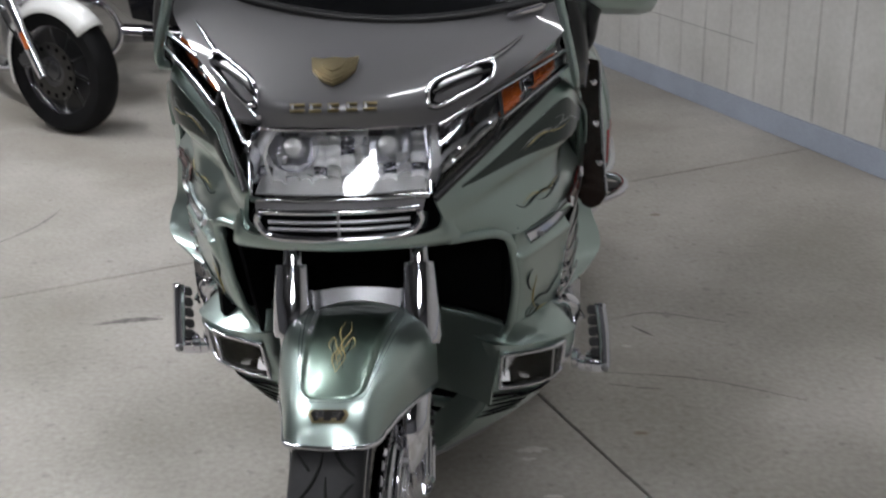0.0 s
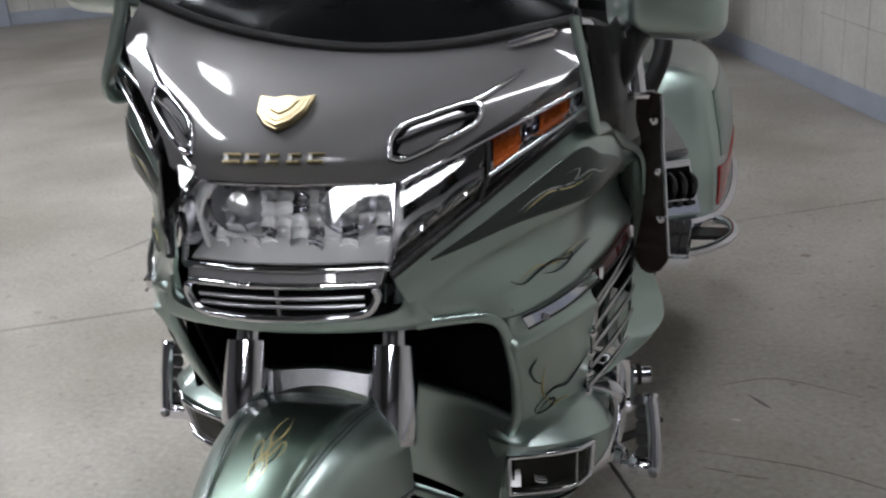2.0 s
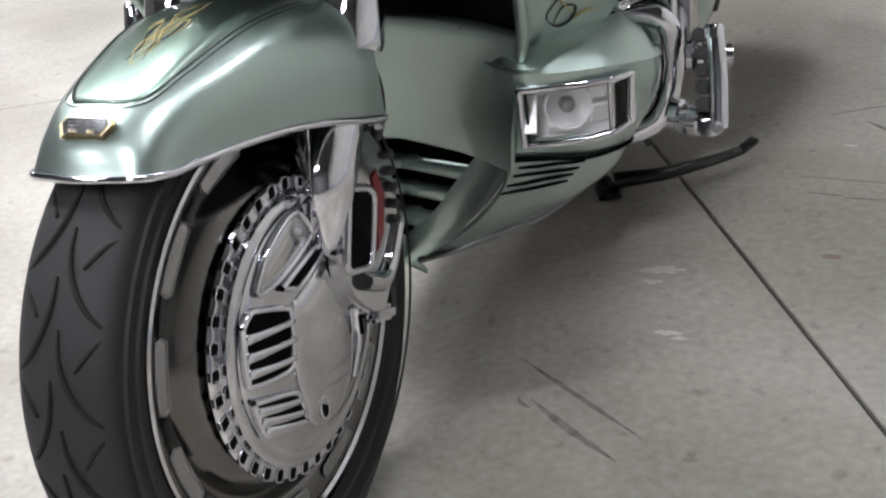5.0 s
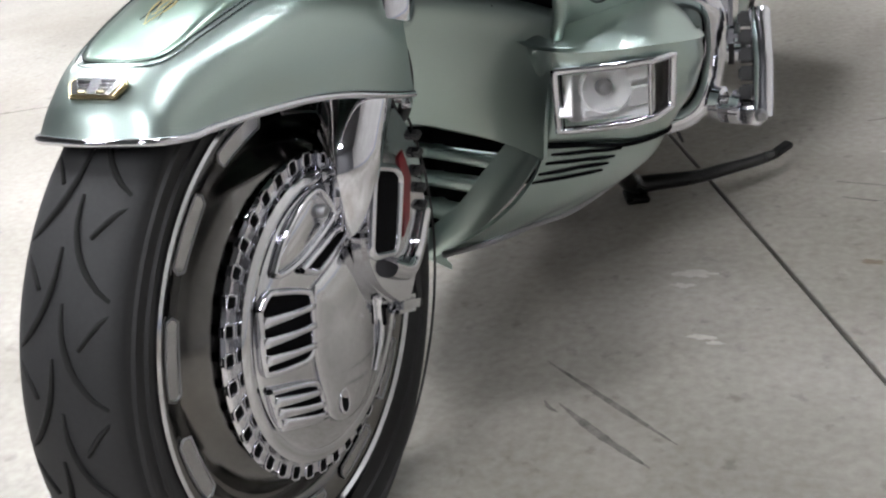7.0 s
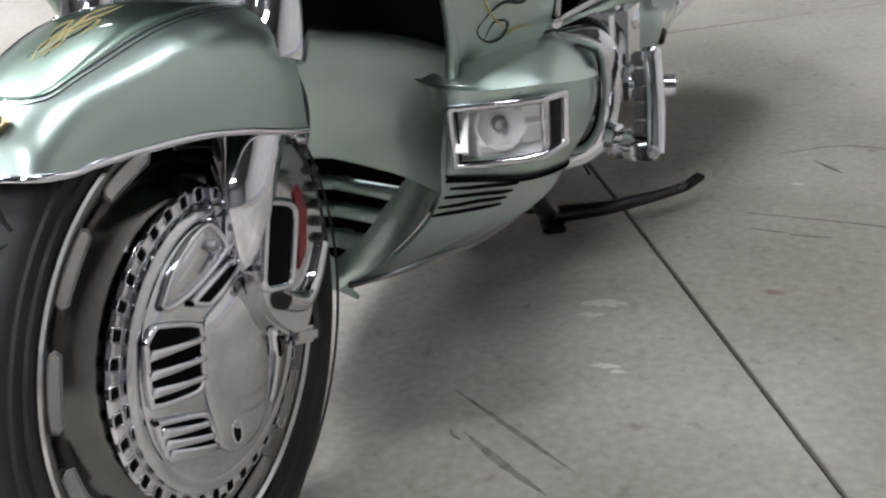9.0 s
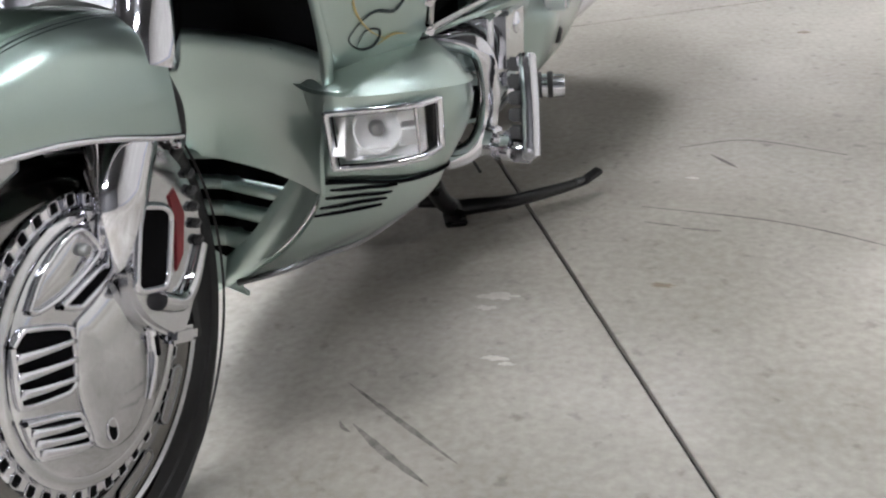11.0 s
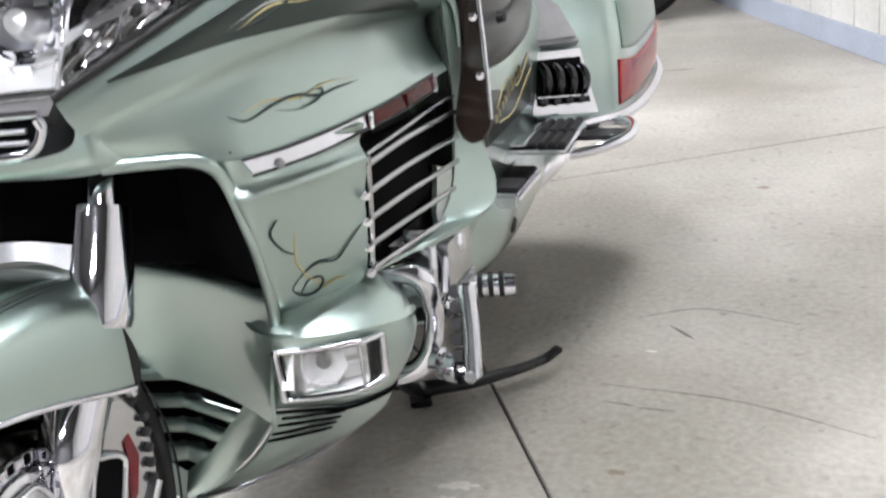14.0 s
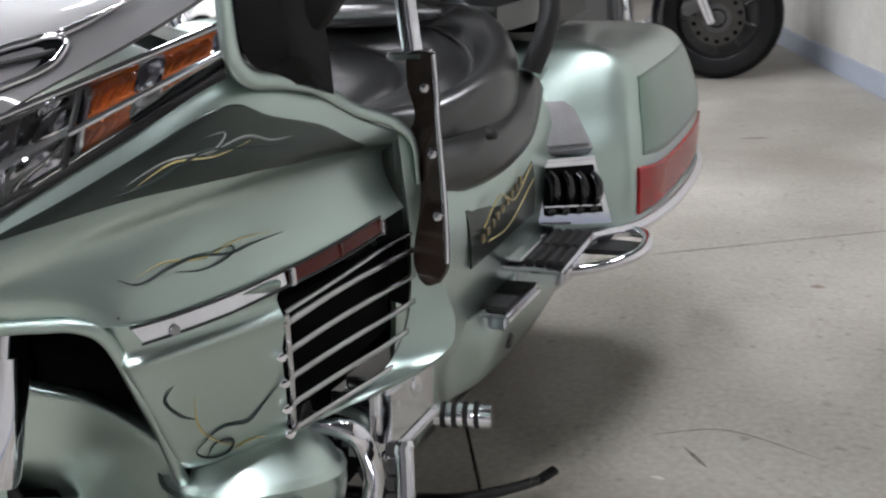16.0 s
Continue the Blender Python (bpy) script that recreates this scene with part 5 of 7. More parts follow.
# caliper housing behind the left leg: bracket with slotted window and red inner face
def caliper():
    FACE_C = lambda o: FACE(o) @ pose(0.030, -0.010, 0)
    outer = [(0.006, 0.052), (0.010, 0.086), (0.030, 0.120), (0.060, 0.165), (0.090, 0.190), (0.122, 0.180), (0.152, 0.130), (0.158, 0.080), (0.146, 0.036), (0.116, -0.006), (0.078, -0.037), (0.052, -0.020), (0.020, 0.016)]
    outer = [tuple(p) for p in cr([(*p, 0) for p in outer + outer[:1]], 56)[:-1, :2]]
    body = plate("caliper_bracket", outer, FACE_C(0.094), 0.016, CHROME_WORN, bike, "chrome caliper bracket with slotted window", 0.005)
    win = [(0.036, 0.134), (0.046, 0.143), (0.080, 0.128), (0.091, 0.112), (0.064, 0.052), (0.052, 0.043), (0.014, 0.058), (0.008, 0.070)]
    fine = [tuple(p) for p in cr([(*p, 0) for p in win + win[:1]], 49)[:-1, :2] * 0.4 + lin([(*p, 0) for p in win + win[:1]], 49)[:-1, :2] * 0.6]
    w = plate("window", fine, FACE_C(0.112), 0.004, VOID, body, "black slot")
    v, f = tube_data([tuple(FACE_C(0.116) @ Vector((*p, 0))) for p in fine + fine[:1]], 0.0048, 8, None, False)
    raw("window_rim", v, f, CHROME, w, "chrome slot rim")
    plate("red_face", [(0.100, 0.132), (0.116, 0.136), (0.126, 0.100), (0.108, 0.056), (0.084, 0.040), (0.102, 0.096)], FACE_C(0.106), 0.006, RED_SATIN, body, "red caliper face", 0.002)
    for k in range(5):
        block("caliper_rib", (0.012, 0.009, 0.010), ALLOY, body, m=FACE_C(0.114) @ pose(0.146 - 0.002 * k, 0.140 - 0.020 * k, 0, 0, 0, 20), bevel=0.002)
    block("caliper_body", (0.05, 0.07, 0.11), ALLOY, bike, "dark brake caliper", m=STEER @ pose(0.070, 0.130, 0.10, -12), bevel=0.012)
    block("bracket_foot", (0.024, 0.052, 0.020), CHROME_WORN, body, "chrome bracket foot", m=STEER @ pose(0.100, 0.112, -0.046, -24), bevel=0.005)
    tube("lower_arm", [tuple(FACE_C(0.112) @ Vector(p)) for p in ((0.044, 0.030, 0), (0.078, 0.010, 0.002), (0.112, 0.020, 0), (0.144, 0.052, 0))], [0.012, 0.011, 0.010, 0.008], CHROME_WORN, body, "chrome lower arm of the bracket", 12, 20)
    plate("hose_guard", [(0.098, -0.055), (0.118, -0.060), (0.124, 0.000), (0.122, 0.030), (0.106, 0.030)], FACE_C(0.088), 0.02, RUBBER, bike, "black rubber flap behind the caliper", 0.004)
    tube("brake_hose", [STEER @ Vector((0.100, 0.140, 0.150)), STEER @ Vector((0.105, 0.176, 0.160)), STEER @ Vector((0.108, 0.186, 0.205)), STEER @ Vector((0.105, 0.172, 0.260)), STEER @ Vector((0.09, 0.17, 0.36))], 0.0075, RUBBER, bike, "black brake hose", 10, 26)
    block("hose_union", (0.03, 0.04, 0.03), STEEL, bike, "grey brake line union", m=STEER @ pose(0.100, 0.118, 0.195, 20), bevel=0.006)
    for k in range(3):
        lathe("union_bolt", [(0, 0.008), (0.006, 0.007), (0.008, 0)], CHROME_WORN, bike, "", 12, FACE_C(0.112) @ pose(0.106 + 0.014 * k, 0.205 - 0.012 * k, 0))
    return body


across(caliper())


def fender():
    S = Matrix.Translation((0.012, 0.0, 0)) @ Matrix.Translation((0, 0.045, 0)) @ Matrix.Rotation(radians(-3.0), 4, "Z") @ Matrix.Translation((0, -0.045, 0))
    half = [
        [(0, -0.188, 0.594), (0.031, -0.185, 0.594), (0.055, -0.180, 0.593), (0.068, -0.166, 0.590), (0.074, -0.146, 0.586), (0.077, -0.128, 0.585)],
        [(0, -0.168, 0.622), (0.032, -0.165, 0.621), (0.057, -0.158, 0.615), (0.072, -0.142, 0.606), (0.079, -0.122, 0.594), (0.083, -0.106, 0.583)],
        [(0, -0.128, 0.646), (0.034, -0.125, 0.645), (0.062, -0.117, 0.638), (0.081, -0.100, 0.622), (0.089, -0.080, 0.602), (0.093, -0.064, 0.578)],
        [(0, -0.066, 0.666), (0.038, -0.062, 0.663), (0.072, -0.052, 0.653), (0.096, -0.036, 0.636), (0.106, -0.022, 0.608), (0.110, -0.008, 0.570)],
        [(0, 0.006, 0.678), (0.042, 0.010, 0.675), (0.080, 0.018, 0.664), (0.107, 0.028, 0.644), (0.118, 0.040, 0.608), (0.121, 0.050, 0.554)],
        [(0, 0.086, 0.676), (0.046, 0.088, 0.673), (0.088, 0.094, 0.662), (0.116, 0.100, 0.642), (0.127, 0.106, 0.602), (0.129, 0.112, 0.532)],
        [(0, 0.160, 0.662), (0.048, 0.160, 0.659), (0.092, 0.158, 0.650), (0.120, 0.154, 0.632), (0.131, 0.152, 0.596), (0.133, 0.150, 0.520)],
    ]
    rows = []
    for r in half:
        full = [(-x, y, z) for x, y, z in reversed(r[1:])] + r
        rows.append([tuple(S @ Vector(p)) for p in full])
    ob = sheet("front_fender", rows, 40, 44, 0.004, PAINT, bike, "pale green front fender with gold badge", core=(0.012, 0.1, 0.3))
    left, right = [r[-1] for r in rows], [r[0] for r in rows]
    for e in (left, right):
        tube("edge_trim", e, 0.004, CHROME, ob, "thin chrome fender edge", 8, 40)
    tube("edge_trim", rows[0], 0.004, CHROME, ob, "thin chrome fender edge", 8, 40)
    g = grid(rows, 40, 44)
    n = outward(g, (0.012, 0.1, 0.3))
    at = lambda u, v, d=0.0012: on(g, n, u, v, d)
    def stroke(pts, w, mt, m=False):
        c = [at(a, 1 - b if m else b, 0.0006) for a, b, _ in cr([(*p, 0) for p in pts], 30)]
        v, f = tube_data(np.array(c), [w * 0.3, w, w, w * 0.3], 5)
        raw("pinstripe", v, f, mt, ob, "hand-painted pinstripe")
    # darker saddle on top, and the outline stripes
    rows2 = []
    for a in np.linspace(0.315, 0.97, 24):
        hw = 0.150 * min(1, ((a - 0.315) / 0.10 + 0.40)) ** 0.5
        rows2.append([at(a, 0.5 + hw * s, 0.0005) for s in np.linspace(-1, 1, 10)])
    skin("dark_saddle", np.array(rows2), 0.0004, PAINT_FIELD, ob, "darker green painted field", (0.012, 0.1, 0.3))
    for m in (False, True):
        stroke([(0.318, 0.495), (0.318, 0.55), (0.328, 0.60), (0.38, 0.640), (0.60, 0.664), (0.80, 0.675), (0.98, 0.68)], 0.0008, PIN_BLACK, m)
        stroke([(0.300, 0.495), (0.300, 0.56), (0.312, 0.615), (0.365, 0.656), (0.60, 0.680), (0.80, 0.692), (0.98, 0.697)], 0.0006, PIN_BLACK, m)
        stroke([(0.46, 0.50), (0.54, 0.525), (0.62, 0.50), (0.70, 0.52), (0.78, 0.51)], 0.0013, PIN_GOLD, m)
        stroke([(0.50, 0.505), (0.55, 0.49), (0.60, 0.515), (0.66, 0.535), (0.62, 0.55), (0.58, 0.535)], 0.0011, PIN_GOLD, m)
        stroke([(0.48, 0.525), (0.54, 0.515), (0.60, 0.535), (0.70, 0.525)], 0.0010, PIN_BLACK, m)
    bm4 = frame_of(at(0.215, 0.5, 0.0005), S.to_3x3() @ Vector((1, 0, 0)), at(0.215, 0.5, 0.02) - at(0.215, 0.5, 0.0))
    octo = lambda k: [(-0.034 * k, 0.004 * k), (-0.029 * k, 0.012 * k), (0.029 * k, 0.012 * k), (0.034 * k, 0.004 * k), (0.026 * k, -0.011 * k), (-0.026 * k, -0.011 * k)]
    b = plate("badge", octo(0.9), bm4, 0.004, GOLD, ob, "gold-rimmed fender badge", 0.0015)
    plate("badge_field", octo(0.74), bm4 @ pose(0, 0, 0.0038), 0.0012, CHROME_WORN, b, "silver badge field")
    for k in range(4):
        for sx in (-1, 1):
            block("badge_bar", (0.014 - 0.002 * k, 0.0022, 0.0016), GOLD if k == 3 else CHROME, b, "raised wing bar", m=bm4 @ pose(sx * (0.0125 - 0.001 * k), 0.0055 - 0.0038 * k, 0.0056), bevel=0.0005, seg=1)
    return ob


fender()

# ---- engine, bars, pegs and stand on the bike's left; the right side mirrors what shows ----
def crash_bar():
    ob = tube("engine_guard", [(0.300, 0.440, 0.535), (0.338, 0.449, 0.536), (0.386, 0.457, 0.532), (0.412, 0.464, 0.514), (0.414, 0.484, 0.470), (0.409, 0.498, 0.430), (0.398, 0.494, 0.390), (0.374, 0.489, 0.365), (0.320, 0.490, 0.350)], 0.0148, CHROME, bike, "bent chrome engine guard bar", 16, 60)
    lathe("bar_grommet", [(0.016, 0), (0.030, 0.003), (0.033, -0.006)], RUBBER, ob, "black rubber grommet", 20, frame_of((0.345, 0.450, 0.535), (0, 0, 1), (0.9, 0.2, 0)))
    # highway peg folded up on its clamp
    pg = tube("highway_peg", [(0.476, 0.438, 0.385), (0.474, 0.456, 0.45), (0.468, 0.477, 0.505)], 0.0125, CHROME, bike, "folded chrome highway peg with black rubber pads", 16)
    lathe("peg_tip", [(0, 0.006), (0.010, 0.005), (0.0135, 0), (0.0135, -0.012)], CHROME, pg, "", 18, frame_of((0.468, 0.477, 0.504), (1, 0, 0), (-0.1, 0.35, 0.93)))
    for k in range(5):
        block("rubber_pad", (0.018, 0.020, 0.018), RUBBER, pg, m=pose(0.456 - 0.001 * k, 0.450 + 0.0075 * k, 0.412 + 0.0205 * k, -18), bevel=0.003)
    cl = block("clamp", (0.066, 0.026, 0.028), CHROME, bike, "chrome peg clamp", m=pose(0.450, 0.446, 0.388, 0, 0, -14), bevel=0.007, seg=3)
    lathe("clamp_bolt", [(0, 0.010), (0.006, 0.009), (0.008, 0.004), (0.008, 0)], STEEL, cl, "", 12, frame_of((0.474, 0.428, 0.390), (0, 0, 1), (0.2, -1, 0)))
    for x, y in ((0.420, 0.466), (0.446, 0.450)):
        lathe("clamp_ring", [(0.015, -0.008), (0.021, -0.006), (0.021, 0.006), (0.015, 0.008)], CHROME, cl, "", 20, frame_of((x, y, 0.392), (0, 0, 1), (1, -0.3, 0)))
    return ob, pg, cl


for o in crash_bar():
    both(o)

# chrome cylinder head cover along the engine, with round caps
def head_cover():
    m = frame_of((0.385, 0.605, 0.496), (-0.06, 0.985, -0.16), (0.0, 0.16, 0.985))
    ob = block("cylinder_cover", (0.215, 0.085, 0.112), CHROME_WORN, bike, "chrome cylinder head cover", m=m, bevel=0.022, seg=5)
    block("cover_ledge", (0.205, 0.020, 0.018), CHROME, ob, "polished lower ledge of the cover", m=m @ pose(0.0, -0.040, -0.046), bevel=0.006)
    for y, z in ((0.545, 0.520), (0.622, 0.512)):
        lathe("cap", [(0, 0.008), (0.012, 0.007), (0.017, 0.002), (0.018, -0.01)], CHROME, ob, "round chrome cap", 24, frame_of((0.424, y, z), (0, 1, 0), (0.97, -0.2, 0.15)))
    return ob


both(head_cover())
# near-black bulk added for engine and sump, so nothing shows through
block("engine_block", (0.54, 0.55, 0.26), VOID, bike, "dark filler block in place of the engine", m=pose(CX, 0.82, 0.41), bevel=0.03)
block("sump", (0.24, 0.46, 0.10), VOID, bike, "dark filler block in place of the sump", m=pose(CX, 0.86, 0.255), bevel=0.03)
# pale cover low along the engine and swing arm, with a folded hollow ahead of the step
low_rows = [
    [(0.360, 0.72, 0.470), (0.372, 0.84, 0.468), (0.376, 0.92, 0.464), (0.392, 1.00, 0.460), (0.398, 1.15, 0.452), (0.400, 1.35, 0.442), (0.390, 1.60, 0.425), (0.372, 1.88, 0.405)],
    [(0.372, 0.72, 0.415), (0.368, 0.84, 0.412), (0.366, 0.92, 0.408), (0.408, 1.01, 0.405), (0.404, 1.15, 0.390), (0.397, 1.35, 0.368), (0.386, 1.60, 0.352), (0.370, 1.88, 0.340)],
    [(0.366, 0.74, 0.345), (0.356, 0.85, 0.340), (0.354, 0.93, 0.336), (0.384, 1.02, 0.330), (0.386, 1.15, 0.318), (0.378, 1.35, 0.292), (0.370, 1.60, 0.286), (0.356, 1.88, 0.280)],
    [(0.336, 0.76, 0.316), (0.334, 0.86, 0.312), (0.336, 0.94, 0.308), (0.352, 1.03, 0.302), (0.360, 1.15, 0.294), (0.350, 1.35, 0.266), (0.344, 1.60, 0.262), (0.332, 1.88, 0.260)],
    [(0.250, 0.76, 0.296), (0.250, 0.86, 0.292), (0.250, 0.94, 0.288), (0.255, 1.03, 0.282), (0.255, 1.15, 0.276), (0.250, 1.35, 0.252), (0.250, 1.60, 0.250), (0.250, 1.88, 0.250)],
]
lc = sheet("lower_side_cover", low_rows, 26, 44, 0.006, PAINT, bike, "pale green lower side cover along the swing arm", core=(0.10, 1.2, 0.40))
tube("cover_edge", [(0.338, 0.78, 0.308), (0.350, 1.00, 0.298), (0.358, 1.15, 0.287), (0.348, 1.35, 0.259), (0.342, 1.60, 0.255)], 0.005, BLACK, lc, "black lower edge", 8, 24)
lathe("cover_cap", [(0, 0.006), (0.012, 0.005), (0.016, 0.001), (0.017, -0.008)], BLACK_METAL, lc, "dark round plug", 20, frame_of((0.400, 1.12, 0.352), (0, 1, 0), (0.98, 0, -0.2)))
# unseen dark bulk added to keep light off the floor under the bike
block("swing_arm", (0.40, 0.78, 0.17), VOID, bike, "dark filler block for swing arm and frame rails", m=pose(CX + 0.01, 1.36, 0.375), bevel=0.03)
pg = tube("foot_peg", [(0.36, 0.835, 0.345), (0.40, 0.842, 0.345), (0.452, 0.852, 0.342)], 0.019, CHROME, bike, "chrome foot peg with black rubber rings", 18)
for k in range(4):
    lathe("rubber_ring", [(0.018, -0.005), (0.0215, -0.004), (0.0215, 0.004), (0.018, 0.005)], RUBBER, pg, "", 18, frame_of((0.375 + 0.018 * k, 0.838 + 0.0035 * k, 0.345), (0, 0, 1), (0.98, 0.18, 0)))
st = tube("side_stand", [(0.185, 0.90, 0.190), (0.180, 0.97, 0.090), (0.190, 1.03, 0.034), (0.240, 1.045, 0.032), (0.300, 1.05, 0.040), (0.350, 1.072, 0.046), (0.400, 1.108, 0.048), (0.436, 1.140, 0.050)], [0.018, 0.018, 0.018, 0.016, 0.0135, 0.012, 0.0105, 0.010], BLACK_METAL, bike, "black steel stand with curved foot lever", 14, 44)
block("stand_foot", (0.044, 0.060, 0.012), BLACK_METAL, st, m=pose(0.192, 1.035, 0.0065, 0, 0, 20), bevel=0.003)
block("stand_tang", (0.046, 0.022, 0.012), BLACK_METAL, st, m=pose(0.448, 1.150, 0.056, 0, -18, 45), bevel=0.003)
tube("stand_crossbar", [(-0.20, 0.99, 0.06), (0.19, 1.0, 0.06)], 0.014, BLACK, st, "", 10)
tube("breather_hose", [(0.30, 0.66, 0.34), (0.325, 0.69, 0.28), (0.335, 0.71, 0.245)], 0.0025, RUBBER, bike, "thin black breather hose", 8, 12)

# side covers, floorboard, saddlebag behind
sheet("side_cover", [[(0.36, 0.66, 0.72), (0.375, 0.90, 0.735), (0.40, 1.12, 0.75), (0.42, 1.30, 0.80)], [(0.39, 0.66, 0.66), (0.405, 0.90, 0.66), (0.43, 1.12, 0.67), (0.45, 1.30, 0.70)], [(0.385, 0.66, 0.56), (0.40, 0.90, 0.56), (0.42, 1.12, 0.55), (0.44, 1.30, 0.54)], [(0.36, 0.66, 0.44), (0.37, 0.90, 0.42), (0.38, 1.12, 0.42), (0.40, 1.30, 0.42)]], 16, 20, 0.008, PAINT, bike, "green side cover", flip=True)
sheet("side_cover_panel", [[(0.394, 0.92, 0.70), (0.408, 1.06, 0.705), (0.428, 1.19, 0.725)], [(0.412, 0.92, 0.64), (0.424, 1.06, 0.64), (0.442, 1.19, 0.65)], [(0.410, 0.92, 0.57), (0.420, 1.06, 0.57), (0.438, 1.19, 0.58)]], 8, 10, 0.004, PAINT_DARK, bike, "dark green inset panel", flip=True)
for i in range(9):
    block("letter_bar", (0.003, 0.012, 0.014), GOLD, bike, "gold raised bar", m=pose(0.421 + 0.0016 * i, 0.955 + 0.022 * i, 0.610 + 0.006 * i, 0, 0, -6), bevel=0.001)
for pts, w in (([(0.425, 0.95, 0.63), (0.432, 1.02, 0.665), (0.438, 1.08, 0.64), (0.446, 1.16, 0.68)], 0.0015), ([(0.424, 0.97, 0.60), (0.432, 1.06, 0.60), (0.446, 1.17, 0.65)], 0.0012)):
    tube("pinstripe", pts, w, PIN_GOLD, bike, "gold painted swirl", 6, 20)

def rib_board(name, outline, z, tilt, slab, ribs, label, lip):
    """A chrome board: a smooth slab along its inner side, raised rubber ribs beside it, and a bright front lip."""
    o = np.array(outline, float)          # front inner, front outer, back outer, back inner
    at = lambda a, b, h=0.0: Vector((*((o[0] * (1 - a) + o[1] * a) * (1 - b) + (o[3] * (1 - a) + o[2] * a) * b), z + tilt * b + h))
    def tile(nm, a0, a1, b0, b1, h0, h1, mt, parent, lab="", bev=0.003):
        bm = bmesh.new()
        lo = [bm.verts.new(at(a, b, h0)) for a, b in ((a0, b0), (a1, b0), (a1, b1), (a0, b1))]
        hi = [bm.verts.new(at(a, b, h1)) for a, b in ((a0, b0), (a1, b0), (a1, b1), (a0, b1))]
        bm.faces.new(lo[::-1])
        bm.faces.new(hi)
        for i in range(4):
            bm.faces.new((lo[i], lo[(i + 1) % 4], hi[(i + 1) % 4], hi[i]))
        bmesh.ops.bevel(bm, geom=bm.edges[:], offset=bev, segments=2, affect="EDGES", clamp_overlap=True)
        return part(nm, bm, mt, parent, lab, True)
    ob = tile(name, 0, 1, 0, 1, -0.020, 0.0, CHROME, bike, label, 0.006)
    if slab:
        tile("chrome_slab", 0.03, slab, 0.04, 0.97, -0.002, 0.010, CHROME_WORN, ob, "smooth chrome slab")
    for k in range(ribs):
        w = (0.97 - slab) / ribs
        for b0, b1 in ((0.08, 0.48), (0.52, 0.95)):
            tile("rubber_rib", slab + w * k + 0.012, slab + w * (k + 1) - 0.012, b0, b1, -0.002, 0.008, RUBBER, ob)
    tile("front_lip", -0.02, 1.02, -0.07, 0.02, -0.026, lip, CHROME, ob, "bright chrome front lip", 0.006)
    return ob


def floorboard():
    rib_board("floorboard", ((0.392, 1.085), (0.522, 1.078), (0.534, 1.270), (0.412, 1.266)), 0.514, 0.006, 0.36, 4, "chrome passenger floorboard with black rubber ribs", 0.002)
    rib_board("inner_board", ((0.322, 1.100), (0.372, 1.092), (0.398, 1.282), (0.350, 1.284)), 0.512, 0.006, 0.62, 1, "chrome board inboard of the floorboard", 0.002)
    rib_board("rider_step", ((0.322, 1.010), (0.440, 0.998), (0.458, 1.145), (0.336, 1.160)), 0.456, 0.004, 0.04, 1, "chrome rider step with black rubber", 0.003)
    block("board_hinge", (0.03, 0.05, 0.03), CHROME, bike, "chrome hinge", m=pose(0.375, 1.10, 0.488), bevel=0.006)


floorboard()
tube("bag_guard", [(0.46, 1.16, 0.478), (0.535, 1.195, 0.474), (0.600, 1.240, 0.482), (0.622, 1.290, 0.490), (0.606, 1.350, 0.490), (0.56, 1.37, 0.488), (0.50, 1.33, 0.488)], 0.011, CHROME, bike, "looped chrome saddlebag guard", 14, 50)
plate("guard_pad", [(-0.05, -0.03), (0.05, -0.03), (0.06, 0.03), (-0.03, 0.04)], pose(0.560, 1.285, 0.480), 0.008, BLACK, bike, "black pad inside the guard", 0.003)
tube("bag_rail", [(0.40, 1.265, 0.505), (0.47, 1.275, 0.502), (0.545, 1.33, 0.498), (0.592, 1.42, 0.490), (0.622, 1.60, 0.482), (0.632, 1.84, 0.482), (0.602, 2.02, 0.49)], 0.013, CHROME, bike, "chrome rail along the saddlebag's lower edge", 12, 50)


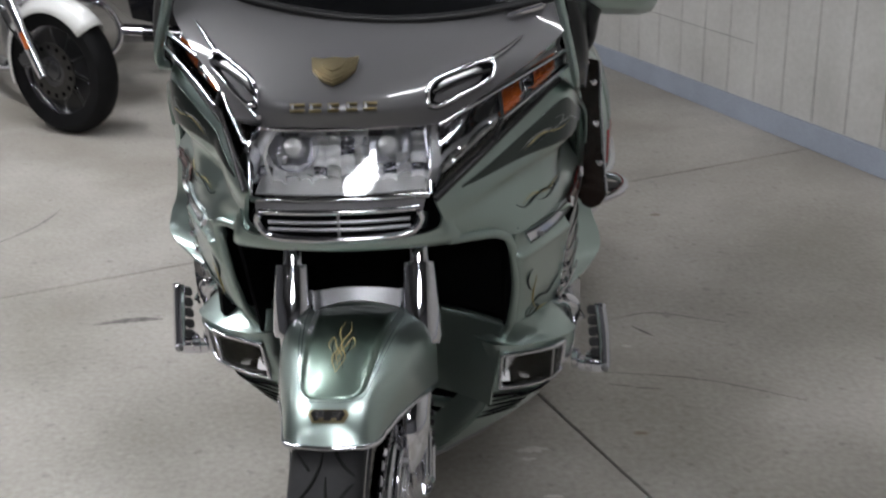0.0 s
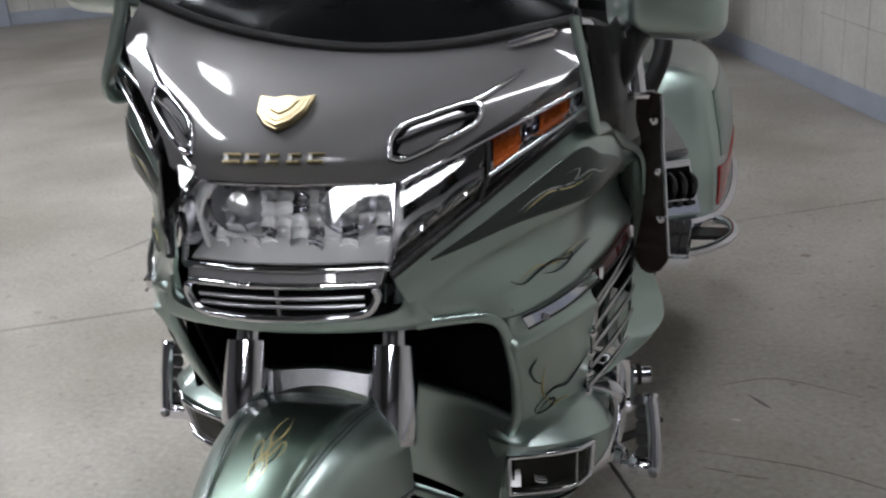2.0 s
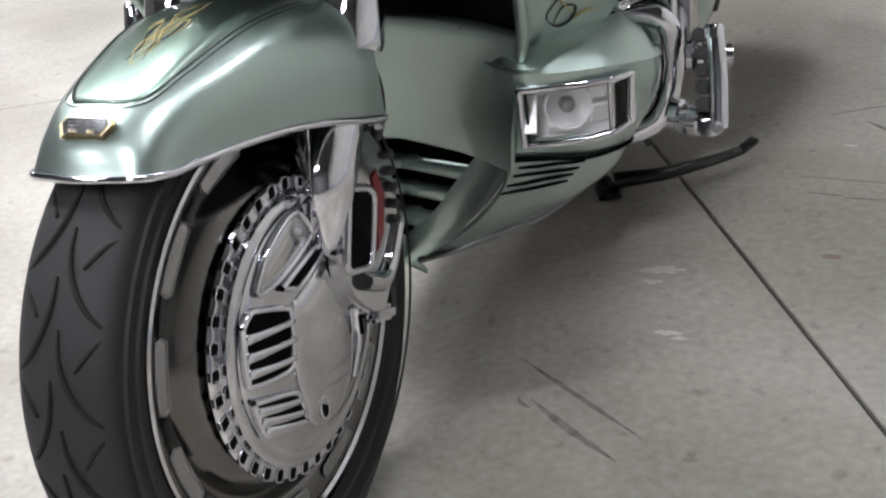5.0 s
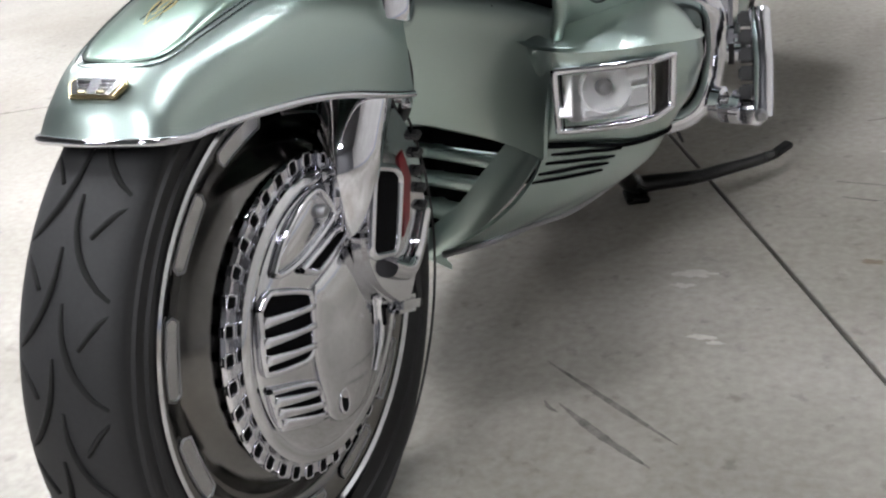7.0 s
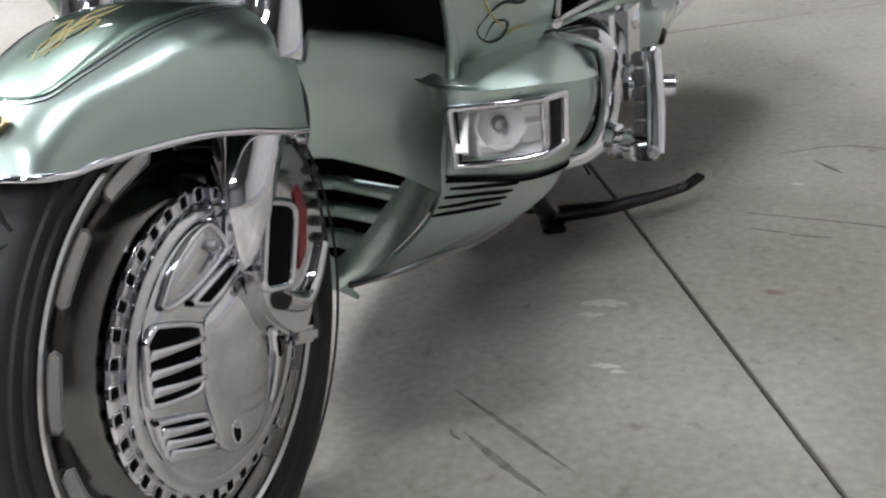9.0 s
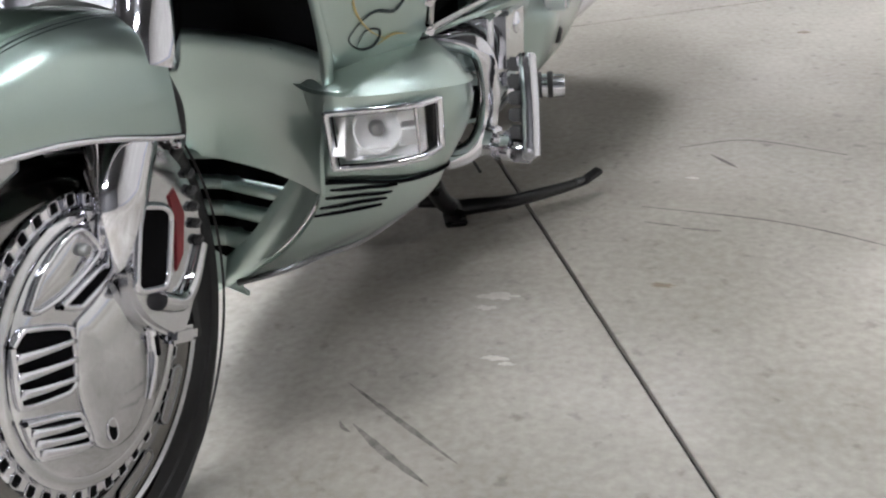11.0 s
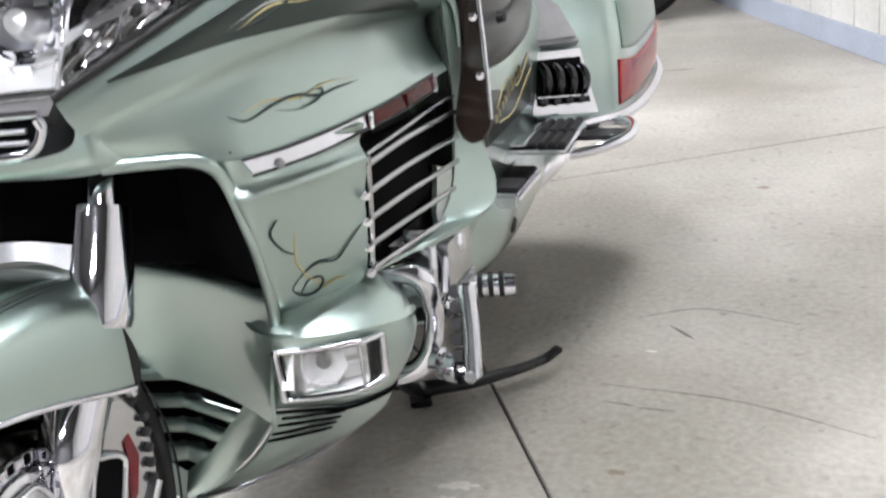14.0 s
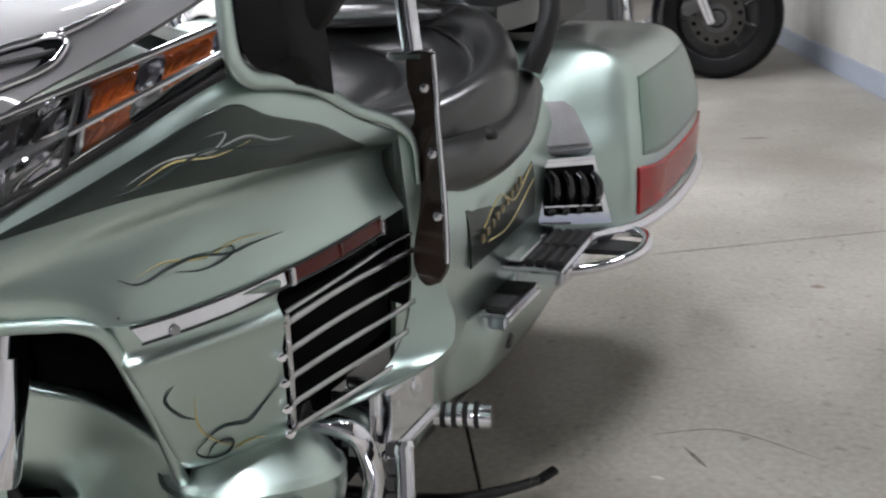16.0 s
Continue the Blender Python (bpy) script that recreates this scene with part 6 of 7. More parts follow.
def saddlebag():
    rows = [
        [(0.24, 1.40, 0.815), (0.33, 1.40, 0.795), (0.38, 1.370, 0.760), (0.400, 1.312, 0.690), (0.41, 1.262, 0.612), (0.41, 1.25, 0.51)],
        [(0.26, 1.45, 0.832), (0.42, 1.455, 0.824), (0.468, 1.436, 0.796), (0.490, 1.384, 0.710), (0.506, 1.326, 0.622), (0.510, 1.316, 0.50)],
        [(0.27, 1.49, 0.838), (0.45, 1.495, 0.834), (0.528, 1.468, 0.800), (0.546, 1.416, 0.710), (0.562, 1.370, 0.624), (0.564, 1.368, 0.497)],
        [(0.27, 1.52, 0.838), (0.455, 1.525, 0.832), (0.552, 1.498, 0.794), (0.574, 1.444, 0.708), (0.586, 1.402, 0.620), (0.584, 1.400, 0.495)],
        [(0.28, 1.56, 0.825), (0.46, 1.57, 0.820), (0.560, 1.57, 0.796), (0.600, 1.55, 0.70), (0.612, 1.55, 0.60), (0.606, 1.55, 0.49)],
        [(0.26, 1.80, 0.808), (0.45, 1.82, 0.804), (0.566, 1.84, 0.784), (0.613, 1.84, 0.70), (0.628, 1.84, 0.60), (0.622, 1.84, 0.49)],
        [(0.24, 2.03, 0.800), (0.43, 2.04, 0.795), (0.540, 2.04, 0.770), (0.583, 2.03, 0.69), (0.598, 2.02, 0.60), (0.592, 2.01, 0.50)],
        [(0.20, 2.14, 0.765), (0.36, 2.15, 0.76), (0.44, 2.13, 0.73), (0.47, 2.12, 0.66), (0.48, 2.10, 0.58), (0.47, 2.08, 0.50)],
    ]
    ob = sheet("saddlebag", rows, 42, 34, 0.01, PAINT, bike, "pale green hard saddlebag", core=(0.2, 1.75, 0.60))
    g = grid(rows, 42, 34)
    n = outward(g, (0.2, 1.75, 0.60))
    def patch(name, u0, u1, v0, v1, mt, lab, d):
        q = [[on(g, n, u, v, d) for v in np.linspace(v0, v1, 16)] for u in np.linspace(u0, u1, 40)]
        return skin(name, np.array(q), 0.004, mt, ob, lab, (0.2, 1.75, 0.60))
    patch("lid_panel", 0.46, 0.78, 0.47, 0.78, PAINT_MID, "darker green painted lid panel", 0.002)
    patch("side_reflector", 0.425, 0.80, 0.82, 0.97, RED, "red side marker lens", 0.004)
    return ob


bag = saddlebag()
sheet("bag_floor", [[(0.30, 1.34, 0.495), (0.53, 1.35, 0.495), (0.60, 1.55, 0.488), (0.62, 1.84, 0.488), (0.59, 2.02, 0.498)], [(0.20, 1.34, 0.44), (0.45, 1.36, 0.44), (0.55, 1.55, 0.44), (0.57, 1.84, 0.44), (0.55, 2.02, 0.45)]], 6, 20, 0.01, PAINT, bike, "green lower edge of the saddlebag")


def scoop():
    m = frame_of((0.476, 1.285, 0.623), (0.755, 0.656, 0.0), (0.656, -0.755, 0.08)) @ pose(0, 0, -0.017)
    ob = plate("bag_scoop", [(-0.120, -0.072), (-0.029, -0.090), (0.087, -0.106), (0.059, 0.029), (-0.070, 0.039), (-0.101, 0.007)], m, 0.024, CHROME, bike, "chrome intake scoop with dark louvres", 0.006)
    cap = [(-0.066, 0.004), (-0.048, 0.096), (-0.032, 0.106), (0.030, 0.098), (0.046, 0.080), (0.056, -0.006)]
    plate("cap", cap, m @ pose(0, 0.038, 0.002, -34), 0.028, STEEL, ob, "grey upper cap", 0.007)
    plate("recess", [(-0.056, -0.066), (0.066, -0.080), (0.052, 0.014), (-0.056, 0.024)], m @ pose(0, 0, 0.023), 0.003, VOID, ob, "dark recess behind the louvres")
    for k in range(4):
        x = -0.048 + 0.029 * k
        tube("louvre", [tuple(m @ Vector((x + 0.004, 0.014 - 0.005 * k, 0.028))), tuple(m @ Vector((x + 0.012, -0.002 - 0.005 * k, 0.036))), tuple(m @ Vector((x + 0.013, -0.026 - 0.004 * k, 0.036))), tuple(m @ Vector((x + 0.010, -0.044 - 0.004 * k, 0.030)))], [0.009, 0.011, 0.011, 0.009], BLACK_CHROME, ob, "black glossy curved louvre", 10, 14)
        lathe("louvre_end", [(0, 0.012), (0.008, 0.010), (0.0105, 0)], BLACK_CHROME, ob, "round black louvre end", 14, m @ pose(x + 0.004, -0.060 - 0.003 * k, 0.024))
        tube("louvre_band", [tuple(m @ Vector((x - 0.008, -0.049 - 0.004 * k, 0.030))), tuple(m @ Vector((x + 0.020, -0.052 - 0.004 * k, 0.030)))], 0.0035, CHROME, ob, "chrome band", 8)
    return ob


scoop()
# right-hand bag, only its top shows
mirrored(bag, label="pale green hard saddlebag")

# seats: dished rider's seat with rolled edge, backrest, passenger seat and grips
def cushion(name, cx, cy, rx, ry, parent, label, prof, base, rise):
    """A dished round cushion: concentric padded rolls, rising to the rear."""
    v, f = [], []
    k = 72
    for s, h in prof:
        for i in range(k):
            a = 2 * math.pi * i / k
            x, y = cx + s * rx * math.cos(a), cy + s * ry * math.sin(a)
            v.append((x, y, base + rise * max(0.0, y - cy + 0.17) ** 1.25 + h))
    for j in range(len(prof) - 1):
        for i in range(k):
            e = (i + 1) % k
            f.append((j * k + i, j * k + e, (j + 1) * k + e, (j + 1) * k + i))
    f.append(tuple((len(prof) - 1) * k + i for i in range(k)))
    return raw(name, v, f, LEATHER, parent, label)


ROLLS = [(1.02, -0.12), (1.05, -0.05), (1.05, -0.01), (1.02, 0.022), (0.97, 0.034), (0.91, 0.030), (0.85, 0.010), (0.82, -0.012), (0.79, -0.006), (0.74, 0.010), (0.66, 0.016), (0.57, 0.010), (0.51, -0.008), (0.48, -0.020), (0.45, -0.012), (0.38, -0.002), (0.28, 0.002), (0.15, 0.003)]
seat = cushion("rider_seat", 0.045, 1.13, 0.365, 0.30, bike, "black dished vinyl rider seat with rolled rim", ROLLS, 0.80, 0.34)
for k, (y, z, w) in enumerate(((1.27, 0.920, 0.20), (1.34, 0.970, 0.17))):
    tube("quilt_roll", [(0.05 - w, y + 0.02, z + 0.01), (0.05, y + 0.01, z + 0.012), (0.05 + w, y + 0.02, z + 0.01)], [0.012, 0.034, 0.036, 0.034, 0.012], LEATHER, seat, "padded vinyl roll", 14, 24, 0.7)
tube("seam_piping", [(0.045 + 0.30 * math.cos(a), 1.13 + 0.247 * math.sin(a), 0.80 + 0.34 * max(0, 0.247 * math.sin(a) + 0.17) ** 1.25 - 0.006) for a in np.linspace(0, 2 * math.pi, 60)], 0.003, RUBBER, seat, "sewn piping", 6)
block("seat_base", (0.66, 0.60, 0.14), LEATHER, bike, "black vinyl seat base", m=pose(0.045, 1.10, 0.70), bevel=0.04, seg=3)
tube("seat_skirt", [(0.350, 0.90, 0.735), (0.400, 1.00, 0.735), (0.412, 1.14, 0.745), (0.400, 1.26, 0.79)], 0.045, LEATHER, bike, "black vinyl seat skirt", 12, 24)
for y, z in ((0.967, 0.783), (1.157, 0.766)):
    lathe("seat_stud", [(0, 0.014), (0.008, 0.012), (0.011, 0.0)], BLACK, bike, "", 12, frame_of((0.438, y, z), (0, 0, 1), (1, -0.3, 0.2)))
block("backrest", (0.44, 0.14, 0.36), LEATHER, bike, "black vinyl backrest", m=pose(0.05, 1.38, 1.10, -14), bevel=0.06, seg=4)
tube("grab_rail", [(0.43, 1.24, 0.83), (0.462, 1.26, 0.92), (0.45, 1.30, 1.00), (0.42, 1.40, 1.03)], 0.020, BLACK, bike, "black passenger grip", 12, 20)
tr = block("trunk", (0.68, 0.50, 0.36), DASH, bike, "dark top trunk", m=pose(0.07, 1.90, 1.00), bevel=0.08, seg=4)
sheet("passenger_seat", [[(-0.20, 1.34, 0.93), (0.06, 1.34, 0.95), (0.34, 1.34, 0.93)], [(-0.24, 1.50, 0.93), (0.06, 1.50, 0.955), (0.38, 1.50, 0.93)], [(-0.22, 1.66, 0.93), (0.06, 1.66, 0.96), (0.36, 1.66, 0.93)]], 12, 16, 0.05, LEATHER, bike, "black vinyl passenger seat")
sheet("tail_body", [[(-0.25, 1.28, 0.80), (0.07, 1.28, 0.84), (0.38, 1.28, 0.80)], [(-0.30, 1.70, 0.80), (0.07, 1.70, 0.82), (0.45, 1.70, 0.80)], [(-0.20, 2.12, 0.78), (0.07, 2.12, 0.80), (0.34, 2.12, 0.78)]], 12, 12, 0.02, PAINT, bike, "green tail bodywork")

# tank shelter and cockpit
sheet("tank_shelter", [[(-0.22, 0.55, 0.98), (CX, 0.55, 1.04), (0.24, 0.55, 0.98)], [(-0.24, 0.70, 0.94), (CX, 0.70, 1.00), (0.26, 0.70, 0.94)], [(-0.15, 0.86, 0.84), (CX, 0.86, 0.88), (0.17, 0.86, 0.84)]], 12, 16, 0.02, PAINT, bike, "green false tank")
sheet("tank_side", [[(0.24, 0.55, 0.98), (0.255, 0.70, 0.94), (0.17, 0.86, 0.84)], [(0.30, 0.60, 0.80), (0.32, 0.74, 0.78), (0.28, 0.88, 0.76)]], 6, 12, 0.015, LEATHER, bike, "black padded tank side", flip=False)
sheet("dashboard", [[(-0.25, 0.38, 1.17), (-0.13, 0.37, 1.135), (CX, 0.37, 1.098), (0.18, 0.37, 1.10), (0.36, 0.37, 1.10)], [(-0.26, 0.46, 1.17), (-0.15, 0.44, 1.16), (CX, 0.44, 1.168), (0.19, 0.44, 1.16), (0.36, 0.46, 1.12)], [(-0.27, 0.54, 1.17), (-0.14, 0.52, 1.205), (CX, 0.52, 1.218), (0.17, 0.52, 1.205), (0.36, 0.54, 1.13)], [(-0.27, 0.62, 1.10), (-0.14, 0.62, 1.10), (CX, 0.62, 1.10), (0.17, 0.62, 1.10), (0.36, 0.62, 1.06)]], 24, 40, 0.01, DASH, bike, "black instrument cowl", flip=False)
for sx in (-1, 1):
    g = tube("handlebar", [(CX + sx * 0.10, 0.62, 1.06), (CX + sx * 0.24, 0.66, 1.09), (CX + sx * 0.33, 0.78, 1.06), (CX + sx * 0.37, 0.88, 1.02)], 0.014, CHROME, bike, "chrome handlebar", 12, 24)
    tube("grip", [(CX + sx * 0.335, 0.79, 1.055), (CX + sx * 0.375, 0.90, 1.01)], 0.019, RUBBER, g, "black grip", 12)
    lathe("lever_reservoir", [(0, 0.02), (0.03, 0.02), (0.032, 0.0), (0.03, -0.02), (0, -0.02)], CHROME, g, "chrome fluid reservoir", 20, pose(CX + sx * 0.30, 0.66, 1.12))
vent = block("speaker_grille", (0.25, 0.05, 0.075), BLACK, bike, "black louvred vent", m=pose(CX, 0.60, 1.245, -20), bevel=0.015, seg=3)
for k in range(4):
    block("slat", (0.235, 0.006, 0.004), STEEL, vent, m=pose(CX, 0.574, 1.222 + 0.016 * k, -20), bevel=0.001)

ws = sheet("windshield", [[(-0.262, 0.374, 1.192), (-0.13, 0.364, 1.146), (0.04, 0.360, 1.117), (0.20, 0.360, 1.118), (0.368, 0.360, 1.145)], [(-0.30, 0.47, 1.30), (-0.18, 0.44, 1.26), (CX, 0.43, 1.255), (0.20, 0.44, 1.26), (0.38, 0.47, 1.27)], [(-0.28, 0.58, 1.44), (-0.14, 0.55, 1.45), (CX, 0.54, 1.46), (0.18, 0.55, 1.45), (0.34, 0.58, 1.42)]], 20, 30, 0.004, SCREEN, bike, "clear windshield", flip=True)
ws.visible_shadow = False
tube("windshield_seal", [(-0.266, 0.368, 1.196), (-0.13, 0.358, 1.147), (0.04, 0.353, 1.117), (0.20, 0.352, 1.118), (0.374, 0.352, 1.146)], 0.008, BLACK, bike, "black windshield seal", 8, 40)
block("corner_cap", (0.07, 0.02, 0.012), CHROME, bike, "bright corner cap", m=pose(0.315, 0.340, 1.128, 20, -14, 6), bevel=0.004)


def mirror():
    prof = []
    for s in np.linspace(0, 1, 9):
        k = math.sin(math.pi * min(1, 0.10 + 0.55 * s)) ** 0.5
        y = 0.500 + 0.125 * s
        sec = []
        for a in np.linspace(0, 2 * math.pi, 29):
            c, d = math.cos(a), math.sin(a)
            ex = abs(c) ** 0.45 * (1 if c > 0 else -1)
            ez = abs(d) ** 0.45 * (1 if d > 0 else -1)
            x = 0.485 + 0.092 * k * ex
            h = 0.068 * k * (1 - 0.22 * max(0, -ex))
            sec.append((x + 0.01 * (1 - s), y + 0.02 * ex * (1 - s), 1.140 + h * ez - 0.018 * ex * 0.4 + 0.012 * max(0, -ex) * -1))
        prof.append(sec)
    cap = [[(p[0] * 0.02 + 0.49 * 0.98, 0.494, p[2] * 0.02 + 1.14 * 0.98) for p in prof[0]]]
    ob = sheet("mirror", cap + prof, 24, 57, 0.004, PAINT, bike, "pale green mirror shell", core=(0.49, 0.62, 1.14))
    tube("stalk_boot", [(0.405, 0.430, 1.040), (0.418, 0.450, 1.060), (0.428, 0.490, 1.085), (0.440, 0.540, 1.100)], [0.026, 0.030, 0.030, 0.030], DASH, bike, "black mirror stalk boot", 16, 20, 1.1)
    block("mirror_glass", (0.15, 0.006, 0.105), CHROME, ob, "mirror glass", m=pose(0.49, 0.612, 1.14, 4, 4, -6), bevel=0.002)
    return ob


both(mirror())
both(sheet("mirror_mount", [[(0.386, 0.352, 1.140), (0.410, 0.390, 1.130), (0.428, 0.440, 1.120)], [(0.396, 0.338, 1.085), (0.420, 0.380, 1.085), (0.434, 0.445, 1.070)], [(0.404, 0.330, 1.025), (0.426, 0.380, 1.030), (0.436, 0.453, 1.013)], [(0.406, 0.390, 0.980), (0.424, 0.420, 0.975), (0.432, 0.462, 0.956)]], 16, 14, 0.010, DASH, bike, "glossy black panel below the mirror"))

# wind deflector wing at the cockpit edge
def deflector():
    ob = sheet("wind_deflector", [[(0.438, 0.662, 0.965), (0.458, 0.660, 0.970), (0.478, 0.655, 0.966)], [(0.436, 0.662, 0.925), (0.458, 0.658, 0.925), (0.480, 0.652, 0.925)], [(0.444, 0.660, 0.885), (0.462, 0.655, 0.885), (0.480, 0.648, 0.885)], [(0.428, 0.658, 0.845), (0.456, 0.648, 0.84), (0.484, 0.640, 0.835)], [(0.428, 0.650, 0.77), (0.458, 0.640, 0.765), (0.488, 0.630, 0.76)], [(0.434, 0.635, 0.695), (0.462, 0.622, 0.69), (0.492, 0.612, 0.70)], [(0.445, 0.625, 0.670), (0.460, 0.615, 0.665), (0.478, 0.610, 0.672)]], 30, 10, 0.006, SMOKED, bike, "smoked brown-black wind deflector", core=(0.45, 1.5, 0.8))
    tube("edge", [(0.478, 0.653, 0.966), (0.480, 0.650, 0.925), (0.480, 0.646, 0.885), (0.484, 0.638, 0.835), (0.488, 0.628, 0.76), (0.492, 0.610, 0.70)], 0.0035, CHROME, ob, "chrome edge strip", 8, 24)
    for x, y, z in ((0.466, 0.648, 0.925), (0.472, 0.642, 0.840), (0.478, 0.628, 0.760)):
        lathe("stud", [(0, 0.008), (0.006, 0.006), (0.007, 0)], CHROME, ob, "chrome stud", 12, frame_of((x, y, z), (0, 0, 1), (0.3, -0.95, 0)))
    return ob


wing = deflector()
other = mirrored(wing)
other.location.x += 0.055
other.location.z -= 0.025
tube("deflector_post", [(0.440, 0.680, 0.955), (0.432, 0.69, 1.02), (0.425, 0.70, 1.10)], 0.014, CHROME, bike, "chrome post", 14)
block("post_clamp", (0.06, 0.025, 0.012), CHROME, bike, "chrome post clamp", m=pose(0.44, 0.672, 0.962), bevel=0.003)

# rear wheel, mostly hidden
lathe("rear_tyre", [(0.20, 0.06), (0.26, 0.075), (0.31, 0.065), (0.328, 0.035), (0.332, 0), (0.328, -0.035), (0.31, -0.065), (0.26, -0.075), (0.20, -0.06)], TYRE, bike, "black rear tyre", 60, pose(0.08, 1.73, 0.332) @ Matrix.Rotation(radians(90), 4, "Y"))
lathe("rear_wheel", [(0.0, 0.05), (0.20, 0.05), (0.215, 0.06), (0.215, -0.06), (0.20, -0.05), (0, -0.05)], ALLOY, bike, "dark rear wheel", 40, pose(0.08, 1.73, 0.332) @ Matrix.Rotation(radians(90), 4, "Y"))
for sx in (-1, 1):
    tube("exhaust", [(0.08 + sx * 0.10, 1.45, 0.22), (0.08 + sx * 0.22, 1.6, 0.27), (0.08 + sx * 0.28, 1.8, 0.30), (0.08 + sx * 0.29, 2.2, 0.31)], [0.03, 0.045, 0.05, 0.05], CHROME, bike, "chrome exhaust silencer", 18, 20)

for ob in bpy.data.objects:
    if ob.type == "MESH" and ob.data.materials and ob.data.materials[0] in (LENS, SCREEN):
        ob.visible_shadow = False

# ---- other motorcycles parked behind ----
WHITE = material("white_gloss_paint", (0.72, 0.72, 0.70), 0.22, 0, 0.9, 0.05, 5, 300)
BLACK_GLOSS = material("black_gloss_paint", (0.010, 0.010, 0.012), 0.16, 0, 0.9, 0.2, 10, 300)
DISC = material("brake_disc_steel", (0.07, 0.068, 0.066), 0.35, 0.95, 0, 0.12, 30, 300)


def spoked_wheel(name, parent, W, R, rr, rim_mat, label):
    """A motorcycle wheel about the axle W (local z along the axle): tyre, rim, spokes, two discs."""
    tyre = lathe("tyre", [(rr - 0.01, 0.05), (rr + 0.02, 0.062), (R - 0.035, 0.066), (R - 0.010, 0.046), (R - 0.002, 0.022), (R, 0), (R - 0.002, -0.022), (R - 0.010, -0.046), (R - 0.035, -0.066), (rr + 0.02, -0.062), (rr - 0.01, -0.05)], TYRE_DARK, parent, "black tyre", 72, W)
    rim = lathe(name, [(rr - 0.026, 0.030), (rr - 0.014, 0.054), (rr + 0.008, 0.066), (rr + 0.014, 0.060), (rr - 0.01, 0.0), (rr + 0.008, -0.050), (rr + 0.006, -0.056), (rr - 0.012, -0.048), (rr - 0.022, -0.030), (rr - 0.03, 0)], rim_mat, parent, label, 72, W, True)
    lathe("hub", [(0, 0.07), (0.04, 0.07), (0.05, 0.05), (0.05, -0.05), (0.04, -0.07), (0, -0.07)], ALLOY, rim, "dark hub", 30, W)
    for k in range(9):
        a = 2 * math.pi * k / 9
        p0, p1 = W @ Vector((0.045 * math.cos(a), 0.045 * math.sin(a), 0.0)), W @ Vector(((rr - 0.02) * math.cos(a + 0.12), (rr - 0.02) * math.sin(a + 0.12), 0.0))
        tube("spoke", [tuple(p0), tuple(p1)], [0.016, 0.010], BLACK_METAL, rim, "black cast spoke", 8)
    # added black disc stands for the dark inside of the wheel
    lathe("web", [(0.05, 0.006), (rr - 0.02, 0.006), (rr - 0.02, -0.006), (0.05, -0.006)], BLACK, rim, "black disc behind the spokes for the dark wheel interior", 48, W, True)
    for s in (-1, 1):
        d = lathe("brake_disc", [(0.075, s * 0.068), (0.142, s * 0.068), (0.142, s * 0.074), (0.075, s * 0.074)], DISC, rim, "drilled steel brake disc", 60, W, True)
        for k in range(14):
            a = 2 * math.pi * k / 14
            lathe("hole", [(0, s * 0.0752), (0.012, s * 0.0752), (0.012, s * 0.066)], VOID, d, "", 12, W @ Matrix.Translation((0.120 * math.cos(a), 0.120 * math.sin(a), 0)))
        lathe("carrier", [(0.05, s * 0.070), (0.080, s * 0.0725), (0.080, s * 0.066)], ALLOY, d, "", 30, W)
    return rim


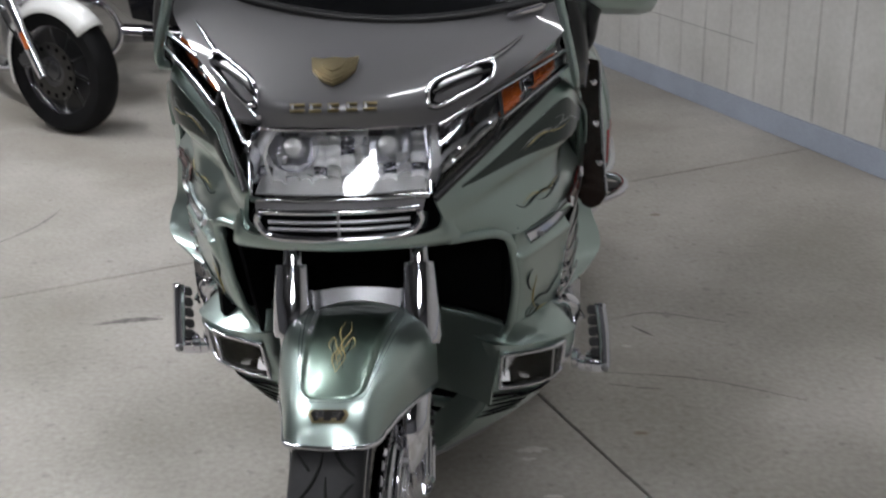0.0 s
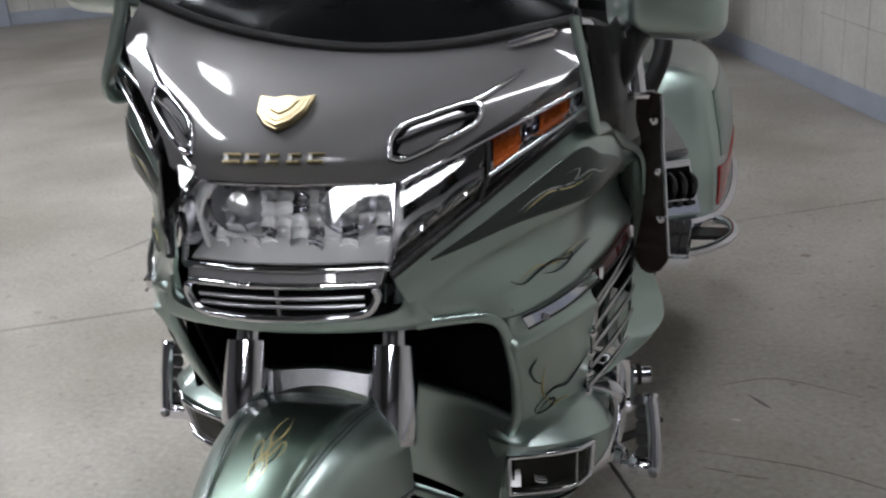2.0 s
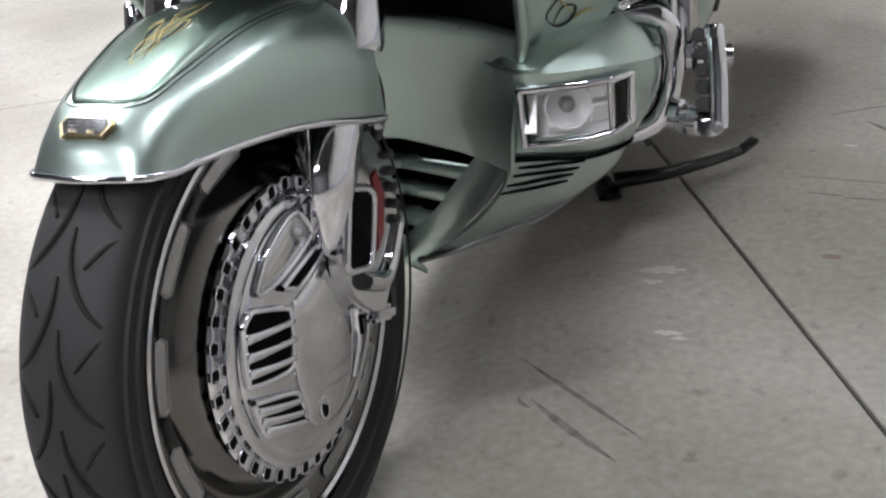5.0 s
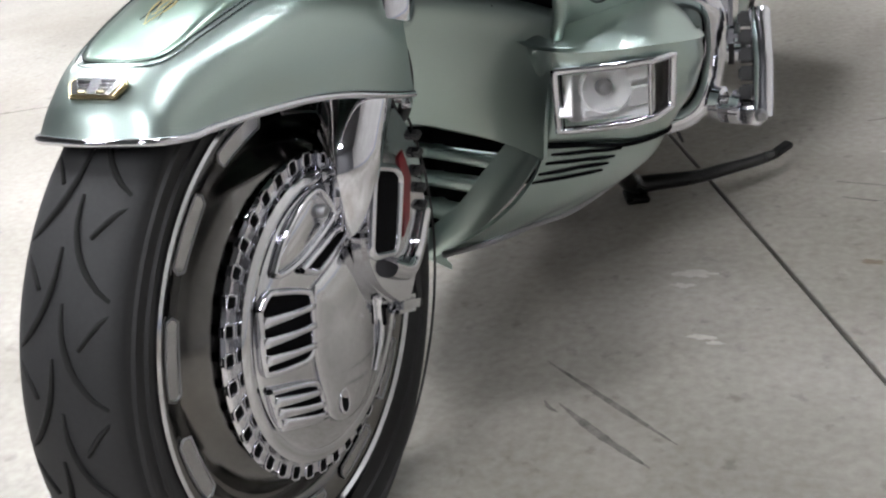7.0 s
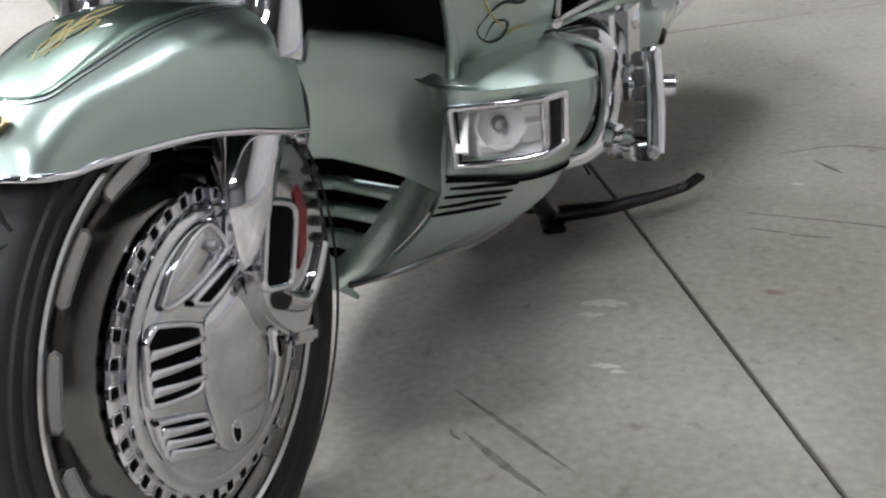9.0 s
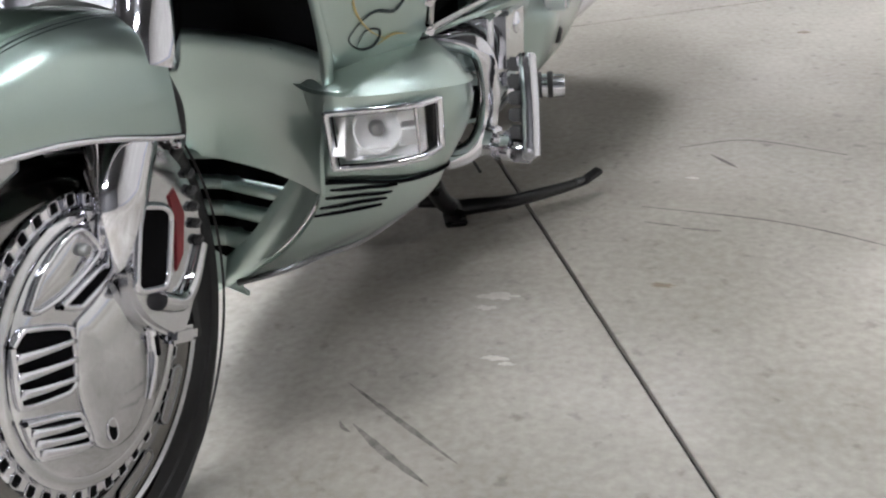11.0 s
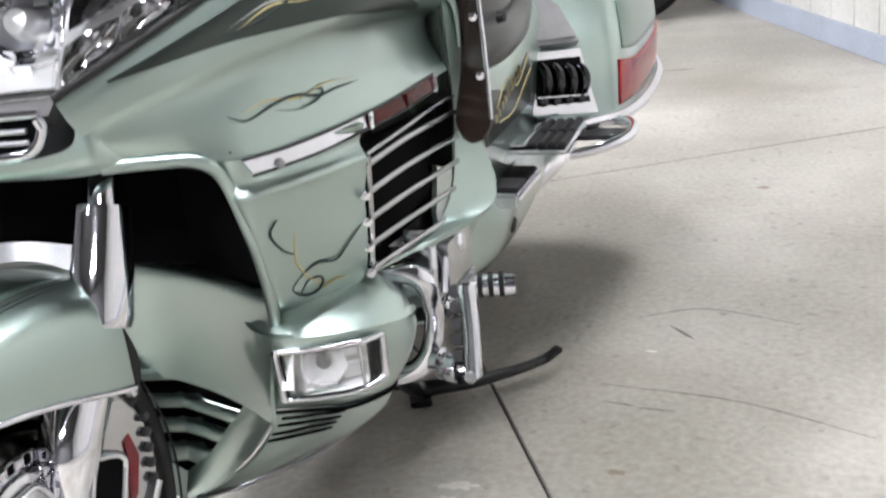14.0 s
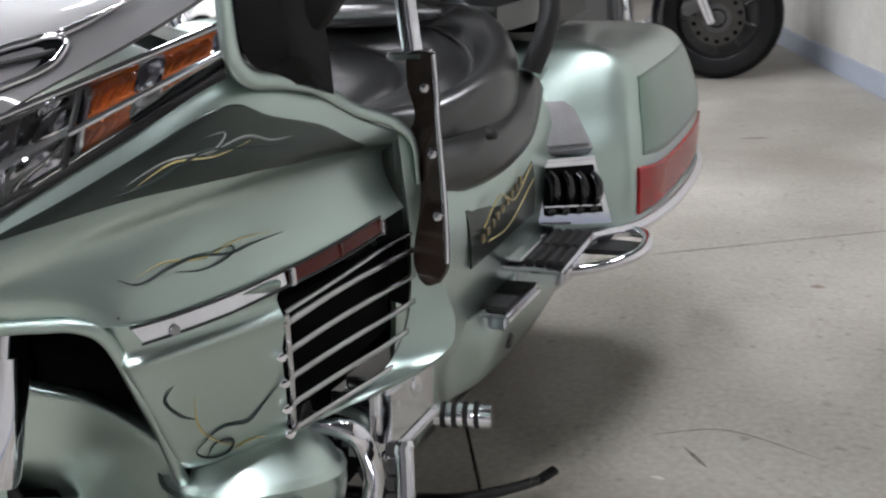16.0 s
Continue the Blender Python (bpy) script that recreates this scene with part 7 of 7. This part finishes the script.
def cruiser(T, steer, R, paint, rim_mat, label):
    """A parked cruiser, heading along local -y, its front wheel standing on the local origin."""
    root = empty("cruiser_motorcycle")
    tagged(root, label, "motorcycle", group="parked motorcycles")
    P = lambda *q: tuple(T @ Vector(q))
    TF = T @ Matrix.Rotation(radians(steer), 4, "Z")
    F = lambda *q: tuple(TF @ Vector(q))
    W = TF @ pose(0, 0, R) @ Matrix.Rotation(radians(90), 4, "Y")
    spoked_wheel("front_wheel", root, W, R, R - 0.095, rim_mat, "polished front rim")
    W2 = T @ pose(0, 1.62, R) @ Matrix.Rotation(radians(90), 4, "Y")
    spoked_wheel("rear_wheel", root, W2, R, R - 0.10, rim_mat, "polished rear rim")
    # fender following the tyre
    rows = []
    for a in np.linspace(40, 196, 20):
        r = R + 0.028 + 0.012 * abs(math.sin(radians(a)))
        sec = []
        for s in np.linspace(-1, 1, 11):
            q = r - 0.075 * abs(s) ** 2.6
            sec.append(F(0.085 * s, -q * math.cos(radians(a)) * 1.0, R + q * math.sin(radians(a))))
        rows.append(sec)
    g = np.array(rows)
    fd = skin("front_fender", g, 0.004, paint, root, "glossy front fender", tuple(TF @ Vector((0, 0, R))))
    for s in (-1, 1):
        leg = tube("fork_leg", [F(s * 0.115, 0.02, R - 0.02), F(s * 0.115, 0.10, R + 0.18), F(s * 0.115, 0.18, R + 0.38)], [0.026, 0.030, 0.030], CHROME, root, "silver fork leg", 18, 12)
        tube("fork_tube", [F(s * 0.115, 0.17, R + 0.36), F(s * 0.115, 0.30, R + 0.68)], 0.022, CHROME, root, "chrome fork tube", 16)
        block("fork_reflector", (0.008, 0.030, 0.085), AMBER_BACK, leg, "orange fork reflector", m=TF @ pose(s * 0.148, 0.075, R + 0.16, -20), bevel=0.003)
        block("brake_caliper", (0.05, 0.10, 0.07), ALLOY, root, "dark brake caliper", m=TF @ pose(s * 0.10, 0.125, R + 0.06, -20), bevel=0.014)
        tube("brake_hose", [F(s * 0.10, 0.14, R + 0.12), F(s * 0.15, 0.20, R + 0.3), F(s * 0.10, 0.28, R + 0.6)], 0.006, RUBBER, root, "", 8, 14)
        tube("handlebar", [F(s * 0.05, 0.36, 1.08), F(s * 0.20, 0.40, 1.15), F(s * 0.36, 0.58, 1.10), F(s * 0.42, 0.68, 1.07)], 0.014, CHROME, root, "chrome handlebar", 12, 20)
        tube("grip", [F(s * 0.38, 0.61, 1.09), F(s * 0.44, 0.72, 1.06)], 0.018, RUBBER, root, "black grip", 12)
        tube("engine_guard", [P(s * 0.08, 0.42, 0.28), P(s * 0.30, 0.40, 0.30), P(s * 0.36, 0.40, 0.42), P(s * 0.28, 0.42, 0.56), P(s * 0.06, 0.44, 0.62)], 0.016, CHROME, root, "chrome engine guard", 12, 36)
        tube("auxiliary_lamp", [F(s * 0.24, 0.20, 0.94), F(s * 0.24, 0.12, 0.94), F(s * 0.24, 0.10, 0.94)], [0.03, 0.058, 0.060], CHROME, root, "round chrome auxiliary lamp", 24)
        rowsb = [[P(s * x, y, z) for x, z in sec] for y, sec in ((1.36, ((0.20, 0.66), (0.30, 0.64), (0.31, 0.50), (0.28, 0.40))), (1.44, ((0.18, 0.72), (0.38, 0.70), (0.40, 0.50), (0.36, 0.34))), (1.80, ((0.18, 0.72), (0.40, 0.70), (0.42, 0.50), (0.38, 0.32))), (2.06, ((0.18, 0.70), (0.37, 0.68), (0.38, 0.50), (0.34, 0.36))))]
        bg = sheet("saddlebag", rowsb, 16, 18, 0.01, paint, root, "glossy hard saddlebag", core=tuple(T @ Vector((0, 1.7, 0.5))))
        for k in range(3):
            block("bag_slat", (0.012, 0.10, 0.020), BLACK, bg, "black slat", m=T @ pose(s * 0.405, 1.95, 0.56 + 0.045 * k), bevel=0.004)
        ex = tube("exhaust_pipe", [P(s * 0.20, 0.70, 0.24), P(s * 0.25, 1.05, 0.22), P(s * 0.30, 1.45, 0.22), P(s * 0.33, 2.02, 0.27)], [0.030, 0.036, 0.050, 0.052], BLACK_GLOSS, root, "black exhaust pipe with chrome tip", 20, 24)
        tube("tip", [P(s * 0.329, 2.00, 0.268), P(s * 0.335, 2.12, 0.278)], [0.056, 0.058], CHROME, ex, "chrome tip", 20)
    hd = lathe("headlight", [(0.0, -0.12), (0.06, -0.11), (0.098, -0.06), (0.106, 0.0), (0.104, 0.014), (0.092, 0.016), (0.090, 0.004), (0.05, -0.04), (0.0, -0.05)], CHROME, root, "round chrome headlight", 40, TF @ pose(0, 0.10, 0.98, 90, 0, 0))
    lathe("bulb_shield", [(0, 0.010), (0.026, 0.006), (0.030, -0.02), (0.03, -0.045)], VOID, hd, "dark bulb shield", 20, TF @ pose(0, 0.10, 0.98, 90, 0, 0))
    lathe("lens", [(0.0, 0.026), (0.05, 0.022), (0.091, 0.010), (0.091, 0.007), (0.05, 0.019), (0, 0.023)], LENS, hd, "clear lens", 36, TF @ pose(0, 0.10, 0.98, 90, 0, 0))
    rows = [[F(x * w, y + 0.10 * abs(x) ** 2, z) for x in np.linspace(-1, 1, 9)] for y, z, w in ((0.16, 0.86, 0.20), (0.10, 0.94, 0.30), (0.09, 1.04, 0.37), (0.14, 1.14, 0.35), (0.22, 1.22, 0.26))]
    sheet("fork_fairing", rows, 16, 24, 0.008, BLACK_GLOSS, root, "black fork-mounted fairing", core=tuple(TF @ Vector((0, 0.6, 1.0))))
    tank = [[P(x, y, z) for x, z in sec] for y, sec in ((0.42, ((-0.06, 0.74), (-0.10, 0.86), (0, 0.92), (0.10, 0.86), (0.06, 0.74))), (0.56, ((-0.13, 0.68), (-0.17, 0.84), (0, 0.95), (0.17, 0.84), (0.13, 0.68))), (0.80, ((-0.13, 0.66), (-0.17, 0.80), (0, 0.91), (0.17, 0.80), (0.13, 0.66))), (0.98, ((-0.08, 0.66), (-0.10, 0.74), (0, 0.80), (0.10, 0.74), (0.08, 0.66))))]
    sheet("fuel_tank", tank, 18, 26, 0.006, paint, root, "glossy fuel tank", core=tuple(T @ Vector((0, 0.7, 0.75))))
    block("engine", (0.40, 0.46, 0.40), ALLOY, root, "dark twin engine", m=T @ pose(0, 0.72, 0.42), bevel=0.05, seg=3)
    for s in (-1, 1):
        e = tube("cylinder", [P(0.02 * s, 0.70 + s * 0.04, 0.46), P(0.03 * s, 0.70 + s * 0.17, 0.68)], [0.080, 0.072], STEEL, root, "finned cylinder", 20)
        for k in range(6):
            q = k / 5
            lathe("fin", [(0.07, -0.003), (0.096, -0.002), (0.096, 0.002), (0.07, 0.003)], STEEL, e, "", 20, T @ frame_of((0.025 * s, 0.70 + s * (0.05 + 0.11 * q), 0.48 + 0.18 * q), (1, 0, 0), (0, s * 0.55, 0.84)))
    st = [[P(x, y, z) for x, z in sec] for y, sec in ((0.94, ((-0.12, 0.70), (0, 0.74), (0.12, 0.70))), (1.12, ((-0.19, 0.68), (0, 0.70), (0.19, 0.68))), (1.32, ((-0.18, 0.76), (0, 0.78), (0.18, 0.76))), (1.66, ((-0.15, 0.78), (0, 0.80), (0.15, 0.78))))]
    sheet("saddle", st, 16, 14, 0.07, LEATHER, root, "black vinyl saddle", core=tuple(T @ Vector((0, 1.3, 0.3))))
    block("frame", (0.16, 1.10, 0.10), BLACK, root, "black frame", m=T @ pose(0, 1.05, 0.60), bevel=0.02)
    rows = []
    for a in np.linspace(20, 185, 18):
        r = R + 0.04
        rows.append([P(0.10 * s, 1.62 + (r - 0.06 * abs(s) ** 2.6) * math.cos(radians(a)), R + (r - 0.06 * abs(s) ** 2.6) * math.sin(radians(a))) for s in np.linspace(-1, 1, 9)])
    skin("rear_fender", np.array(rows), 0.004, paint, root, "glossy rear fender", tuple(T @ Vector((0, 1.62, R))))
    tube("side_stand", [P(0.14, 0.80, 0.26), P(0.24, 0.90, 0.08), P(0.30, 0.94, 0.012)], 0.012, BLACK, root, "black side stand", 10, 10)
    tube("side_stand", [P(0.30, 0.94, 0.012), P(0.30, 1.02, 0.012)], 0.010, BLACK, root, "black stand foot", 10)
    return root


cruiser(Matrix.Translation((-1.82, 3.79, 0)) @ Matrix.Rotation(radians(27), 4, "Z"), 36, 0.325, WHITE, CHROME, "white and black cruiser motorcycle with chrome fork, parked behind")
cruiser(Matrix.Translation((0.25, 5.26, 0)) @ Matrix.Rotation(radians(88), 4, "Z"), 0, 0.325, BLACK_GLOSS, BLACK, "black cruiser motorcycle parked sideways near the wall")
# thin seam low on the panelled wall
seam = block("wall_seam", (0.003, 1.1, 0.004), WALL_GROOVE, None, m=ROOM @ pose(U0 - 0.0115, 3.35, 0.39, 0.6, 0, 0), bevel=0)
tagged(seam, "thin dark scratch on the white panel wall", "wall mark", kind="structure")
